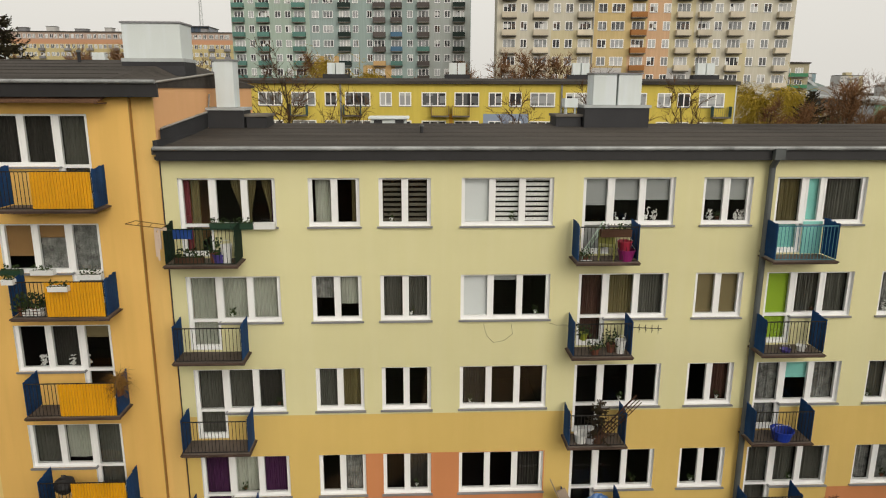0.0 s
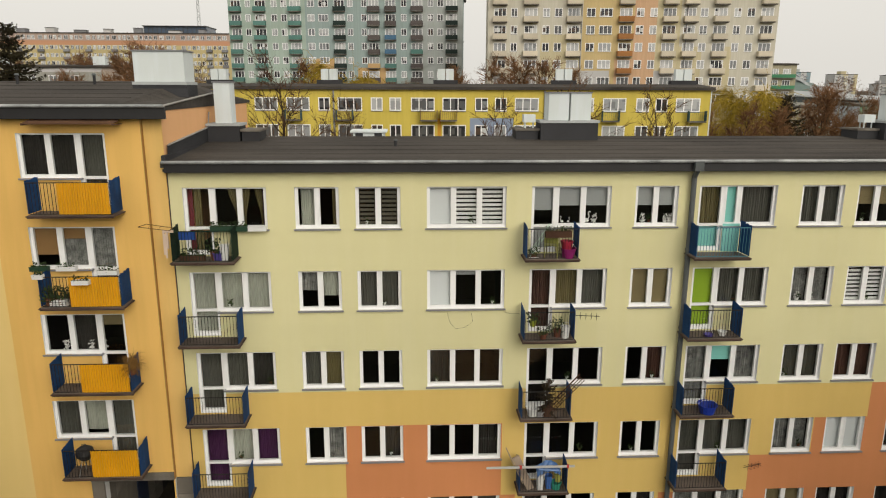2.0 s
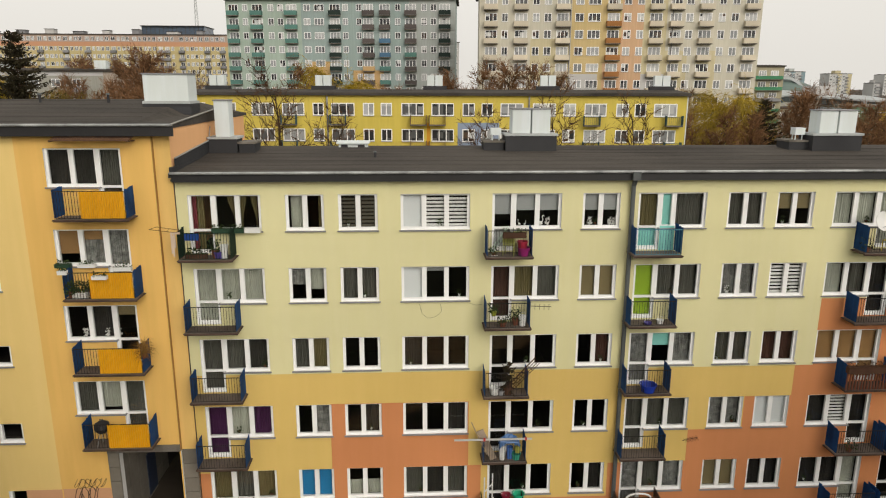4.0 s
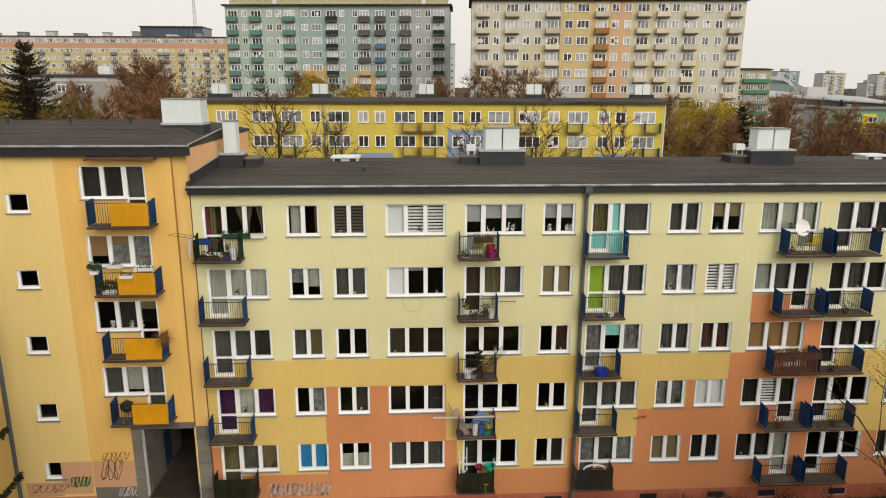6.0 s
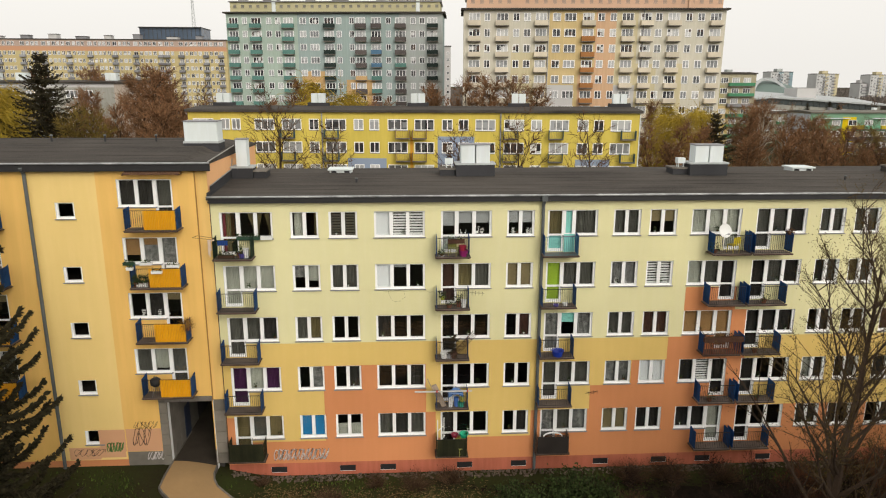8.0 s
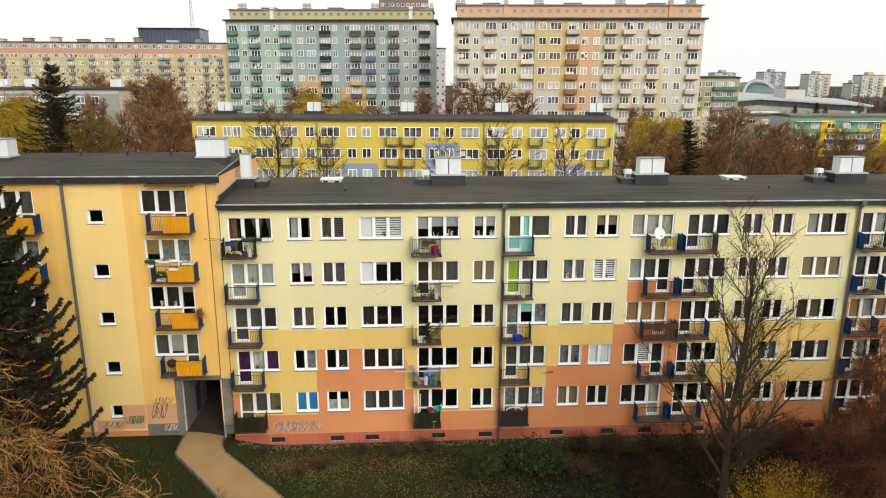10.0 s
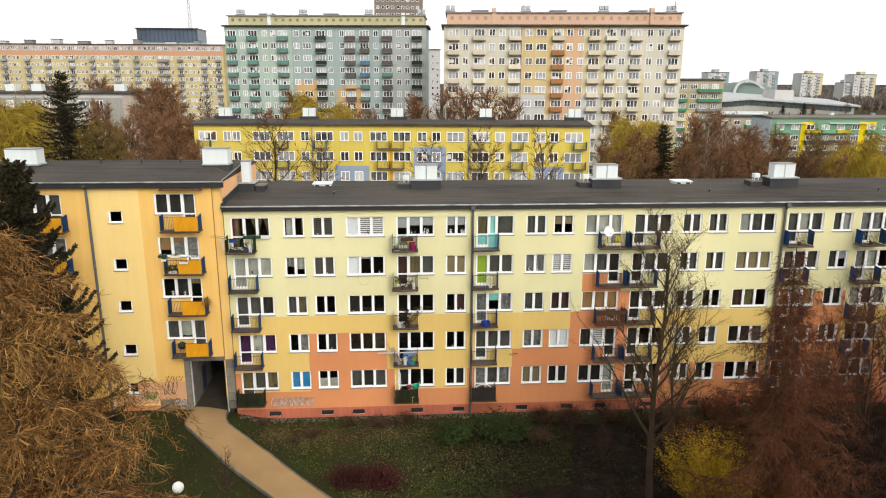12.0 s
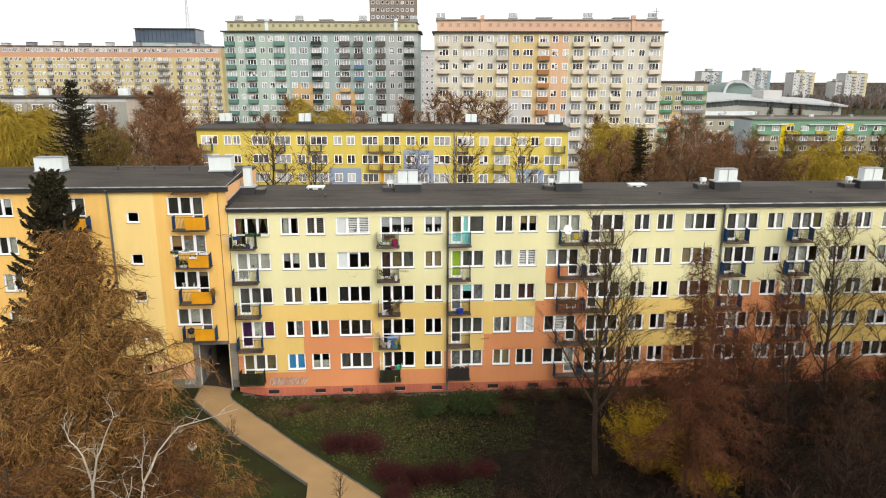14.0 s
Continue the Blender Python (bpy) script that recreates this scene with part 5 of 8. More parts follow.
eb = far_block("mint and yellow four-storey block with a blue-grey gable", (110.4, 133, 0), -0.03, 85, 11, 13.9, mat("dull_straw_render", (0.33, 0.29, 0.19), 0.9, 0.4, 0.12, 0.1, streak=0.1), [(0, 85, 9.6, 13.9, mat("mint_band_render", (0.17, 0.3, 0.2), 0.9, 0.4, 0.1, 0.1)), (8.2, 11.6, -3, 13.0, GYEL), (24, 28.6, -3, 13.0, GYEL), (40, 44.5, -3, 13.0, GYEL), (58, 63, -3, 13.0, GYEL)],
               [12.3 - 2.75 * k for k in range(4)], gbc, {k: (1.2 + 4.1 * k, 5.0 + 4.1 * k, [GYELB if k in (2, 4, 9) else MINTB, BRB, BRB, CRB]) for k in (0, 2, 3, 4, 6, 8, 9, 11, 13, 14, 16, 18)}, 1.35, roof_mat=mat("grey_brown_roof_felt", (0.17, 0.16, 0.135), 0.85, 0.5, 0.2, 0.1))
for k, (a, b) in enumerate(((1.2, 9.6), (15.5, 26), (31, 38), (49, 58))):
    part("awning_strip", Shape().box(a, b, -0.9, -0.02, 12.62, 12.78), CHIMW, eb)
for k in range(7):
    part("roof_stack", Shape().box(8 + 11.5 * k, 8.8 + 11.5 * k, 6, 7, 14.3, 15.1), CHIMW if k % 2 else GREYB, eb)
part("gable_panel", Shape().box(-0.14, -0.004, 0.1, 11, -3, 13.7), GB, eb, "blue-grey gable")
far_block("low dull beige block behind the mint and yellow one", (112, 168, 0), 0.0, 90, 10, 12.4, mat("dull_beige_render", (0.36, 0.34, 0.26), 0.9, 0.4, 0.1, 0.1), [], [11.4 - 2.8 * k for k in range(4)], [(1.5 + 4 * k, 3.5 + 4 * k, 2) for k in range(21)], {2: (9, 13, [MINT]), 7: (29, 33, [MINT]), 13: (53, 57, [MINT])}, 1.35)

# ---- trees ----
def twig(s, p, d, ln, r, rn, droop=0.0, segs=2, wob=0.25, mi=0, flat=False):
    """A thin bent shoot of three-sided bars. Returns its end."""
    d = Vector(d).normalized()
    p = Vector(p)
    for k in range(segs):
        d = (d + Vector((rn.uniform(-wob, wob), rn.uniform(-wob, wob), rn.uniform(-wob, wob) - droop))).normalized()
        q = p + d * (ln / segs)
        if flat:
            s.blade(p, q, r * (1 - 0.8 * k / segs), r * (1 - 0.8 * (k + 1) / segs))
        else:
            s.bar(p, q, r * (1 - 0.8 * k / segs), r * (1 - 0.8 * (k + 1) / segs), n=3, mi=mi, cap=False)
        p = q
    return p, d


def limb(s, p, d, ln, r, rn, up=0.12, segs=5, wob=0.16):
    """A tapered, bent limb. Returns the points along it with their directions."""
    d = Vector(d).normalized()
    p = Vector(p)
    out = [(p.copy(), d.copy(), r)]
    for k in range(segs):
        d = (d + Vector((rn.uniform(-wob, wob), rn.uniform(-wob, wob), rn.uniform(-wob, wob) * 0.6 + up))).normalized()
        q = p + d * (ln / segs)
        ra, rb = r * (1 - 0.85 * k / segs), r * (1 - 0.85 * (k + 1) / segs)
        s.bar(p, q, ra, rb, n=6, cap=k in (0, segs - 1))
        p = q
        out.append((p.copy(), d.copy(), rb))
    return out


def bare_tree(seed, h, spread, limbs=16, subs=7, shoots=7, thick=0.014, droop=0.05, first=0.22, shoot=0.9, narrow=0.0, stems=1, wood=BARK, shoots_mat=TWIG, girth=0.016, lean=0.12, buds=0):
    """Meshes of trunk with limbs, and of the crown of fine shoots."""
    rn = random.Random(seed)
    wd, cr = Shape(), Shape()
    for st in range(stems):
        lean = Vector((rn.uniform(-lean, lean), rn.uniform(-lean, lean), 1)) if stems == 1 else Vector((math.cos(st * 2.4 + seed) * 0.3, math.sin(st * 2.4 + seed) * 0.3, 1))
        trunk = limb(wd, (0, 0, -0.3), lean, h * 0.93 * (1 - 0.1 * st), h * girth / (1 + 0.35 * (stems - 1)), rn, up=0.1, segs=9, wob=0.07)
        for k in range(limbs // stems):
            f = first + (0.97 - first) * (k + rn.random()) / (limbs // stems)
            i = min(int(f * 9), 8)
            a, b = trunk[i], trunk[i + 1]
            p = a[0].lerp(b[0], f * 9 - i)
            t = k * 2.4 + rn.uniform(-0.5, 0.5)
            rise = 0.45 + 0.7 * f + narrow
            ln = spread * (1.15 - 0.75 * f) * rn.uniform(0.75, 1.15)
            pts = limb(wd, p, (math.cos(t), math.sin(t), rise), ln, a[2] * 0.5, rn, up=0.1 - droop * 0.5, segs=5)
            for q in range(subs):
                g = 0.2 + 0.8 * (q + rn.random()) / subs
                j = min(int(g * 5), 4)
                pp, dd = pts[j][0].lerp(pts[j + 1][0], g * 5 - j), pts[j][1]
                t2 = rn.uniform(0, 6.28)
                sd = dd + Vector((math.cos(t2), math.sin(t2), rn.uniform(-0.2, 0.8))) * 0.9
                e, ed = twig(wd, pp, sd, ln * 0.38 * rn.uniform(0.6, 1.2), max(0.02, pts[j][2] * 0.45), rn, droop * 0.5, 2, 0.2)
                for w in range(shoots):
                    at = pp.lerp(e, rn.uniform(0.25, 1.0))
                    d3 = ed + Vector((rn.uniform(-1, 1), rn.uniform(-1, 1), rn.uniform(-0.5, 0.9)))
                    end, _ = twig(cr, at, d3, shoot * rn.uniform(0.5, 1.3), thick, rn, droop, 2, 0.3, flat=True)
                    for bud in range(buds):
                        c = end + Vector((rn.gauss(0, 0.09), rn.gauss(0, 0.09), rn.gauss(0, 0.07)))
                        a = Vector((rn.uniform(-1, 1), rn.uniform(-1, 1), rn.uniform(-1, 1))).normalized() * 0.02
                        o = a.orthogonal()
                        cr.face([c - a, c + o, c + a, c - o])
    return wd.mesh("trunk", wood), cr.mesh("crown", shoots_mat)


def weeping_tree(seed, h, spread, strands=900, length=3.0, thick=0.02, wood=BARK, shoots_mat=WILLOW, limbs=18, spray=3, first=0.25, mess=0.14):
    """A tree whose shoots hang down in long strands from arching limbs."""
    rn = random.Random(seed)
    wd, cr = Shape(), Shape()
    trunk = limb(wd, (0, 0, -0.3), (rn.uniform(-0.08, 0.08), rn.uniform(-0.08, 0.08), 1), h * 0.95, h * 0.018, rn, up=0.1, segs=9, wob=0.06)
    arms = []
    for k in range(limbs):
        f = first + (0.98 - first) * (k + rn.random()) / limbs
        i = min(int(f * 9), 8)
        p = trunk[i][0].lerp(trunk[i + 1][0], f * 9 - i)
        t = k * 2.4 + rn.uniform(-0.4, 0.4)
        ln = spread * (1.2 - 0.62 * f) * rn.uniform(0.8, 1.15)
        arms.append(limb(wd, p, (math.cos(t), math.sin(t), 0.75), ln, trunk[i][2] * 0.45, rn, up=-0.07, segs=6, wob=0.14))
    for k in range(strands):
        arm = rn.choice(arms)
        g = rn.uniform(0.15, 1.0) * 6
        j = min(int(g), 5)
        p = arm[j][0].lerp(arm[j + 1][0], g - j) + Vector((rn.gauss(0, 0.35), rn.gauss(0, 0.35), rn.gauss(0, 0.25)))
        d = arm[j][1] + Vector((rn.uniform(-1.1, 1.1), rn.uniform(-1.1, 1.1), rn.uniform(-0.6, 0.7)))
        ln = length * rn.uniform(0.35, 1.15)
        d = d.normalized()
        segs = 4
        for q in range(segs):
            d = (d + Vector((rn.uniform(-mess, mess), rn.uniform(-mess, mess), -0.6))).normalized()
            e = p + d * (ln / segs)
            cr.blade(p, e, thick * (1 - 0.2 * q), thick * (0.8 - 0.2 * q))
            for w in range(spray if q else 0):
                sd = d + Vector((rn.uniform(-1, 1), rn.uniform(-1, 1), rn.uniform(-0.7, 0.5)))
                s0 = p.lerp(e, rn.random())
                cr.blade(s0, s0 + sd.normalized() * rn.uniform(0.12, 0.4), thick * 0.55, thick * 0.2)
            p = e
    return wd.mesh("trunk", wood), cr.mesh("crown", shoots_mat)


def spruce_tree(seed, h, spread, step=0.36, per=8, blade=0.32, fans=10, expo=0.65, curl=0.24):
    """Whorls of drooping boughs that turn up at the ends, each clad in short needled shoots like a bottle brush."""
    rn = random.Random(seed)
    wd, cr = Shape(), Shape()
    wd.bar((0, 0, -0.3), (0, 0, h * 0.98), h * 0.013, 0.015, n=8)
    z = h * 0.06
    while z < h * 0.985:
        f = z / h
        ln0 = spread * (1 - f) ** expo + 0.15
        n = max(4, int(per * (1 - 0.45 * f)))
        for k in range(n):
            t = k * 6.283 / n + rn.uniform(-0.35, 0.35) + z * 3
            ln = ln0 * rn.uniform(0.55, 1.2)
            d = Vector((math.cos(t), math.sin(t), rn.uniform(-0.05, 0.2) + 0.6 * f))
            p = Vector((0, 0, z + rn.uniform(-0.15, 0.15)))
            segs = 6
            for q in range(segs):
                d = (d + Vector((0, 0, -0.19 if q < 3 else curl))).normalized()
                e = p + d * (ln / segs)
                wd.bar(p, e, 0.035 * (1.1 - q / segs), 0.035 * (0.9 - q / segs), n=3, cap=False)
                side = Vector((-d.y, d.x, 0)).normalized()
                tip = 1.15 - 0.75 * q / segs
                for w in range(max(3, int(fans * ln / spread))):
                    s0 = p.lerp(e, rn.random())
                    out = side * rn.uniform(-1, 1) + Vector((0, 0, rn.uniform(-1.3, 0.3)))
                    bd = (d * rn.uniform(0.4, 1.0) + out).normalized()
                    bl = blade * rn.uniform(0.6, 1.5) * tip
                    wv = bd.cross(Vector((rn.uniform(-1, 1), rn.uniform(-1, 1), rn.uniform(-1, 1)))).normalized() * blade * 0.17
                    m = s0 + bd * bl * 0.5
                    cr.face([s0, m + wv, s0 + bd * bl, m - wv])
                p = e
        z += step * rn.uniform(0.8, 1.2) * (1 - 0.35 * f)
    return wd.mesh("trunk", BARK), cr.mesh("crown", NEEDLE)


def larch_tree(seed, h, wide, expo, limbs, every, fringe, thick, most=5.0, shoots_mat=STRAW, first=0.08, rise=0.35, wood=BARK, thin=0.0, girth=0.011, stem=0.014):
    """A larch: limbs swing down and out from the trunk and up at the ends; hung with crooked side shoots that carry curled twigs.
    The crown is wide * (metres below the top) ** expo in radius."""
    rn = random.Random(seed)
    wd, cr = Shape(), Shape()
    trunk = limb(wd, (0, 0, -0.3), (rn.uniform(-0.04, 0.04), rn.uniform(-0.04, 0.04), 1), h, h * stem, rn, up=0.1, segs=9, wob=0.035)
    for k in range(limbs):
        f = first + (0.985 - first) * ((k + rn.random()) / limbs) ** 0.8
        i = min(int(f * 9), 8)
        p = trunk[i][0].lerp(trunk[i + 1][0], f * 9 - i)
        reach = min(most, wide * (h * (1 - f) + 0.35) ** expo) * rn.uniform(0.6, 1.12)
        t = k * 2.4 + rn.uniform(-0.5, 0.5)
        d = Vector((math.cos(t), math.sin(t), rise + rn.uniform(-0.2, 0.3))).normalized()
        r = 0.012 + girth * reach
        segs = 6
        for q in range(segs):
            d = (d + Vector((rn.uniform(-0.16, 0.16), rn.uniform(-0.16, 0.16), -0.2 if q < 3 else 0.12))).normalized()
            e = p + d * (reach / segs)
            wd.bar(p, e, r * (1 - 0.14 * q), r * (0.86 - 0.14 * q), n=4, cap=False)
            for w in range(int(reach / segs / every * rn.uniform(0.6, 1.4) * (1 - thin * f)) + 1):
                s0 = p.lerp(e, rn.random())
                a2 = rn.uniform(0, 6.283)
                sd = (d * 0.5 + Vector((math.cos(a2), math.sin(a2), rn.uniform(-0.3, 0.5)))).normalized()
                sl = rn.uniform(0.45, 1.35) * (0.6 + 0.12 * reach)
                for g in range(4):
                    sd = (sd + Vector((rn.uniform(-0.35, 0.35), rn.uniform(-0.35, 0.35), -0.42 if g < 3 else 0.3))).normalized()
                    s1 = s0 + sd * sl / 4
                    cr.blade(s0, s1, thick * (1 - 0.17 * g), thick * (0.83 - 0.17 * g))
                    for v in range(fringe):
                        c0 = s0.lerp(s1, rn.random())
                        cd = (sd + Vector((rn.uniform(-1, 1), rn.uniform(-1, 1), rn.uniform(-1.0, 0.5)))).normalized()
                        cl = rn.uniform(0.1, 0.26)
                        c1 = c0 + cd * cl
                        c2 = c1 + (cd + Vector((rn.uniform(-0.7, 0.7), rn.uniform(-0.7, 0.7), rn.uniform(-0.2, 0.9)))).normalized() * cl * 0.8
                        cr.blade(c0, c1, thick * 0.6, thick * 0.5).blade(c1, c2, thick * 0.5, thick * 0.25)
                    s0 = s1
            p = e
    return wd.mesh("trunk", wood), cr.mesh("crown", shoots_mat)


def plant(meshes, x, y, label, size=1.0, turn=0.0, category="tree", group="", name="tree", sink=0.0):
    t = thing(name, label, category, group, at=Matrix.Translation((x, y, gz(x, y) - sink)) @ Matrix.Rotation(turn, 4, "Z") @ Matrix.Scale(size, 4))
    part("trunk", meshes[0], None, t)
    part("crown", meshes[1], None, t)
    return t


FAR = {
    "dark": [bare_tree(11, 14, 5.5, 18, 7, 7, 0.022), bare_tree(12, 14, 4.5, 18, 7, 7, 0.022)],
    "red": [bare_tree(21, 14, 4.6, 26, 8, 11, 0.03, 0.02, 0.12, 1.1, 0.3, shoots_mat=TWIGF), bare_tree(22, 14, 5.2, 26, 8, 11, 0.03, 0.02, 0.12, 1.1, 0.25, shoots_mat=TWIGF), bare_tree(23, 14, 4.2, 26, 8, 11, 0.03, 0.02, 0.12, 1.1, 0.35, stems=2, shoots_mat=TWIGF)],
    "olive": [bare_tree(31, 14, 6, 24, 8, 10, 0.028, 0.05, 0.15, 1.1, 0.1, shoots_mat=TWIGO)],
    "willow": [weeping_tree(41, 14, 6.3, 3400, 4.4, 0.03, spray=1, mess=0.08), weeping_tree(42, 14, 5.8, 3400, 4.4, 0.03, spray=1, mess=0.08)],
    "birch": [bare_tree(51, 14, 4, 18, 7, 8, 0.02, 0.05, 0.25, 1.0, 0.4, wood=BIRCH, shoots_mat=TWIGF)],
    "spruce": [spruce_tree(61, 14, 5.6, 0.42, 12, 0.27, 34, expo=0.72)],
}
WORDS = {"dark": "leafless tree with dark spreading branches", "red": "leafless tree with dense rust-brown twigs", "olive": "budding tree with olive-brown twigs", "willow": "weeping willow with yellow-green hanging shoots",
         "birch": "leafless birch with pale bark", "spruce": "tall dark green spruce"}
PLANTED = [("dark", -3.9, 40, 17.4), ("dark", 15.0, 38, 14.6), ("dark", 22.7, 38, 15.4), ("dark", 30.0, 39, 15.6), ("dark", 1.4, 40, 14.0), ("red", -6.3, 82, 18.6), ("willow", -1.4, 80, 17.5), ("red", 6.4, 80, 15.4),
           ("red", 19.5, 86, 19.7), ("red", 23.7, 84, 19.3), ("red", 28.9, 86, 18.6), ("willow", 50.7, 66, 15.5), ("spruce", 52.9, 60, 15), ("spruce", 192, 272, 9), ("spruce", 201, 270, 10), ("spruce", 206, 271, 8.5), ("red", 45.6, 60, 14.2), ("red", 58, 62, 15.9), ("birch", 62.2, 64, 16.7),
           ("birch", 63.5, 60, 16), ("red", 64.6, 56, 14.5), ("red", 78.5, 75, 9.5), ("dark", 84.1, 80, 10), ("dark", 99, 95, 10), ("willow", 76.7, 50, 13.2), ("willow", 80.9, 48, 12.2), ("dark", 112, 90, 9.5),
           ("red", 50, 45, 13.2), ("red", 54.5, 44, 13.3), ("red", 58.6, 42, 12.7), ("red", 42.1, 46, 12.1), ("dark", 66.5, 46, 12.4), ("dark", 120, 95, 9.5), ("willow", -45.7, 62, 19), ("spruce", -36.9, 60, 22.6),
           ("willow", -50.5, 66, 18.1), ("olive", -27.7, 58, 14.6), ("red", -27.4, 74, 20.5), ("red", -23.1, 72, 19.2), ("red", -32, 80, 19.2), ("red", -17.8, 62, 16.1), ("dark", -20, 78, 17.3), ("red", -51.4, 110, 18.8),
           ("red", -82, 140, 17.1), ("dark", -13.4, 62, 15.2), ("red", -19.2, 52, 15.8), ("olive", -33, 60, 14.9), ("red", -22.1, 46, 13.1), ("red", -15, 45, 13.6), ("red", 71, 58, 13), ("red", 70, 46, 12), ("red", 47, 52, 13.5),
           ("red", 62, 50, 13), ("red", 67, 66, 14.5), ("dark", 90, 60, 9.5), ("dark", 96, 70, 9), ("willow", 104, 56, 12), ("dark", 108, 75, 9), ("red", 88, 100, 9), ("red", 75, 90, 14.5), ("red", 82, 110, 13), ("red", 54, 86, 15),
           ("red", 74, 68, 9.5), ("olive", 92, 84, 10), ("red", -38, 72, 17), ("red", -42, 84, 17), ("dark", -58, 70, 17), ("red", -24, 60, 16), ("red", -12, 70, 15.5), ("red", 14, 90, 17), ("red", 34, 92, 17), ("red", -33, 68, 17), ("red", -13.5, 88, 15), ("red", -9, 80, 14), ("dark", 68, 45, 11), ("red", 69.5, 51, 11.5), ("red", 75, 60, 10.5), ("dark", 86, 70, 9.5), ("red", 98, 84, 9.5), ("olive", 94, 98, 10.5), ("dark", 103, 100, 10.5), ("dark", 116, 102, 10.5), ("olive", 125, 100, 10), ("dark", 88, 96, 9.5), ("dark", 109, 98, 10), ("red", -42, 100, 20), ("red", -37, 104, 19.5), ("red", -33.5, 98, 18), ("spruce", -49, 130, 18), ("spruce", -46, 132, 16), ("red", -47, 118, 19), ("red", -70, 125, 19.5), ("red", -60, 128, 20)]
seen_kind = {}
for kind, x, y, h in PLANTED:
    k = seen_kind.get(kind, 0)
    seen_kind[kind] = k + 1
    plant(FAR[kind][k % len(FAR[kind])], x, y, WORDS[kind], h / 14, k * 1.7, group="trees behind the block")
fr2 = random.Random(19)
SUB = [bare_tree(25, 14, 5, 12, 4, 5, 0.06, 0.02, 0.15, 1.4, 0.2, shoots_mat=TWIGF), bare_tree(26, 14, 5.5, 12, 4, 5, 0.06, 0.02, 0.15, 1.4, 0.2)]
for k in range(95):
    y = fr2.uniform(150, 420)
    x = fr2.uniform(0.27, 0.72) * (y + 51) + 13 if k % 3 else fr2.uniform(-0.62, -0.36) * (y + 51) + 13
    if 180 < x < 262 and 290 < y < 385 or 80 < x < 200 and y < 182 or x < -50 and 235 < y < 285:
        continue
    plant(SUB[1 - k % 2], x, y, WORDS["red" if k % 2 else "dark"], fr2.uniform(0.45, 0.75), k * 1.9, group="trees in the far suburb")
# far woods on the skyline
wr = random.Random(9)
woods = Shape()
for k in range(8000):
    a = wr.random()
    y = 440 + 900 * a * a if k < 6000 else 800 + 1600 * a
    wide = 1 if k < 6000 else 3.2
    x = wr.uniform(-0.62, 1.0) * (y + 60)
    h = wr.uniform(4, 10)
    r = wr.uniform(1.5, 3.2) * wide
    z0 = gz(x, y) - 0.5
    for q in range(11):
        t, lean = wr.uniform(0, 6.283), wr.uniform(0.1, 0.8)
        bx, by = x + wr.uniform(-0.4, 0.4) * r, y + wr.uniform(-0.4, 0.4) * r
        woods.blade((bx, by, z0 + h * wr.uniform(0, 0.35)), (bx + lean * r * math.cos(t), by + lean * r * math.sin(t), z0 + h * wr.uniform(0.7, 1.0)), 0.3 * wide, 0.22 * wide)
# twig colour lightened to carry the haze of distance
tagged(part("far_woods", woods, mat("hazed_far_wood_twigs", (0.19, 0.155, 0.135), 0.95, 0.2, 0.3, 0, island=0.35, second=(0.13, 0.115, 0.1))), "distant leafless woods and parks to the skyline", "woods", kind="stuff")

# trees before the block
BUDS = mat("dark_olive_budding_twigs", (0.075, 0.05, 0.018), 0.95, 1, 0.3, 0, island=0.4)
plant(spruce_tree(71, 19.3, 4.8, 0.5, 9, 0.36, 115, expo=0.6, curl=0.36), -8.9, -7.0, "tall dark spruce with drooping branch tips beside the ochre block")
plant(larch_tree(72, 20.9, 1.0, 0.66, 155, 0.055, 3, 0.0115, 4.6), 3.1, -30.0, "leafless larch with tangled straw-brown hanging twigs", turn=0.6)
plant(larch_tree(73, 14.6, 1.6, 0.55, 75, 0.07, 3, 0.01, 4.0, shoots_mat=RUSTS), 5.6, -31.4, "low leafless tree with tangled brown twigs", turn=1.6)
plant(larch_tree(78, 15.6, 1.5, 0.5, 85, 0.075, 3, 0.01, 5.0, shoots_mat=RUSTS), 3.7, -36.0, "low leafless tree with tangled rust-brown twigs", turn=2.6)
plant(larch_tree(84, 16.5, 1.1, 0.6, 70, 0.07, 3, 0.013, 4.6, shoots_mat=RUSTS), -0.6, -26.8, "leafless larch with dense rust-brown twigs behind the straw-coloured one", turn=1.1)
birch = thing("birch", "leafless birch with bright white crooked stems", "tree", at=Matrix.Translation((6.2, -37.2, gz(6.2, -37.2))))
bt_, bc_, br_ = Shape(), Shape(), random.Random(74)
STEMS = [[(0.1, 0, -0.3), (0.0, 0, 9), (-0.05, 0.1, 15.6), (-0.02, 0.05, 16.2)], [(-0.02, 0.05, 16.2), (-0.12, 0.05, 16.75), (-0.38, 0.1, 17.1), (-0.5, 0.1, 17.5)], [(-0.02, 0.05, 15.9), (0.2, 0.0, 16.7), (0.42, 0.0, 17.2), (0.72, -0.1, 17.75)],
         [(0.4, 0, -0.3), (0.8, 0.1, 9), (0.95, 0.1, 15.0), (1.1, 0.1, 16.0)], [(1.1, 0.1, 16.0), (1.45, 0.15, 16.7), (1.95, 0.2, 17.3), (3.2, 0.6, 17.5)], [(1.1, 0.1, 15.8), (1.15, 0.0, 16.5), (1.35, -0.1, 17.1)], [(0.5, 0, 14.5), (0.75, -0.1, 15.6), (0.95, -0.1, 16.3)]]
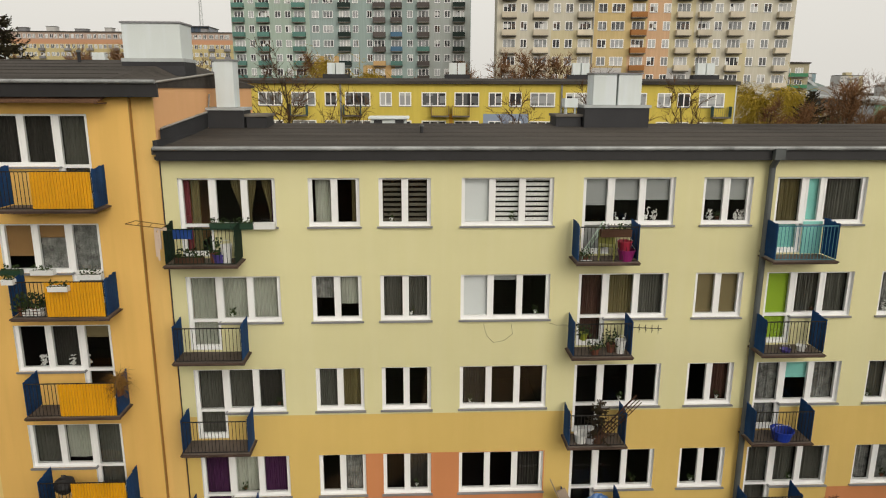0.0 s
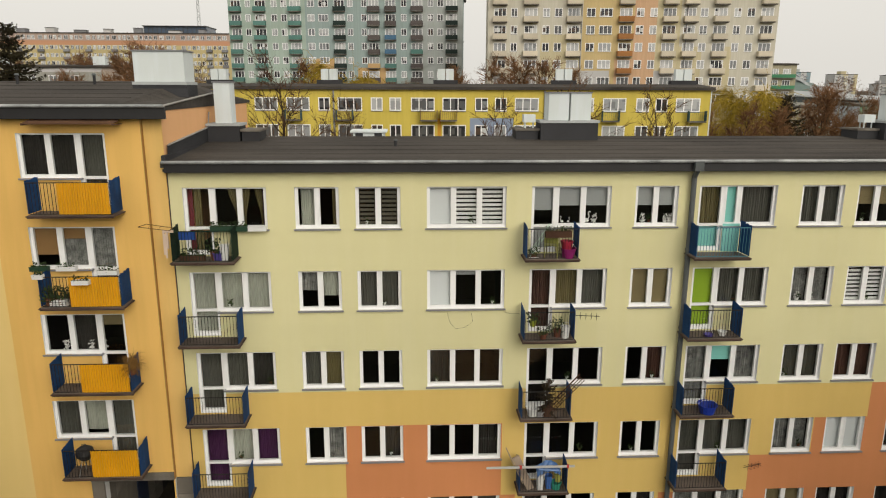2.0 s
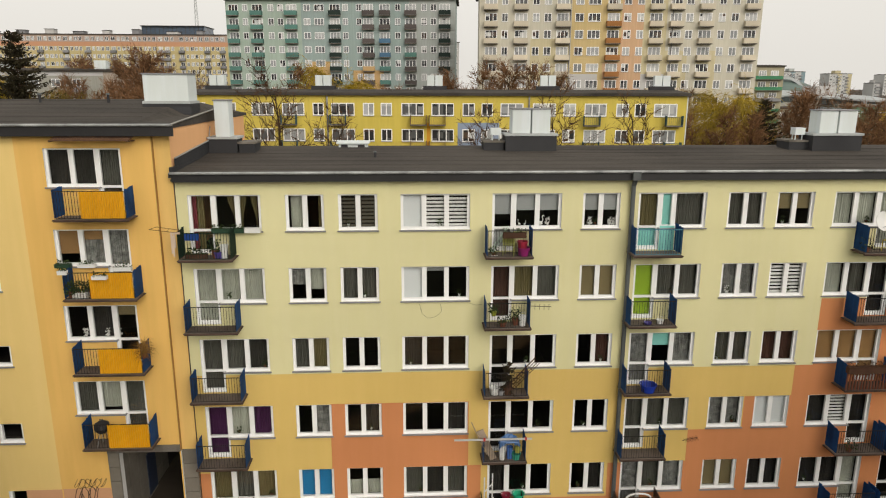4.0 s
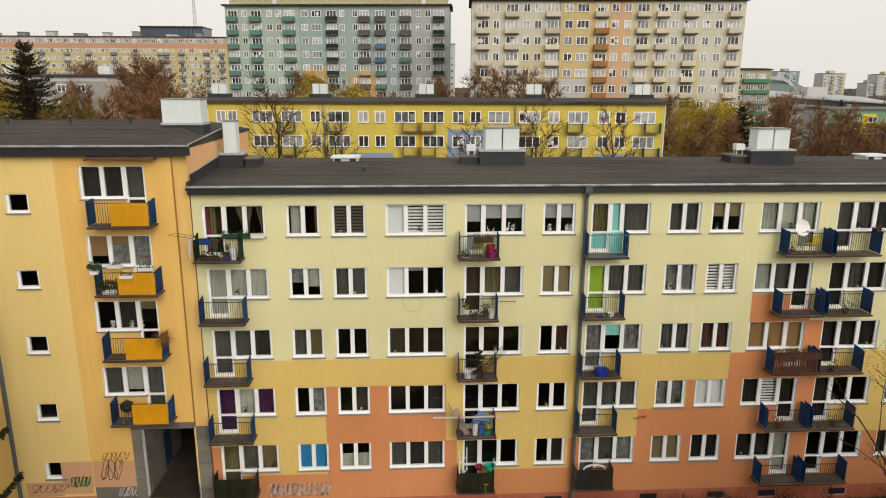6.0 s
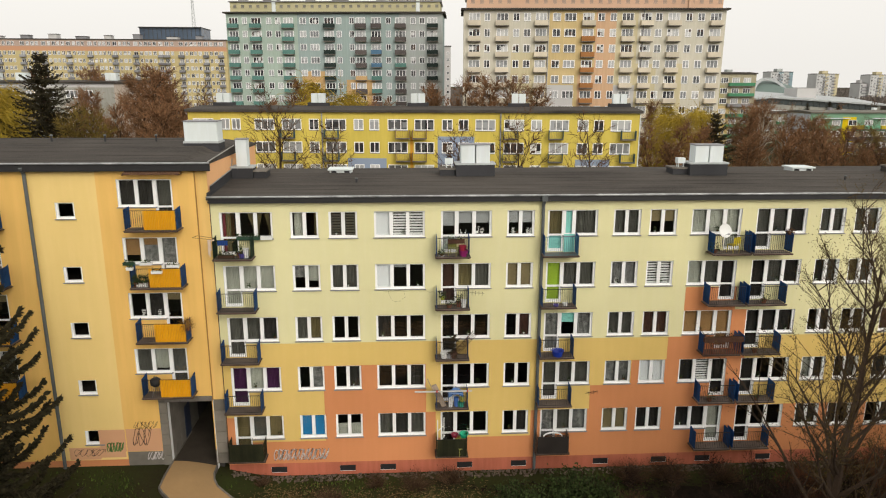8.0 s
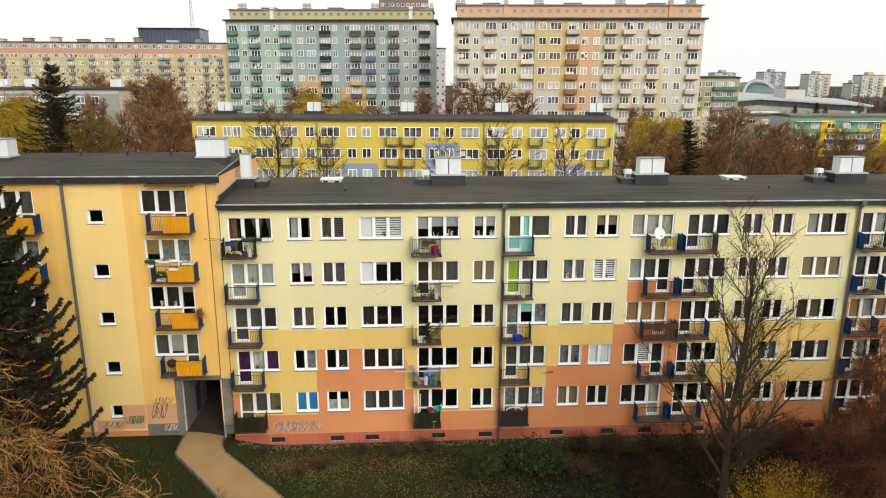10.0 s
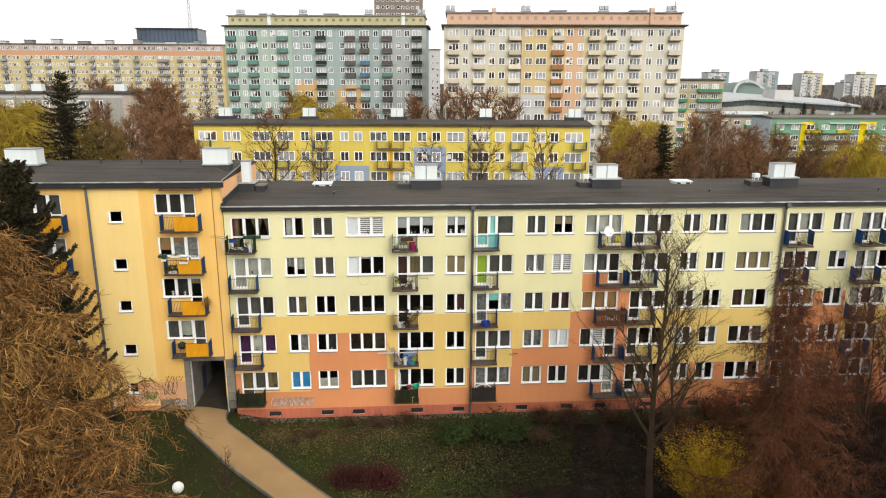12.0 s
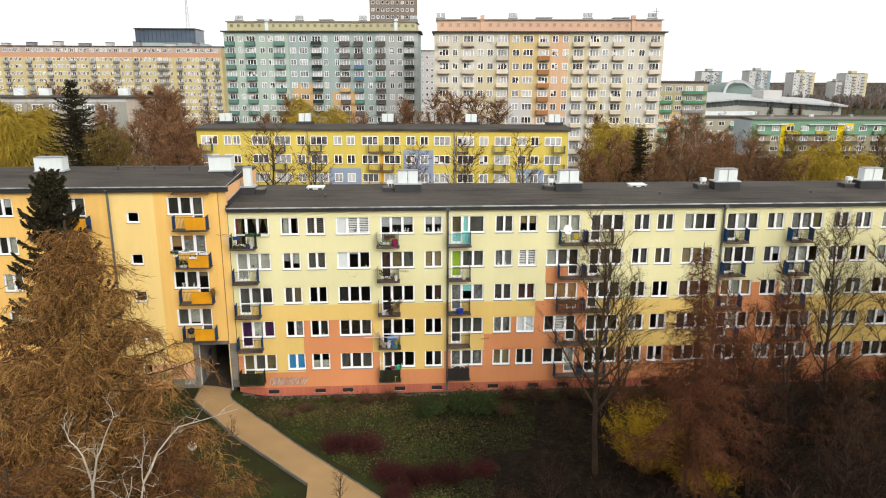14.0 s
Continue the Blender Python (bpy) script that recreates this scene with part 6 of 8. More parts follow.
for q, line in enumerate(STEMS):
    r0 = (0.075, 0.026, 0.028, 0.07, 0.03, 0.015, 0.016)[q]
    for k, (a, b) in enumerate(zip(line, line[1:])):
        ra, rb = r0 * (1 - 0.27 * k), r0 * (1 - 0.27 * (k + 1))
        mid = Vector(a).lerp(Vector(b), 0.5) + Vector((br_.uniform(-0.04, 0.04), br_.uniform(-0.04, 0.04), 0))
        bt_.bar(a, mid, ra, (ra + rb) / 2, n=8, cap=False).bar(mid, b, (ra + rb) / 2, rb, n=8, cap=False)
        if k or q not in (0, 3):
            for w in range(3):
                p = Vector(a).lerp(Vector(b), br_.random())
                e, ed = twig(bt_, p, (br_.uniform(-1, 1), br_.uniform(-1, 1), br_.uniform(0.0, 1)), br_.uniform(0.3, 0.7), 0.009, br_, 0.02, 4, 0.3)
                for z in range(3):
                    twig(bc_, p.lerp(e, br_.uniform(0.4, 1)), (br_.uniform(-1, 1), br_.uniform(-1, 1), br_.uniform(-0.4, 0.8)), br_.uniform(0.2, 0.4), 0.004, br_, 0.05, 3, 0.3)
part("trunk", bt_, BIRCH, birch)
part("crown", bc_, BIRCH, birch)
plant(bare_tree(79, 16.6, 6.2, 26, 11, 9, 0.008, 0.0, 0.3, 0.45, 0.3, stems=1, wood=BARK, shoots_mat=BUDS, girth=0.014, lean=0.03, buds=3), 25.6, -12.5, "leafless tree with upswept dark branches before the facade")
plant(bare_tree(76, 12.5, 3.6, 22, 9, 8, 0.008, 0.0, 0.22, 0.4, 0.6, wood=BARK, shoots_mat=BUDS, girth=0.01, lean=0.04, buds=3), 28.6, -8.0, "slender leafless tree before the facade")
plant(larch_tree(77, 16.9, 0.52, 0.9, 105, 0.055, 3, 0.0095, 3.9, shoots_mat=TWIGR, first=0.2, thin=0.7, girth=0.006, stem=0.008), 29.2, -17.6, "leafless larch with rust-brown hanging twigs before the facade")
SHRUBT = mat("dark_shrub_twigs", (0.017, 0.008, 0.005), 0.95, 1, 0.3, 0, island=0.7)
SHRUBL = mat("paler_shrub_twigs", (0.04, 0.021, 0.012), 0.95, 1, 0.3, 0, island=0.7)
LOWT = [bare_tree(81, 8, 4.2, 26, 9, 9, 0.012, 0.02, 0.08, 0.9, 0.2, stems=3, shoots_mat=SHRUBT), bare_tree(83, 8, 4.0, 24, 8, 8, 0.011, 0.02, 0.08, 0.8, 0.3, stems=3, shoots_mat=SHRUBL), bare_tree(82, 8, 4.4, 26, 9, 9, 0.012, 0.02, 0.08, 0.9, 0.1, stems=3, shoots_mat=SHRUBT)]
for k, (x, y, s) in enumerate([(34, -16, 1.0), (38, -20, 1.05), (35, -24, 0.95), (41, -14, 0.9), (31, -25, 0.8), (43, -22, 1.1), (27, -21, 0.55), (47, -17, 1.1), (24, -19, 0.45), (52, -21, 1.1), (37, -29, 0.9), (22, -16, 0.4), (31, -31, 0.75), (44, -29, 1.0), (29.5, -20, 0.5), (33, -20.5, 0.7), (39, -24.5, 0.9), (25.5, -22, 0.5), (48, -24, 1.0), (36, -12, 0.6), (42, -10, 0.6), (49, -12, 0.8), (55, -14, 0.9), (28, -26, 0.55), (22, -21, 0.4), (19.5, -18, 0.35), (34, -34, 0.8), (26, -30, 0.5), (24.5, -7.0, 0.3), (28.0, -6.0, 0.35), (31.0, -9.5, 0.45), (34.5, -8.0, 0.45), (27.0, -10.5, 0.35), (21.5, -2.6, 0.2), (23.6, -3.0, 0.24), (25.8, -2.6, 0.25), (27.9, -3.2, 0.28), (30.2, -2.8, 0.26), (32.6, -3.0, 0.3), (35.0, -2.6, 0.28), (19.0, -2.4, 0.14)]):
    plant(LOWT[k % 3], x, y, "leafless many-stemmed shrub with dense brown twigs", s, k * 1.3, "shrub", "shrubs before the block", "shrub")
MIDT = [bare_tree(85, 15, 5.4, 30, 10, 11, 0.01, 0.0, 0.2, 0.5, 0.4, shoots_mat=BUDS, girth=0.011, lean=0.05, buds=3), bare_tree(86, 15, 5.2, 28, 10, 13, 0.012, 0.0, 0.2, 0.9, 0.35, stems=2, shoots_mat=TWIGR, girth=0.012)]
for k, (x, y, s) in enumerate([(45.5, -5.5, 1.02), (50.5, -6, 1.05), (56, -7, 1.0), (41, -8, 0.8), (61, -8, 1.1), (37, -7.5, 0.75), (53, -9, 0.9)]):
    plant(MIDT[k % 2], x, y, "leafless tree with fine upswept branches before the facade", s, k * 1.1, group="trees before the block")


RUSTY = [larch_tree(87, 12.5, 0.8, 0.8, 70, 0.06, 3, 0.012, 4.5, shoots_mat=TWIGR, thin=0.5, girth=0.006, stem=0.008), larch_tree(88, 10.0, 1.0, 0.75, 60, 0.06, 3, 0.012, 4.2, shoots_mat=RUSTS, thin=0.4, girth=0.006, stem=0.009)]
for k, (x, y, s) in enumerate([(34.5, -12.5, 0.8), (43.5, -10.5, 0.62), (54.0, -11.0, 0.75)]):
    plant(RUSTY[k % 2], x, y, "leafless larch with dense rust-brown twigs before the facade", s, k * 1.9, group="rusty larches before the block")
HEDGE = bare_tree(89, 6, 3.4, 30, 10, 10, 0.011, 0.02, 0.06, 0.7, 0.3, stems=4, shoots_mat=TWIGR)
for k, (x, y, s) in enumerate([(33.5, -4.0, 0.5), (37.0, -3.6, 0.6), (40.5, -4.2, 0.65), (44.0, -3.6, 0.6), (47.5, -4.0, 0.7), (51.0, -3.8, 0.65), (54.5, -4.2, 0.75), (58.0, -3.8, 0.7), (62.0, -4.2, 0.75), (29.5, -4.5, 0.4)]):
    plant(HEDGE, x, y, "leafless shrub with dense rust-brown twigs by the wall", s, k * 2.1, "shrub", "rusty shrubs by the wall", "shrub")

# leaf litter sheet and scraps, coloured near black for the shade under the shrubs
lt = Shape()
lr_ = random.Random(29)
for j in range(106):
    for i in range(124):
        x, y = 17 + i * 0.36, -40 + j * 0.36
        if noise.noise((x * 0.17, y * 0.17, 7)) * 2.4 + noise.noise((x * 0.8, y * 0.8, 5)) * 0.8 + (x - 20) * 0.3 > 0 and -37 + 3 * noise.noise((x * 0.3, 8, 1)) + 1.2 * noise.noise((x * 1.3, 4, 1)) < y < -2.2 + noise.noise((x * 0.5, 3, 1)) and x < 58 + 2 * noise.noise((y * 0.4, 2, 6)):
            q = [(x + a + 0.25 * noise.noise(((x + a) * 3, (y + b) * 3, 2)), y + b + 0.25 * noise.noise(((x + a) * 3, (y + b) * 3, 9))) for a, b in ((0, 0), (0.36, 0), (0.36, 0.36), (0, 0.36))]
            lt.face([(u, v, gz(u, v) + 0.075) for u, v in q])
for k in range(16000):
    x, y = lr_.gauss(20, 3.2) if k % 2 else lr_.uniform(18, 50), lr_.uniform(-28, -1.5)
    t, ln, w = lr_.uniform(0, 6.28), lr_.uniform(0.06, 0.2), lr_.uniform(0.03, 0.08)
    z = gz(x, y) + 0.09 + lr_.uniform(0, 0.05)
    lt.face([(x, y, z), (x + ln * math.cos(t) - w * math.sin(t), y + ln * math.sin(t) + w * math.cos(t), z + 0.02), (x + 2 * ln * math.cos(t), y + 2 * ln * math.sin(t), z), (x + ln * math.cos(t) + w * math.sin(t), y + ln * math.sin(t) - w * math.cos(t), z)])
tagged(part("leaf_litter", lt, mat("shaded_leaf_litter", (0.015, 0.0095, 0.0055), 0.95, 3, 0.4, 0.6, fine=12, island=0.5)), "leaf litter under the shrubs, with the undergrowth's shade put into its colour", "leaf litter", kind="structure")
dl = Shape()
dr_ = random.Random(23)
for k in range(9000):
    cx, cy, sx, sy = dr_.choice(((6.5, -3.2, 1.6, 0.9), (10.5, -2.6, 2.0, 0.8), (11, -9.5, 2.2, 1.6), (3.5, -2.6, 1.0, 0.8), (16, -6, 2.5, 1.4), (-4, -9, 1.8, 1.6), (14, -15, 3, 1.2), (9, -5.5, 3.5, 2)))
    x, y = dr_.gauss(cx, sx), dr_.gauss(cy, sy)
    if y > -0.8 or (-0.9 + 0.97 * (-y - 0.35) - 4.4 < x < -0.9 + 0.97 * (-y - 0.35) + 0.2):
        continue
    t, ln, z = dr_.uniform(0, 6.28), dr_.uniform(0.05, 0.16), gz(x, y) + 0.06 + dr_.uniform(0, 0.06)
    w = dr_.uniform(0.015, 0.035)
    dl.face([(x - w * math.sin(t), y + w * math.cos(t), z), (x + ln * math.cos(t), y + ln * math.sin(t), z + dr_.uniform(-0.02, 0.05)), (x + w * math.sin(t), y - w * math.cos(t), z)])
tagged(part("dry_grass", dl, mat("dry_straw_grass", (0.16, 0.105, 0.045), 0.95, 1, 0.3, 0, island=0.6)), "dry straw-coloured grass and dead leaves on the lawn", "grass", kind="stuff")


def bush(seed, r, h, m, wood, leaves=900, size=0.08, twigs=260):
    """Shoots fanning out from the foot, with small leaves or blooms on them."""
    rn = random.Random(seed)
    wd, cr = Shape(), Shape()
    for k in range(twigs):
        t, q = rn.uniform(0, 6.28), rn.random() ** 0.6
        d = Vector((math.cos(t) * q * r / h * 1.25, math.sin(t) * q * r / h * 1.25, 1))
        p0 = Vector((math.cos(t) * q * r * 0.3, math.sin(t) * q * r * 0.3, -0.05))
        e, _ = twig(wd, p0, d, h * rn.uniform(0.6, 1.05), 0.012, rn, 0.06, 3, 0.16)
        for w in range(leaves // twigs):
            c = p0.lerp(e, rn.uniform(0.35, 1.0)) + Vector((rn.gauss(0, 0.1), rn.gauss(0, 0.1), rn.gauss(0, 0.1)))
            a = Vector((rn.uniform(-1, 1), rn.uniform(-1, 1), rn.uniform(-1, 1))).normalized() * size
            b = a.orthogonal().normalized() * size * 0.6
            cr.face([c - a, c + b, c + a, c - b])
    return wd.mesh("stems", wood), cr.mesh("foliage", m)


def plant_bush(meshes, x, y, label, size=1.0, turn=0.0, group="bushes on the lawn", category="bush"):
    t = thing("bush", label, category, group, at=Matrix.Translation((x, y, gz(x, y) + 0.02)) @ Matrix.Rotation(turn, 4, "Z") @ Matrix.Scale(size, 4))
    part("framework", meshes[0], None, t)
    part("foliage", meshes[1], None, t)


plant_bush(bush(91, 2.2, 4.7, FORSY, TWIGO, 21000, 0.042, 620), 29.1, -12.3, "large forsythia bush in yellow bloom")
plant_bush(bush(97, 2.0, 2.6, FORSY, TWIGO, 7500, 0.045, 320), 31.6, -14.8, "smaller forsythia bush in yellow bloom")
RB = bush(92, 1.7, 1.3, REDTWIG, REDTWIG, 1600, 0.06, 420)
for k, (x, y, s) in enumerate([(8.6, -8.3, 0.9), (10.6, -8.5, 1.0), (12.3, -12.0, 0.9), (14.0, -12.8, 1.0), (16.0, -12.4, 1.0), (18.2, -12.0, 0.8), (12.9, -14.2, 0.7)]):
    plant_bush(RB, x, y, "low dense dark red leafless bush on the lawn", s, k * 1.1)
GBU = bush(93, 1.3, 1.6, GREENL, BARK, 3000, 0.07, 220)
for k, (x, y, s) in enumerate([(15.3, -3.8, 0.95), (18.3, -3.4, 1.15), (19.4, -3.6, 0.9)]):
    plant_bush(GBU, x, y, "rounded dark green evergreen bush by the wall", s, k * 1.3)
DRYT = mat("dull_dry_twigs", (0.085, 0.05, 0.027), 0.95, 2, 0.3, 0, island=0.5)
DRY = bush(94, 1.0, 0.9, DRYT, DRYT, 420, 0.035, 260)
for k, (x, y, s) in enumerate([(5.8, -2.6, 1.0), (8.2, -1.2, 0.8), (10.3, -1.5, 1.1), (12.2, -1.0, 1.0), (2.2, -0.9, 0.6), (22.0, -1.3, 1.3), (24.0, -1.2, 1.4), (27.0, -1.5, 1.3), (21.0, -4.0, 1.2), (31.5, -2.0, 1.4), (4.6, -3.4, 0.6), (35.0, -2.0, 1.3), (38.5, -1.6, 1.2)]):
    plant_bush(DRY, x, y, "dry straw-coloured leafless shrub near the wall", s, k * 0.9)
for x, y, s in ((2.4, -11.3, 1.0), (9.4, -15.2, 0.75)):
    plant(bare_tree(96, 4.6, 1.3, 14, 4, 3, 0.006, 0, 0.25, 0.35, 0.6), x, y, "young leafless sapling beside the path", s, x, group="saplings by the path", name="sapling")

# ---- path, lamp, lawn edges ----
path_line_r = [(-0.45, 3.0), (-0.3, -0.9), (-0.06, -1.7), (1.39, -2.85), (3.26, -4.8), (5.37, -7.4), (11.73, -14.46)]
path_line_l = [(-2.6, 3.0), (-2.62, -0.9), (-2.6, -2.5), (-0.35, -4.6), (1.86, -7.07), (7.2, -12.8)]
ps = Shape()


def along(line, n):
    out, tot = [], [0]
    for a, b in zip(line, line[1:]):
        tot.append(tot[-1] + math.dist(a, b))
    for k in range(n + 1):
        d = tot[-1] * k / n
        i = max(j for j in range(len(tot) - 1) if tot[j] <= d + 1e-9)
        f = (d - tot[i]) / (tot[i + 1] - tot[i])
        out.append(tuple(line[i][c] + (line[i + 1][c] - line[i][c]) * f for c in (0, 1)))
    return out


sec_r = along(path_line_r, 40)
sec_l = along(path_line_l, 40)
for (a, b), (c, d) in zip(zip(sec_l, sec_r), zip(sec_l[1:], sec_r[1:])):
    for k in range(6):
        q = [tuple(Vector(m).lerp(Vector(o), w / 6)) for m, o, w in ((a, b, k), (c, d, k), (c, d, k + 1), (a, b, k + 1))]
        ps.face([(*p, gz(*p) + 0.15) for p in q])
ps.face([(7.2, -12.8, 0.15), (7.4, -16.0, 0.15), (13.0, -16.1, 0.15), (11.73, -14.46, 0.15)])
ps.face([(7.4, -16.0, 0.15), (7.9, -24, 0.15), (18.6, -23.5, 0.15), (13.0, -16.1, 0.15)])
ps.face([(-2.6, 3.0, gz(-2.6, 3) + 0.15), (-0.45, 3.0, gz(-0.45, 3) + 0.15), (-0.45, 14, gz(-0.45, 14) + 0.1), (-2.6, 14, gz(-2.6, 14) + 0.1)])
tagged(part("pavement", ps, PAVE), "ochre concrete-paved footpath leading into the gateway", "path", kind="structure")
# floor strip over the paving, dark because the gateway's shade is painted into it
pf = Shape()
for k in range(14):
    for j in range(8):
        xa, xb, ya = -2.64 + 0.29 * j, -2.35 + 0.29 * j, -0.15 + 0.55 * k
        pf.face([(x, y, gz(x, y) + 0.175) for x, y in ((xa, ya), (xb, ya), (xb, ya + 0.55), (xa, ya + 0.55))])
tagged(part("passage_floor", pf, mat("shaded_passage_concrete", (0.06, 0.048, 0.036), 0.9, 2, 0.3, 0.3)), "floor inside the gateway, darkened in its colour for the passage shade", "floor", kind="structure")
kerbs = tagged(new("kerb"), "thin concrete edging along the footpath", "kerb", kind="structure")
for line in (sec_r, sec_l):
    for a, b in zip(line, line[1:]):
        d = Vector((b[0] - a[0], b[1] - a[1], 0))
        nrm = Vector((-d.y, d.x, 0)).normalized() * 0.04
        s = Shape()
        za, zb = gz(*a), gz(*b)
        q = [Vector((*a, 0)) - nrm, Vector((*b, 0)) - nrm, Vector((*b, 0)) + nrm, Vector((*a, 0)) + nrm]
        zz = (za, zb, zb, za)
        s.face([(p.x, p.y, z + 0.2) for p, z in zip(q, zz)])
        for i in range(4):
            j = (i + 1) % 4
            s.face([(q[i].x, q[i].y, zz[i] - 0.1), (q[j].x, q[j].y, zz[j] - 0.1), (q[j].x, q[j].y, zz[j] + 0.2), (q[i].x, q[i].y, zz[i] + 0.2)])
        part("kerb_stone", s, CONC, kerbs)
lampost = thing("street_lamp", "park lamp with a white globe on a dark post", "lamp", at=pose(1.2, -15.3, gz(1.2, -15.3)))
part("post", Shape().bar((0, 0, -0.2), (0, 0, 4.2), 0.05, 0.04, n=10).bar((0, 0, 0), (0, 0, 0.7), 0.09, 0.08, n=10), FASCIA, lampost)
part("collar", Shape().bar((0, 0, 4.15), (0, 0, 4.3), 0.08, 0.12, n=12), FASCIA, lampost)
gl = Shape()
for j in range(10):
    for i in range(16):
        q = []
        for jj, ii in ((j, i), (j, i + 1), (j + 1, i + 1), (j + 1, i)):
            e, a = -math.pi / 2 + math.pi * jj / 10, 2 * math.pi * ii / 16
            q.append((0.27 * math.cos(e) * math.cos(a), 0.27 * math.cos(e) * math.sin(a), 4.5 + 0.27 * math.sin(e)))
        gl.face(q)
part("globe", gl, mat("white_lamp_globe", (0.82, 0.82, 0.8), 0.3, 2, 0.03, 0), lampost)
# apron of rubble and paving along the foot of the wall
ap, ar_ = Shape(), random.Random(3)
for k in range(1500):
    x, y, w = ar_.uniform(0.5, 60), -ar_.random() ** 1.6 * 0.6 - 0.02, ar_.uniform(0.03, 0.1)
    t, z = ar_.uniform(0, 1.5), gz(x, y) + 0.03
    c = [(x + w * math.cos(t + q * 1.571), y - 0.1 + w * math.sin(t + q * 1.571) * 0.7) for q in range(4)]
    ap.prism(c, z - 0.1, z + ar_.uniform(0.01, 0.07))
tagged(part("wall_apron", ap, mat("earthy_rubble", (0.13, 0.1, 0.075), 0.95, 4, 0.3, 0.5, island=0.5)), "strip of earthy rubble and worn concrete at the foot of the wall", "paving", kind="stuff")
lv = Shape()
gr = random.Random(17)
for k in range(44000):
    x, y = gr.uniform(-9, 48), gr.uniform(-20, -0.7)
    if noise.noise((x * 0.22, y * 0.22, 4)) + gr.uniform(-0.3, 0.3) < -0.05:
        continue
    if -3.6 < x < 12 and abs((x + 0.9) * 0.86 + (y + 1.5) * 0.83) < 0 or (-0.9 + 0.97 * (-y - 0.35) - 4.4 < x < -0.9 + 0.97 * (-y - 0.35) + 0.15):
        continue
    z = gz(x, y)
    t = gr.uniform(0, 6.28)
    h, w = gr.uniform(0.06, 0.2), gr.uniform(0.02, 0.05)
    lv.face([(x - w * math.cos(t), y - w * math.sin(t), z), (x + w * math.cos(t), y + w * math.sin(t), z), (x + gr.uniform(-0.08, 0.08), y + gr.uniform(-0.08, 0.08), z + h)])
tagged(part("grass", lv, mat("grass_blades", (0.055, 0.085, 0.014), 0.95, 1, 0.3, 0, island=0.7)), "tufts of rough spring grass on the lawn", "grass", kind="stuff")

# ---- gateway stonework, plinth fields, writing on the walls ----
def block(x0, x1, y0, y1, z0, z1, parent, m=STONE):
    c = 0.02
    s = Shape().box(x0, x1, y0 + c, y1, z0, z1)
    s.face([(x0 + c, y0, z0 + c), (x1 - c, y0, z0 + c), (x1 - c, y0, z1 - c), (x0 + c, y0, z1 - c)])
    s.face([(x0, y0 + c, z0), (x1, y0 + c, z0), (x1 - c, y0, z0 + c), (x0 + c, y0, z0 + c)])
    s.face([(x1, y0 + c, z0), (x1, y0 + c, z1), (x1 - c, y0, z1 - c), (x1 - c, y0, z0 + c)])
    s.face([(x1, y0 + c, z1), (x0, y0 + c, z1), (x0 + c, y0, z1 - c), (x1 - c, y0, z1 - c)])
    s.face([(x0, y0 + c, z1), (x0, y0 + c, z0), (x0 + c, y0, z0 + c), (x0 + c, y0, z1 - c)])
    part("stone_block", s, m, parent)


for k in range(6):
    z = 0.92 + k * 0.62
    block(-3.05, -2.63, LY - 0.05, LY + 0.02, z, z + 0.605, west)
    block(-0.32, 0.29, -0.1, 0.4, z, z + 0.605, west)
for j in range(6):
    for k in range(4):
        z = 0.92 + k * 0.9
        part("lining_slab", Shape().box(-2.66, -2.635, LY + 0.02 + 0.8 * j, LY + 0.79 + 0.8 * j, z, z + 0.88), STONE, west)
part("side_door", Shape().box(-2.63, -2.6, 2.2, 3.1, 1.0, 3.1), mat("dark_blue_door_paint", (0.02, 0.03, 0.06), 0.6, 2, 0.2, 0.1), west, "dark blue door in the passage wall")
part("gateway_lintel", Shape().box(-3.05, -0.28, LY - 0.06, LY - 0.003, 4.645, 4.92), CONC, west, "grey concrete lintel over the gateway")
PINK = mat("pinkish_patch_paint", (0.66, 0.36, 0.2), 0.9, 1, 0.08, 0.2)
part("painted_field", Shape().box(-4.9, -3.07, LY - 0.006, LY - 0.002, 1.82, 3.12), PINK, west, "faded pink overpainted field")
part("painted_field", Shape().box(-6.3, -4.95, LY - 0.006, LY - 0.002, 1.82, 3.1).box(-6.3, -5.0, LY - 0.006, LY - 0.002, 1.5, 1.82).box(-7.9, -6.3, LY - 0.006, LY - 0.002, 1.4, 2.1), PINK, west, "faded pink overpainted field")
canopy = Shape()
for k in range(5):
    canopy.box(-3.45, -0.82, LY - 0.62 + 0.13 * k, LY - 0.52 + 0.13 * k, 16.58 + 0.03 * k, 16.61 + 0.03 * k)
part("window_canopy", canopy.box(-3.45, -3.4, LY - 0.62, LY, 16.55, 16.58).box(-0.87, -0.82, LY - 0.62, LY, 16.55, 16.58), mat("brown_wood_slats", (0.14, 0.075, 0.045), 0.8, 5, 0.25, 0.2), west)


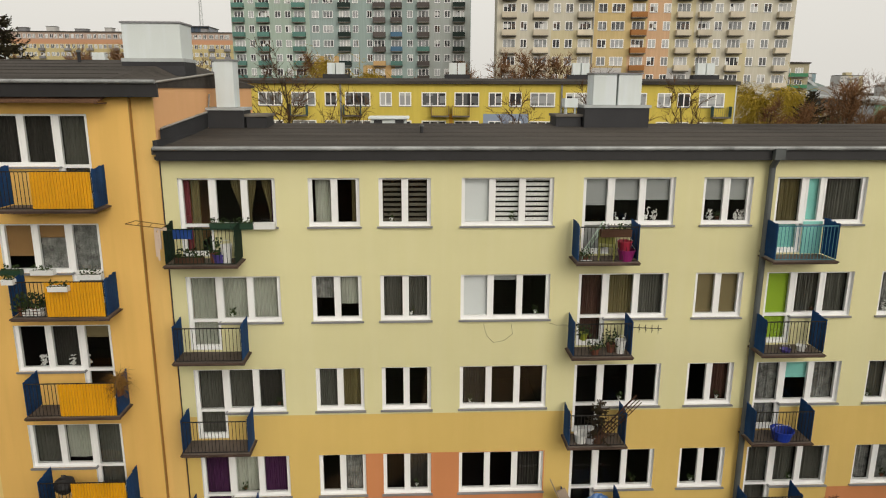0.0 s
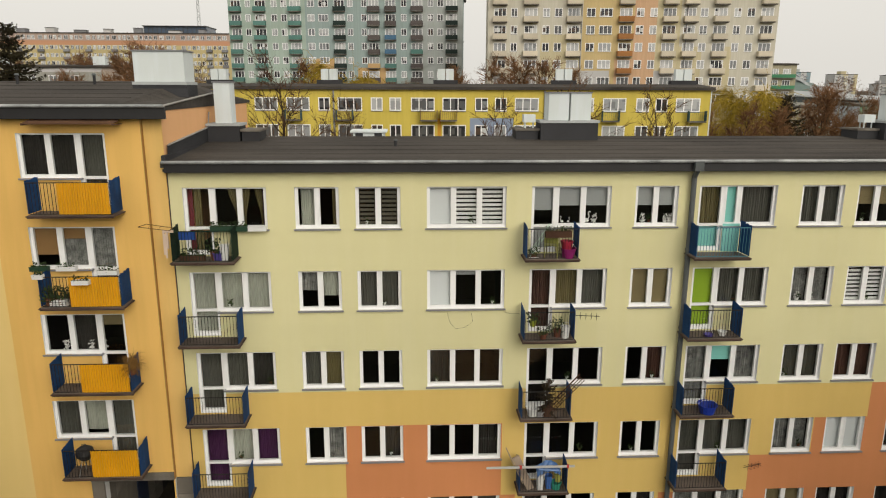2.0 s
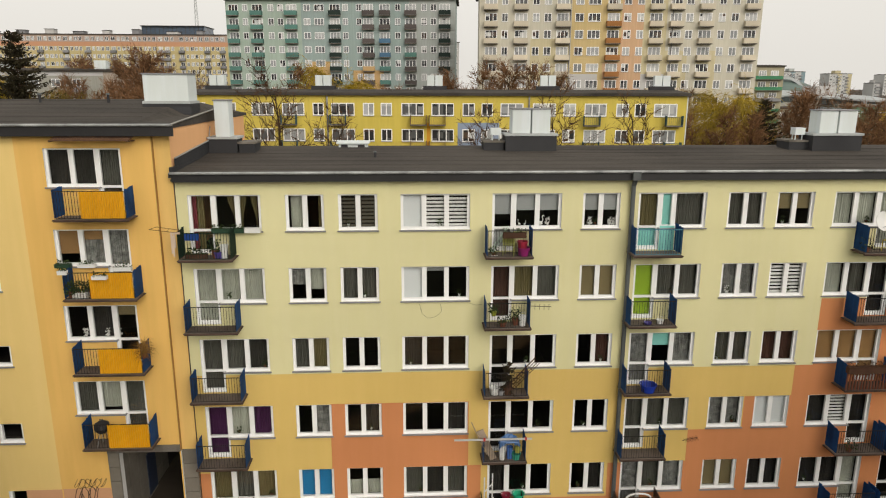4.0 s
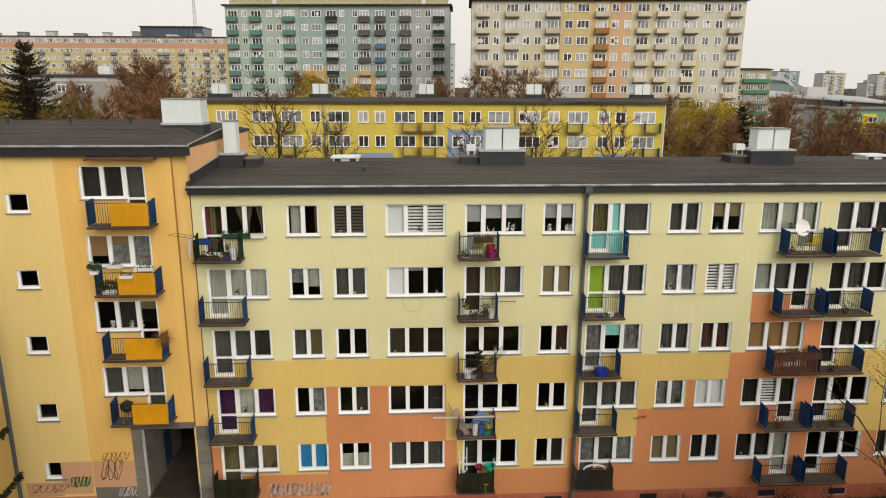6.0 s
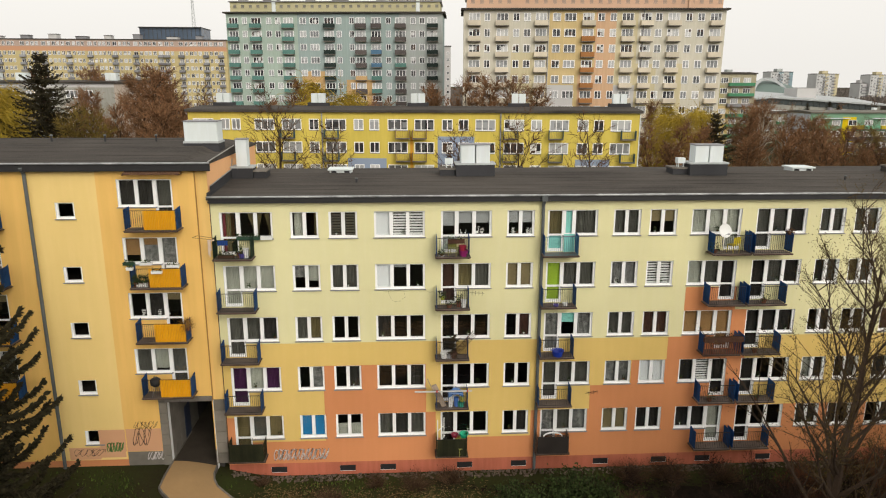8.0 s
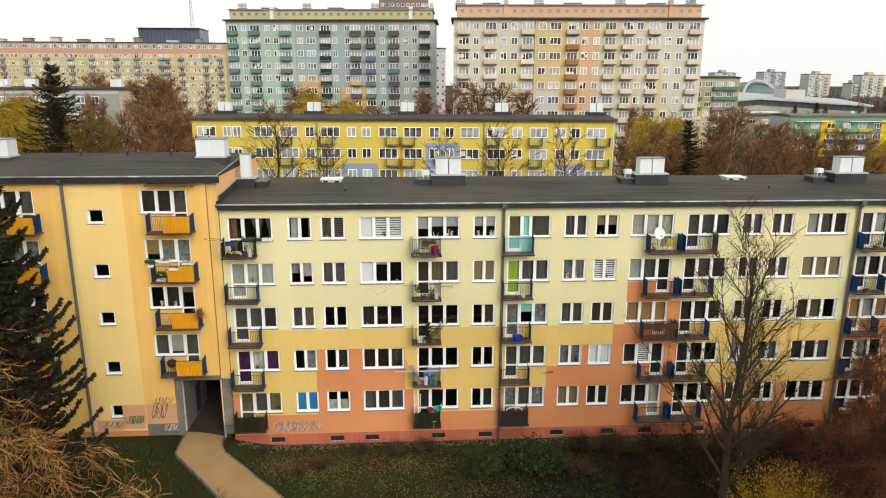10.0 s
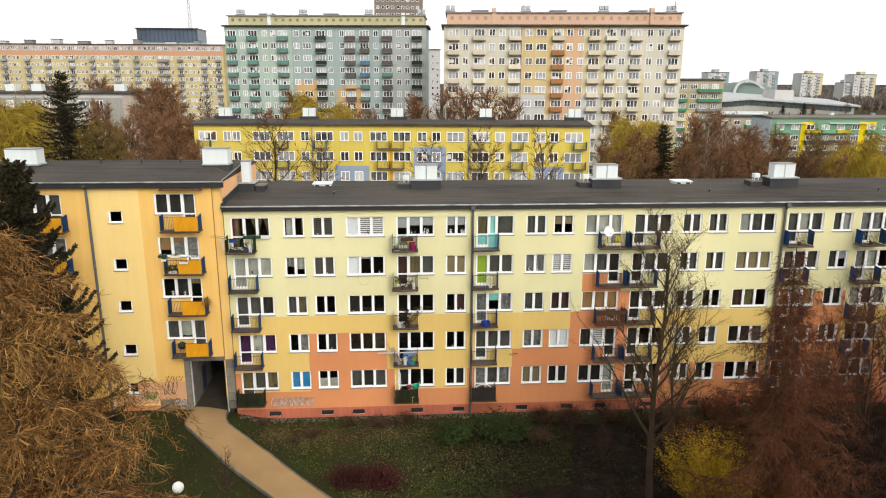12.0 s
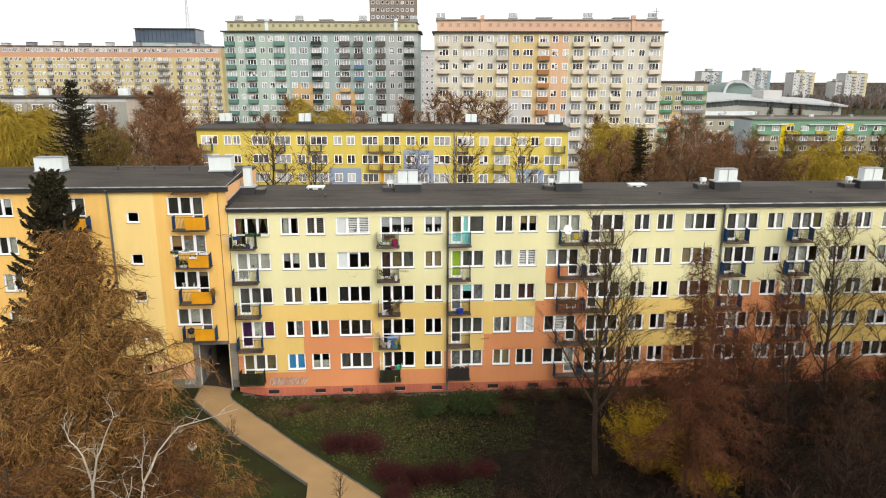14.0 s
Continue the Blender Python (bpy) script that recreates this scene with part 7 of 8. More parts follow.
def scrawl(x0, x1, z0, z1, y, m, seed, strokes, r, label, parent_label):
    """Unreadable sprayed scribble: looping strokes of flat paint."""
    rn = random.Random(seed)
    s = Shape()
    for k in range(strokes):
        cx = x0 + (x1 - x0) * (k + 0.5) / strokes
        w, h = (x1 - x0) / strokes * 0.75, (z1 - z0) * 0.5
        ph, turns = rn.uniform(0, 6.28), rn.uniform(0.6, 1.5)
        prev = None
        for i in range(19):
            a = ph + turns * 6.28 * i / 18
            p = (cx + w * math.cos(a) * rn.uniform(0.8, 1.1), (z0 + z1) / 2 + h * math.sin(a * 1.3) * rn.uniform(0.85, 1.05))
            if prev:
                dx, dz = p[0] - prev[0], p[1] - prev[1]
                ln = math.hypot(dx, dz) or 1
                ox, oz = -dz / ln * r, dx / ln * r
                s.face([(prev[0] - ox, y, prev[1] - oz), (p[0] - ox, y, p[1] - oz), (p[0] + ox, y, p[1] + oz), (prev[0] + ox, y, prev[1] + oz)])
            prev = p
    return tagged(part("graffiti", s, m), label, "graffiti", "scribbles on the walls")


SPB = mat("black_spray_paint", (0.03, 0.025, 0.025), 0.7, 8, 0.3, 0)
SPG = mat("green_spray_paint", (0.12, 0.25, 0.07), 0.7, 8, 0.3, 0)
SPW = mat("white_spray_paint", (0.6, 0.55, 0.52), 0.7, 8, 0.3, 0)
scrawl(-4.5, -3.65, 2.15, 3.2, LY - 0.008, SPB, 1, 3, 0.014, "unreadable black looping tag sprayed on the pink field", "")
scrawl(-5.9, -5.1, 1.82, 2.38, LY - 0.008, SPG, 2, 5, 0.025, "unreadable green scribble sprayed on the wall", "")
scrawl(-4.4, -3.25, 3.16, 3.54, LY - 0.008, SPB, 3, 6, 0.009, "thin black scribble on the ochre wall", "")
scrawl(-3.85, -2.95, 1.3, 1.78, LY - 0.008, SPW, 4, 5, 0.02, "unreadable white scribble on the grey plinth", "")
scrawl(-7.6, -6.1, 1.6, 2.0, LY - 0.008, SPB, 5, 5, 0.01, "thin faded scribble on the pink field", "")
scrawl(2.75, 5.6, 0.95, 1.6, -0.006, SPW, 6, 13, 0.024, "row of unreadable silver sprayed letters on the salmon wall", "")
scrawl(2.75, 5.6, 0.92, 1.62, -0.009, SPB, 7, 13, 0.006, "dark outline sprayed over silver scribble on the wall", "")

# ---- loose things on balconies and sills ----
TERRA = mat("terracotta_pot", (0.17, 0.065, 0.04), 0.8, 6, 0.2, 0.1)
WHITEP = mat("white_plastic", (0.75, 0.75, 0.73), 0.4, 3, 0.05, 0)
DKG = mat("dark_green_plastic", (0.015, 0.05, 0.025), 0.5, 3, 0.15, 0)
BRW = mat("dark_brown_wood", (0.08, 0.04, 0.025), 0.8, 8, 0.25, 0.2)
SOIL = mat("potting_soil", (0.03, 0.022, 0.016), 0.95, 8, 0.3, 0.3)
LEAF = mat("houseplant_leaves", (0.035, 0.055, 0.018), 0.8, 4, 0.3, 0, island=0.5)


def plain(name, color, rough=0.5):
    return mat(name, color, rough, 4, 0.08, 0)


def lathe(profile, n=16, mi=0):
    """A turned form from (radius, z) pairs."""
    s = Shape()
    for (ra, za), (rb, zb) in zip(profile, profile[1:]):
        for i in range(n):
            a, b = 6.2832 * i / n, 6.2832 * (i + 1) / n
            s.face([(ra * math.cos(a), ra * math.sin(a), za), (ra * math.cos(b), ra * math.sin(b), za), (rb * math.cos(b), rb * math.sin(b), zb), (rb * math.cos(a), rb * math.sin(a), zb)], mi)
    return s


def leaves(seed, x0, x1, y0, y1, z0, z1, n, size=0.05):
    rn = random.Random(seed)
    s = Shape()
    for k in range(n):
        c = Vector((rn.uniform(x0, x1), rn.uniform(y0, y1), z0 + (z1 - z0) * rn.random() ** 1.6))
        a = Vector((rn.uniform(-1, 1), rn.uniform(-1, 1), rn.uniform(0, 1.2))).normalized() * size * rn.uniform(0.6, 1.4)
        b = a.orthogonal().normalized() * size * 0.5
        s.face([c - a * 0.5, c + b, c + a, c - b])
    return s


def flower_box(x0, x1, y, z, m, label, seed=1, h=0.16, plants=60, leaf=LEAF, tall=0.14):
    t = thing("flower_box", label, "flower box", "flower boxes", at=pose(x0, y, z))
    w = x1 - x0
    s = Shape()
    for a, b, c, d, e, f in ((0, w, -0.09, -0.075, 0, h), (0, w, 0.075, 0.09, 0, h), (0, 0.015, -0.075, 0.075, 0, h), (w - 0.015, w, -0.075, 0.075, 0, h), (0.015, w - 0.015, -0.075, 0.075, 0, 0.02)):
        s.box(a, b, c, d, e, f)
    s.box(-0.01, w + 0.01, -0.1, -0.09, h - 0.03, h)
    part("trough", s, m, t)
    part("soil", Shape().box(0.015, w - 0.015, -0.075, 0.075, 0.02, h - 0.03), SOIL, t)
    if plants:
        part("foliage", leaves(seed, 0.02, w - 0.02, -0.09, 0.09, h - 0.04, h + tall, plants), leaf, t)
    return t


def pot_plant(x, y, z, label, seed=1, r=0.11, h=0.2, n=70, tall=0.35, m=TERRA, leaf=LEAF):
    t = thing("pot_plant", label, "pot plant", "pot plants", at=pose(x, y, z))
    part("pot", lathe([(0, 0), (r * 0.7, 0), (r, h), (r * 1.1, h), (r * 1.1, h - 0.03), (r * 0.9, h - 0.02), (0, h - 0.03)]), m, t)
    part("foliage", leaves(seed, -r * 1.6, r * 1.6, -r * 1.6, r * 1.6, h - 0.05, h + tall, n, 0.06), leaf, t)
    return t


def bucket(x, y, z, m, label, r=0.16, h=0.3, name="bucket"):
    t = thing(name, label, name.replace("_", " "), at=pose(x, y, z))
    part("body", lathe([(0, 0.004), (r * 0.75, 0.004), (r, h), (r * 1.06, h), (r * 1.06, h - 0.02), (r * 0.95, h - 0.02), (r * 0.72, 0.02), (0, 0.02)]), m, t)
    part("handle", Shape().bar((-r, 0, h), (-r * 0.6, 0, h + 0.12), 0.006).bar((-r * 0.6, 0, h + 0.12), (r * 0.6, 0, h + 0.12), 0.006).bar((r * 0.6, 0, h + 0.12), (r, 0, h), 0.006), WHITEP, t)
    return t


def chair(x, y, z, turn, m, label):
    t = thing("garden_chair", label, "chair", at=pose(x, y, z, rz=turn))
    rounded(part("seat", Shape().box(-0.22, 0.22, -0.22, 0.22, 0.4, 0.43), m, t))
    part("backrest", Shape().box(-0.22, 0.22, 0.2, 0.23, 0.5, 0.85), m, t)
    for a in (-0.2, 0.2):
        for b in (-0.2, 0.2):
            part("leg", Shape().bar((a, b, 0), (a, b, 0.4 if b < 0 else 0.84), 0.016, n=6), m, t)
    return t


def dish(x, y, z, label, r=0.36):
    t = thing("satellite_dish", label, "satellite dish", at=pose(x, y, z))
    s = lathe([(0.0, 0.0), (r * 0.35, 0.012), (r * 0.7, 0.05), (r, 0.1), (r, 0.115), (r * 0.7, 0.065), (r * 0.35, 0.027), (0, 0.015)], 28)
    part("reflector", s, WHITEP, t, "white reflector", at=pose(0, 0, 0.35, 72, 0, 12))
    part("mount", Shape().bar((0, 0.05, -0.45), (0, 0.05, 0.35), 0.022, n=8), ZINC, t)
    part("feed_arm", Shape().bar((0, -0.02, 0.12), (0.05, -0.42, 0.28), 0.012).box(0.0, 0.1, -0.47, -0.4, 0.24, 0.32), ZINC, t)
    return t


def tv_antenna(x, y, z, label, turn=0):
    t = thing("tv_antenna", label, "antenna", "small antennas", at=pose(x, y, z, rz=turn))
    part("boom", Shape().bar((0, 0, 0), (0.75, -0.05, 0.02), 0.012), BARS, t)
    s = Shape()
    for k in range(4):
        s.bar((0.15 + 0.17 * k, -0.2, 0.0), (0.15 + 0.17 * k, 0.12, 0.0), 0.007).bar((0.15 + 0.17 * k, -0.04, -0.12), (0.15 + 0.17 * k, -0.04, 0.12), 0.007)
    part("element_row", s, BARS, t)
    return t


SB = [None] + [HEAD[f] - DOORD - 0.05 for f in range(1, 6)]
# top storey by the gable
flower_box(1.55, 2.1, -0.13, 13.24, DKG, "dark green flower box with sprouting plants on the window sill", 1)
flower_box(2.12, 2.7, -0.13, 13.24, DKG, "dark green flower box with sprouting plants on the window sill", 2)
flower_box(2.72, 3.28, -0.13, 13.24, WHITEP, "white flower box with bare soil on the window sill", 3, plants=0)
rack = thing("drying_rack", "rusty wire clothes rack hung out over the balcony side", "drying rack", at=pose(0.5, -0.7, 13.4))
part("wire_frame", Shape().bar((0.05, 0.1, 0.05), (-0.75, 0.15, 0.16), 0.011).bar((-0.75, 0.15, 0.16), (-0.9, -0.15, 0.13), 0.011).bar((-0.9, -0.15, 0.13), (0.05, -0.2, 0.02), 0.011).bar((0.05, 0.1, 0.05), (0.05, -0.2, 0.02), 0.011).bar((-0.3, 0.12, 0.1), (-0.3, -0.19, 0.05), 0.008).bar((-0.6, 0.14, 0.13), (-0.6, -0.17, 0.09), 0.008),
     mat("rusty_wire", (0.2, 0.11, 0.04), 0.8, 5, 0.2, 0), rack)
rag = thing("towel", "pale pinkish towels hung over the balcony corner", "towel")
part("cloth", Shape().box(0.3, 0.62, -0.8, -0.78, 13.34, 13.42).box(0.4, 0.46, -0.83, -0.79, 12.85, 13.38).box(0.3, 0.36, -0.82, -0.78, 12.65, 13.36), plain("pale_cloth", (0.62, 0.48, 0.38), 0.9), rag)
part("hanging_end", Shape().box(0.36, 0.41, -0.835, -0.82, 12.55, 13.3), plain("pale_cloth", (0.62, 0.48, 0.38)), rag)
cl = thing("cloth", "blue cloth hung over the inside of the railing", "cloth")
part("sheet", Shape().box(0.75, 1.25, -0.75, -0.735, 13.1, 13.36), plain("blue_cloth", (0.02, 0.06, 0.24), 0.9), cl)
part("hem", Shape().box(0.75, 1.25, -0.755, -0.751, 13.1, 13.13), plain("blue_cloth", (0.02, 0.06, 0.24)), cl)
flower_box(0.7, 1.45, -0.6, SB[5], BRW, "long brown planter with dark shrubs on the balcony floor", 5, 0.18, 160, GREENL, 0.22)
bucket(2.05, -0.55, SB[5], WHITEP, "white plastic bucket on a crate on the balcony", 0.15, 0.5, "barrel")
bucket(1.85, -0.5, SB[5], plain("violet_plastic", (0.07, 0.05, 0.25)), "violet plastic basin on the balcony", 0.2, 0.25, "basin")
pot_plant(1.7, -0.5, SB[5] + 0.0, "dark potted plant on the balcony floor", 8, 0.12, 0.3, 80)
# top storey, second balcony column
flower_box(12.0, 12.82, -0.85, 13.12, BRW, "brown planter hung on the balcony railing", 6, 0.2, 70)
bucket(12.75, -0.6, SB[5] + 0.25, plain("red_plastic", (0.34, 0.015, 0.04)), "red plastic tub standing in a magenta one", 0.2, 0.3, "tub")
bucket(12.8, -0.62, SB[5], plain("magenta_plastic", (0.22, 0.01, 0.11)), "magenta plastic tub on the balcony", 0.24, 0.32, "tub")
chair(12.3, -0.5, SB[5], 160, plain("lime_plastic", (0.24, 0.24, 0.05)), "lime-yellow plastic chair on the balcony")
tr = thing("airer", "pale green clothes airer leaning on the balcony wall", "airer", at=pose(11.75, -0.6, SB[5]))
s = Shape()
for k in range(7):
    s.bar((-0.15 + 0.1 * k, 0.1 * k, 0.05 + 0.1 * k), (-0.1 + 0.1 * k, -0.05 + 0.1 * k, 0.35 + 0.1 * k), 0.01)
part("rung_set", s.bar((-0.15, 0, 0.05), (0.5, 0.6, 0.7), 0.013).bar((-0.1, -0.05, 0.35), (0.55, 0.55, 1.0), 0.013), plain("pale_green_plastic", (0.45, 0.6, 0.48)), tr)
part("foot", Shape().bar((-0.2, -0.05, 0.02), (0.1, -0.05, 0.02), 0.013), WHITEP, tr)
pot_plant(11.7, -0.55, SB[5], "small green potted plant on the balcony floor", 9, 0.1, 0.14, 60, 0.2)
# fourth storey
pot_plant(11.75, -0.6, SB[4] + 0.45, "leafy potted plant on a small stand", 10, 0.12, 0.2, 80, 0.25, plain("lime_pot", (0.3, 0.33, 0.03)))
pot_plant(12.6, -0.4, SB[4], "dark potted plant on the balcony floor", 11, 0.13, 0.25, 90)
bucket(12.85, -0.5, SB[4], WHITEP, "white plastic bucket on the balcony", 0.15, 0.4)
pot_plant(12.1, -0.6, SB[4], "dark potted plant on the balcony floor", 12, 0.14, 0.2, 60)
tv_antenna(13.1, -0.76, SB[4] + 0.85, "small dark aerial fixed to the balcony corner", -10)
# third storey: little fir, trellis, bicycle-like clutter
fir = thing("potted_fir", "dried little fir tree in a dark pot on the balcony", "tree", at=pose(12.35, -0.55, SB[3]))
part("pot", lathe([(0, 0), (0.14, 0), (0.19, 0.32), (0.17, 0.3), (0, 0.28)]), BRW, fir)
fm = spruce_tree(101, 1.1, 0.4, 0.17, 6, 0.11, 4)
part("trunk", fm[0], None, fir, at=pose(0, 0, 0.25))
fc = part("crown", fm[1], None, fir, at=pose(0, 0, 0.25))
fm[1].materials[0] = mat("dry_brown_needles", (0.04, 0.032, 0.014), 0.9, 3, 0.3, 0, island=0.4)
trl = thing("trellis", "dark wooden trellis leaning over the balcony railing", "trellis", at=pose(12.25, -0.68, SB[3] + 0.1, 0, 42, 0))
s = Shape()
for k in range(10):
    s.box(-0.13, 0.13, -0.01, 0.01, 0.15 * k, 0.15 * k + 0.025)
for a in (-0.13, -0.045, 0.045, 0.13):
    s.box(a - 0.012, a + 0.012, -0.02, -0.008, -0.1, 1.75)
part("lattice", s, BRW, trl)
part("rail", Shape().box(-0.15, -0.12, -0.025, 0.015, -0.1, 1.8), BRW, trl)
bucket(11.85, -0.52, SB[3], WHITEP, "pale crumpled sack on the balcony floor", 0.2, 0.28, "sack")
bucket(12.1, -0.55, SB[3], plain("grey_plastic", (0.35, 0.35, 0.36)), "grey plastic tub on the balcony floor", 0.18, 0.2, "tub")
# second storey: boards, tarpaulin and a long pole
pole = thing("pole", "long pale pole tied across the balcony railing", "pole", at=pose(0, 0, 0))
part("shaft", Shape().box(10.3, 13.3, -0.88, -0.84, 5.15, 5.22), plain("pale_grey_plastic", (0.5, 0.5, 0.48)), pole)
part("tie", Shape().box(11.42, 11.5, -0.895, -0.825, 5.13, 5.24).box(13.03, 13.1, -0.895, -0.825, 5.13, 5.24), plain("red_tape", (0.5, 0.04, 0.03)), pole)
brd = thing("board", "weathered wooden board leaning out of the balcony", "board", at=pose(11.85, -0.7, SB[2] + 0.1, 0, -24, 0))
part("plank", Shape().box(-0.13, 0.13, -0.02, 0.02, 0.0, 1.35), mat("weathered_plank", (0.33, 0.26, 0.2), 0.9, 8, 0.2, 0.3), brd)
part("batten", Shape().box(-0.18, -0.15, -0.03, 0.03, 0.3, 1.8), mat("weathered_plank", (0.33, 0.26, 0.2)), brd)
tarp = thing("tarpaulin", "crumpled blue plastic sheet over the balcony clutter", "tarpaulin", at=pose(12.45, -0.52, SB[2] + 0.62))
s = Shape()
rn5 = random.Random(51)
gridp = [[(0.09 * i - 0.4, 0.08 * j - 0.25, 0.42 - 0.9 * (abs(i - 4.5) / 9) ** 2 - 0.25 * (j - 3) ** 2 / 9 + rn5.uniform(-0.05, 0.05)) for i in range(10)] for j in range(7)]
for j in range(6):
    for i in range(9):
        s.face([gridp[j][i], gridp[j][i + 1], gridp[j + 1][i + 1], gridp[j + 1][i]])
part("sheet", s, plain("blue_polythene", (0.06, 0.16, 0.38), 0.35), tarp)
part("fold", Shape().bar((-0.35, -0.24, 0.25), (0.35, -0.26, 0.2), 0.05, 0.04, n=7), plain("blue_polythene", (0.06, 0.16, 0.38)), tarp)
bucket(12.75, -0.55, SB[2], plain("sea_green_plastic", (0.03, 0.32, 0.22)), "sea-green plastic basket on the balcony", 0.19, 0.26, "basket")
bucket(12.2, -0.55, SB[2], WHITEP, "white plastic sack on the balcony", 0.15, 0.6, "sack")
bucket(12.5, -0.5, SB[2], plain("blue_plastic", (0.05, 0.15, 0.45)), "blue plastic canister on the balcony", 0.13, 0.5, "canister")
bucket(12.8, -0.58, SB[2] + 0.3, plain("yellow_green_sack", (0.4, 0.4, 0.08)), "yellowish sack hung inside the railing", 0.13, 0.3, "sack")
# ground storey
fr_ = thing("glazing_frame", "white open balcony frame without panes", "frame", at=pose(0, 0, 0))
for a in (((11.5, -0.76, 2.1), (11.5, -0.76, 3.5)), ((11.5, -0.76, 2.1), (13.05, -0.76, 2.1)), ((11.5, -0.76, 2.85), (11.85, -0.5, 3.05)), ((11.5, -0.76, 2.1), (11.9, -0.5, 2.45)), ((11.85, -0.5, 2.4), (11.85, -0.5, 3.5))):
    part("bar", Shape().bar(a[0], a[1], 0.025), WHITEP, fr_)
bucket(12.95, -0.25, 2.2, plain("bright_green_plastic", (0.01, 0.4, 0.22)), "bright green basin on the window sill", 0.25, 0.25, "basin")
bucket(12.45, -0.2, 2.2, plain("maroon_plastic", (0.2, 0.01, 0.03)), "maroon box on the window sill", 0.2, 0.18, "basin")
chair(12.75, -0.6, SB[1], 30, plain("lime_plastic", (0.24, 0.24, 0.05)), "lime plastic chair on the ground-floor balcony")
bucket(11.95, -0.6, SB[1], WHITEP, "white pot on the ground-floor balcony", 0.14, 0.2)
hoop = thing("hoop", "white bent tube over the ground-floor balcony panels", "hoop", at=pose(17.7, -0.76, SB[1] + 1.0))
s = Shape()
for k in range(10):
    a, b = math.pi * k / 10, math.pi * (k + 1) / 10
    s.bar((0.5 * math.cos(a), 0, 0.22 * math.sin(a)), (0.5 * math.cos(b), 0, 0.22 * math.sin(b)), 0.04, n=6, cap=False)
part("tube", s, WHITEP, hoop)
part("board", Shape().box(-0.6, 0.75, -0.02, 0.02, 0.0, 0.05), BRW, hoop)
tv_antenna(19.5, -0.25, 4.6, "dark double aerial bolted to the wall", 20)
# by the drainpipe
bucket(17.8, -0.6, SB[3] + 0.02, plain("ultramarine_plastic", (0.01, 0.04, 0.35)), "big ultramarine plastic basin on the balcony", 0.32, 0.32, "basin")
bucket(18.1, -0.5, SB[4], WHITEP, "white bag on the balcony floor", 0.14, 0.16, "bag")
bucket(17.6, -0.6, SB[4], plain("violet_plastic", (0.07, 0.05, 0.25)), "violet bowl on the balcony floor", 0.15, 0.1, "bowl")
aq = thing("wall_lining", "turquoise sheet lining the wall behind the balcony", "panel")
part("sheet", Shape().box(18.0, 18.55, -0.02, -0.006, SB[5] + 0.02, SB[5] + 0.95), CLOTH["b_aqua"], aq)
part("edge", Shape().box(18.54, 18.56, -0.03, -0.021, SB[5] + 0.02, SB[5] + 0.95), CLOTH["b_aqua"], aq)
# east balconies
dish(26.0, -0.76, 13.25, "large white satellite dish on the balcony railing")
chair(26.7, -0.5, SB[5], 200, plain("yellow_plastic", (0.55, 0.42, 0.02)), "yellow plastic chair on the balcony")
pot_plant(25.7, -0.6, SB[5], "green potted plant on the balcony floor", 14, 0.13, 0.2, 80)
pot_plant(29.45, -0.72, SB[5] + 0.98, "dark dried plant on the railing corner", 15, 0.12, 0.14, 90, 0.15, BRW, TWIG)
wp = thing("wooden_planter", "ornate brown wooden balcony cladding with dry plants", "planter", at=pose(0, 0, 0))
for k in range(17):
    part("baluster", Shape().bar((25.52 + 0.122 * k, -0.86, SB[3] + 0.05), (25.52 + 0.122 * k, -0.86, SB[3] + 0.75), 0.035, 0.025, n=6), TERRA, wp)
part("trough", Shape().box(25.46, 27.55, -1.0, -0.79, SB[3] + 0.75, SB[3] + 1.02), BRW, wp)
part("foliage", leaves(16, 25.5, 27.5, -1.02, -0.77, SB[3] + 1.0, SB[3] + 1.2, 260), TWIG, wp)
for k, (x, f) in enumerate(((28.6, 4), (28.4, 3), (26.2, 2), (28.8, 2), (39.6, 5), (44.8, 5), (39.4, 4), (44.6, 3))):
    pot_plant(x, -0.6, SB[f], "dark potted plant on the balcony floor", 20 + k, 0.14, 0.22, 70)
# west block
for x, y, z, w, m in ((-4.0, LY - 0.14, 12.06, 0.55, DKG), (-3.2, LY - 0.14, 12.06, 0.6, WHITEP), (-2.4, LY - 0.9, 11.82, 0.5, WHITEP), (-1.75, LY - 0.6, 12.05, 0.6, WHITEP), (-3.6, LY - 0.79, 11.98, 0.3, WHITEP)):
    flower_box(x, x + w, y, z, m, "flower box with sparse plants by the balcony window", int(40 + x * 3), 0.14, 45)
for k, (x, y) in enumerate(((-3.2, -0.7), (-2.95, -0.8), (-3.28, -0.82), (-2.8, -0.6))):
    pot_plant(x, y, LH[2] - 2.36, "leafy potted plant on the balcony floor", 60 + k, 0.13, 0.24, 90, 0.35, TERRA)
crate = thing("crate", "white slatted plastic crate on the balcony floor", "crate", at=pose(-3.0, -0.82, LH[2] - 2.36))
for k in range(3):
    part("slat", Shape().box(-0.25, 0.25, -0.12, 0.12, 0.01 + 0.08 * k, 0.06 + 0.08 * k), WHITEP, crate)
dp = thing("dried_plant", "large dried straw-coloured plant hung on the balcony corner", "plant", at=pose(-1.03, -0.85, LH[1] - 1.55))
rn6 = random.Random(66)
s = Shape()
for k in range(420):
    twig(s, (rn6.gauss(0, 0.05), rn6.gauss(0, 0.1), rn6.uniform(-0.1, 0.3)), (rn6.uniform(-1, 1), rn6.uniform(-1, 1), rn6.uniform(-0.6, 1)), rn6.uniform(0.2, 0.5), 0.007, rn6, 0.35, 3)
part("dry_foliage", s, STRAW, dp)
part("pot", lathe([(0, -0.25), (0.1, -0.25), (0.14, -0.05), (0, -0.06)]), TERRA, dp)
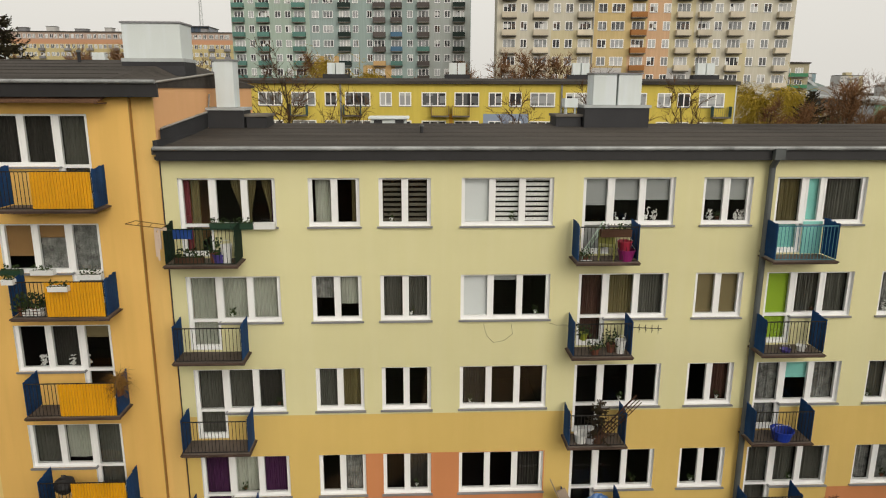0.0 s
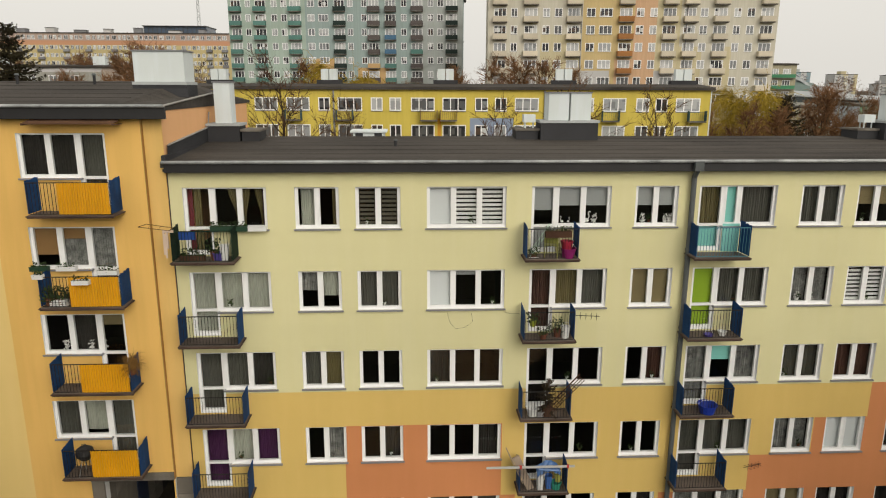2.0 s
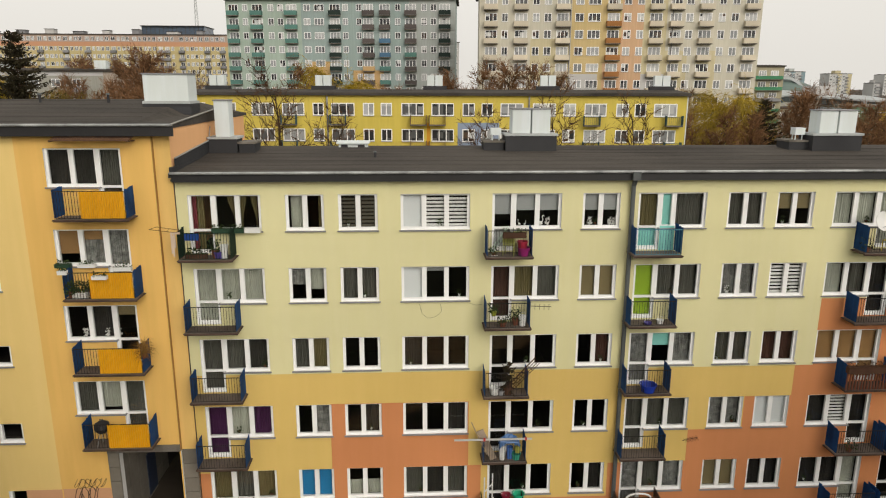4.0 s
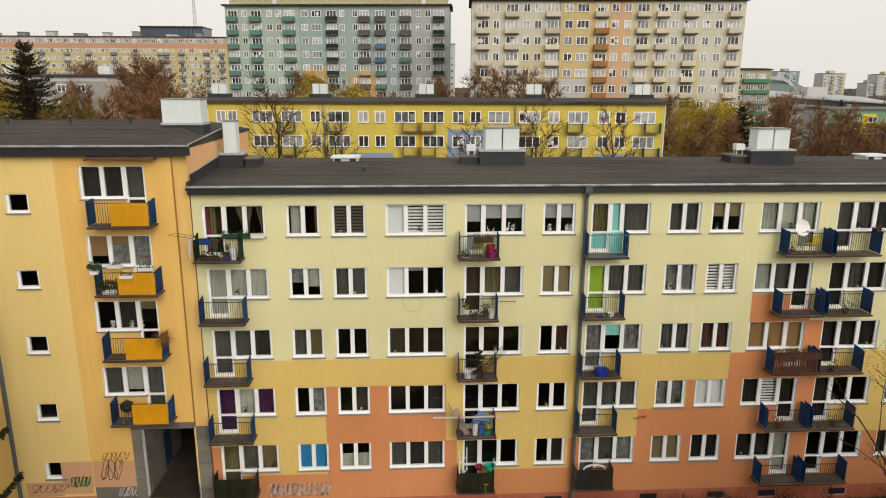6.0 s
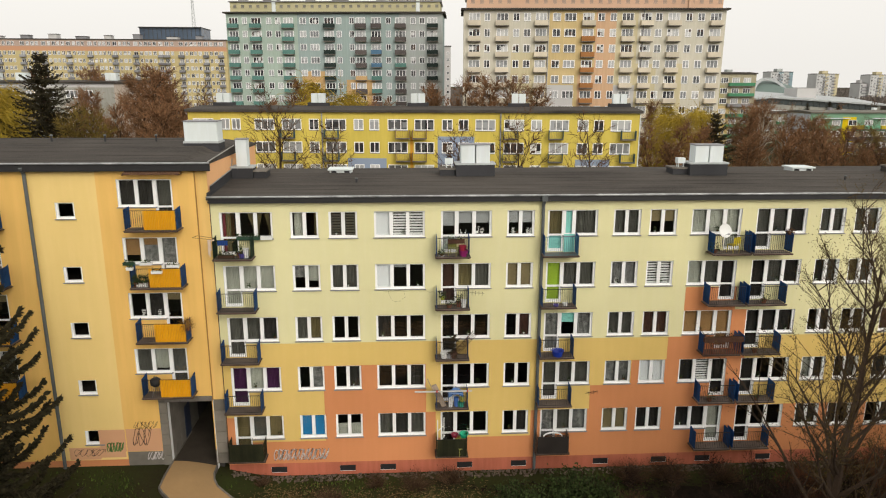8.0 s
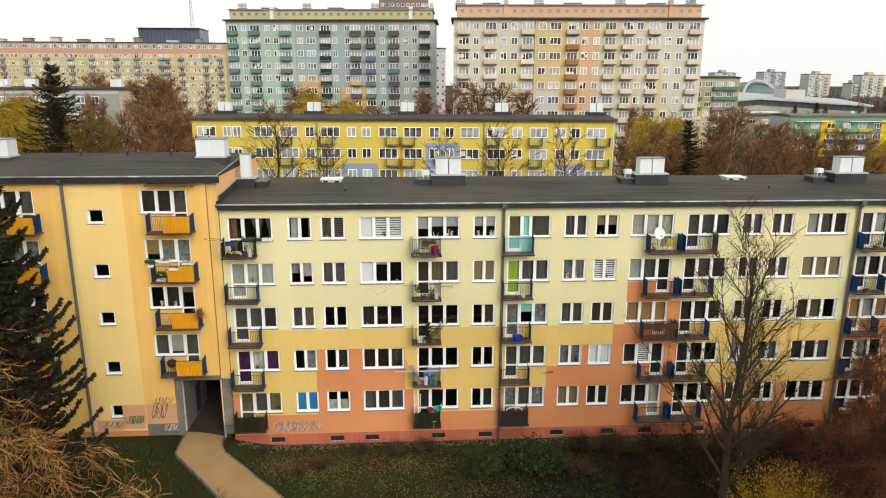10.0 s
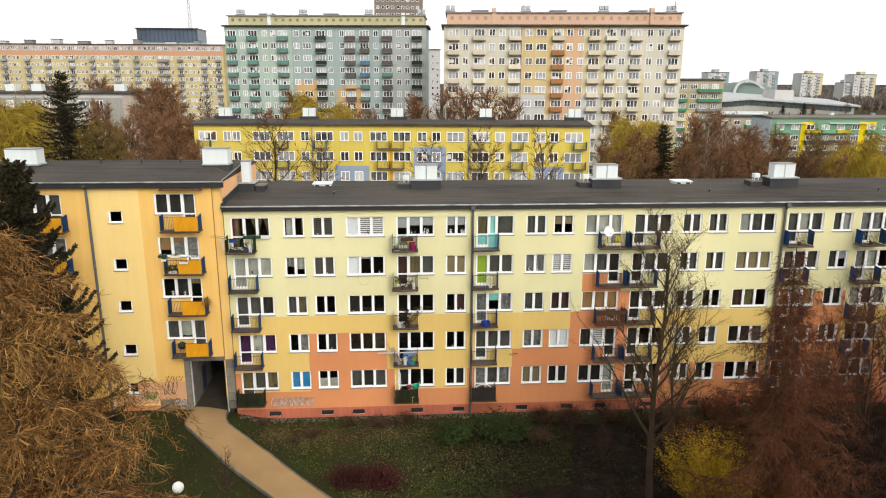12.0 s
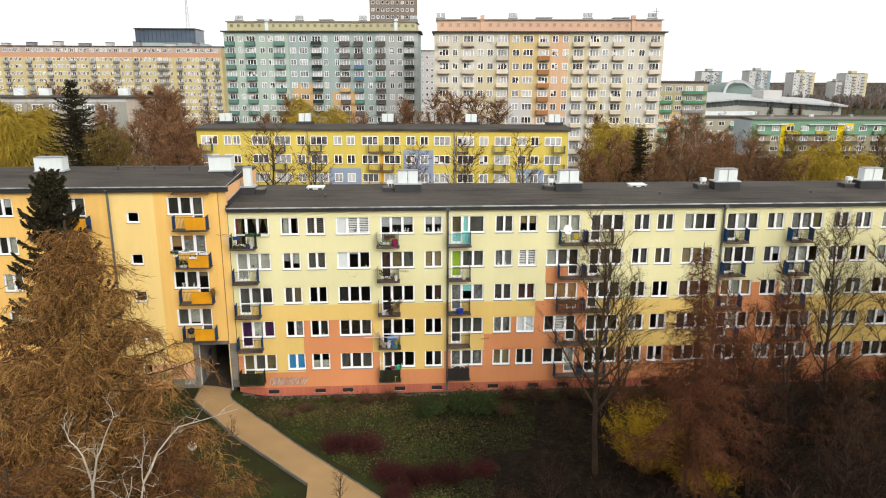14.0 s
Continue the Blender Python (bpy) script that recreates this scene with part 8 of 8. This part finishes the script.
grill = thing("kettle_grill", "black kettle grill on the lowest balcony", "grill", at=pose(-2.9, -0.7, LH[0] - 2.36))
part("bowl", lathe([(0, 0.5), (0.15, 0.52), (0.26, 0.65), (0.28, 0.75), (0.25, 0.88), (0.12, 0.97), (0, 0.98)], 18), FASCIA, grill)
part("handle", Shape().bar((-0.06, 0, 0.98), (-0.06, 0, 1.05), 0.01).bar((0.06, 0, 0.98), (0.06, 0, 1.05), 0.01).bar((-0.06, 0, 1.05), (0.06, 0, 1.05), 0.012), FASCIA, grill)
for a in range(3):
    part("leg", Shape().bar((0.12 * math.cos(a * 2.1), 0.12 * math.sin(a * 2.1), 0.53), (0.28 * math.cos(a * 2.1), 0.28 * math.sin(a * 2.1), 0), 0.013), ZINC, grill)
# loose cable on the facade
cab = Shape()
cpts = [(10.9, -0.03, 10.42), (11.1, -0.05, 10.36), (11.35, -0.15, 10.4), (11.45, -0.6, 10.45)]
cpts2 = [(9.0, -0.02, 10.42), (9.1, -0.02, 10.05), (9.3, -0.02, 9.85), (9.6, -0.02, 9.9), (9.85, -0.02, 10.1), (9.8, -0.02, 10.4)]
for q in (cpts, cpts2):
    for a, b in zip(q, q[1:]):
        cab.bar(a, b, 0.0045, n=4)
tagged(part("cable", cab, FASCIA), "thin black cable looping on the facade under a window", "cable")
# white figures on an inner sill
def sill_bird(x, z, size, turn):
    t = thing("bird_figure", "white ceramic long-necked bird behind the pane", "figurine", "white sill figures", at=pose(x, 0.25, z, rz=turn))
    body = lathe([(0, 0), (0.05 * size, 0.01), (0.085 * size, 0.06 * size), (0.06 * size, 0.12 * size), (0, 0.15 * size)], 12)
    part("body", body, WHITEP, t)
    neck = Shape()
    line = [(0.05, 0.1), (0.09, 0.2), (0.05, 0.3), (0.08, 0.36), (0.13, 0.34)]
    for (ua, va), (ub, vb) in zip(line, line[1:]):
        neck.bar((ua * size, 0, va * size), (ub * size, 0, vb * size), 0.02 * size, 0.018 * size, n=6)
    part("neck", neck, WHITEP, t)


for x, size, turn in ((13.55, 1.0, 0), (12.75, 0.6, 180), (12.95, 0.5, 0)):
    sill_bird(x, HEAD[5] - SILL_H + 0.1, size, turn)
BLOOM = mat("white_petals", (0.7, 0.68, 0.66), 0.9, 3, 0.1, 0)
for k, (x, f) in enumerate(((13.8, 5), (15.4, 5), (16.15, 5), (16.3, 5), (-2.6, 0), (-3.4, 0), (-2.2, 0), (20.9, 4), (21.4, 4))):
    y, z = (0.235, HEAD[f] - SILL_H + 0.1) if f else (LY + 0.235, LH[1] - 1.25)
    pot_plant(x, y, z, "potted plant with small white blooms behind the pane", 400 + k, 0.05, 0.08, 30, 0.2, WHITEP, BLOOM)
# things standing on inner sills
ri = random.Random(8)
for c, (a, b, shares, door, bal) in enumerate(COLS[:12]):
    for f in range(1, 6):
        if ri.random() < 0.55:
            x = ri.uniform(a + (door[1] if door and door[0] == "l" else 0) + 0.25, b - (door[1] if door and door[0] == "r" else 0) - 0.25)
            pot_plant(x, 0.235, HEAD[f] - SILL_H + 0.1, "small potted plant behind the window pane", 200 + c * 5 + f, 0.05, 0.09, 26, 0.16, ri.choice((TERRA, WHITEP, WHITEP)))
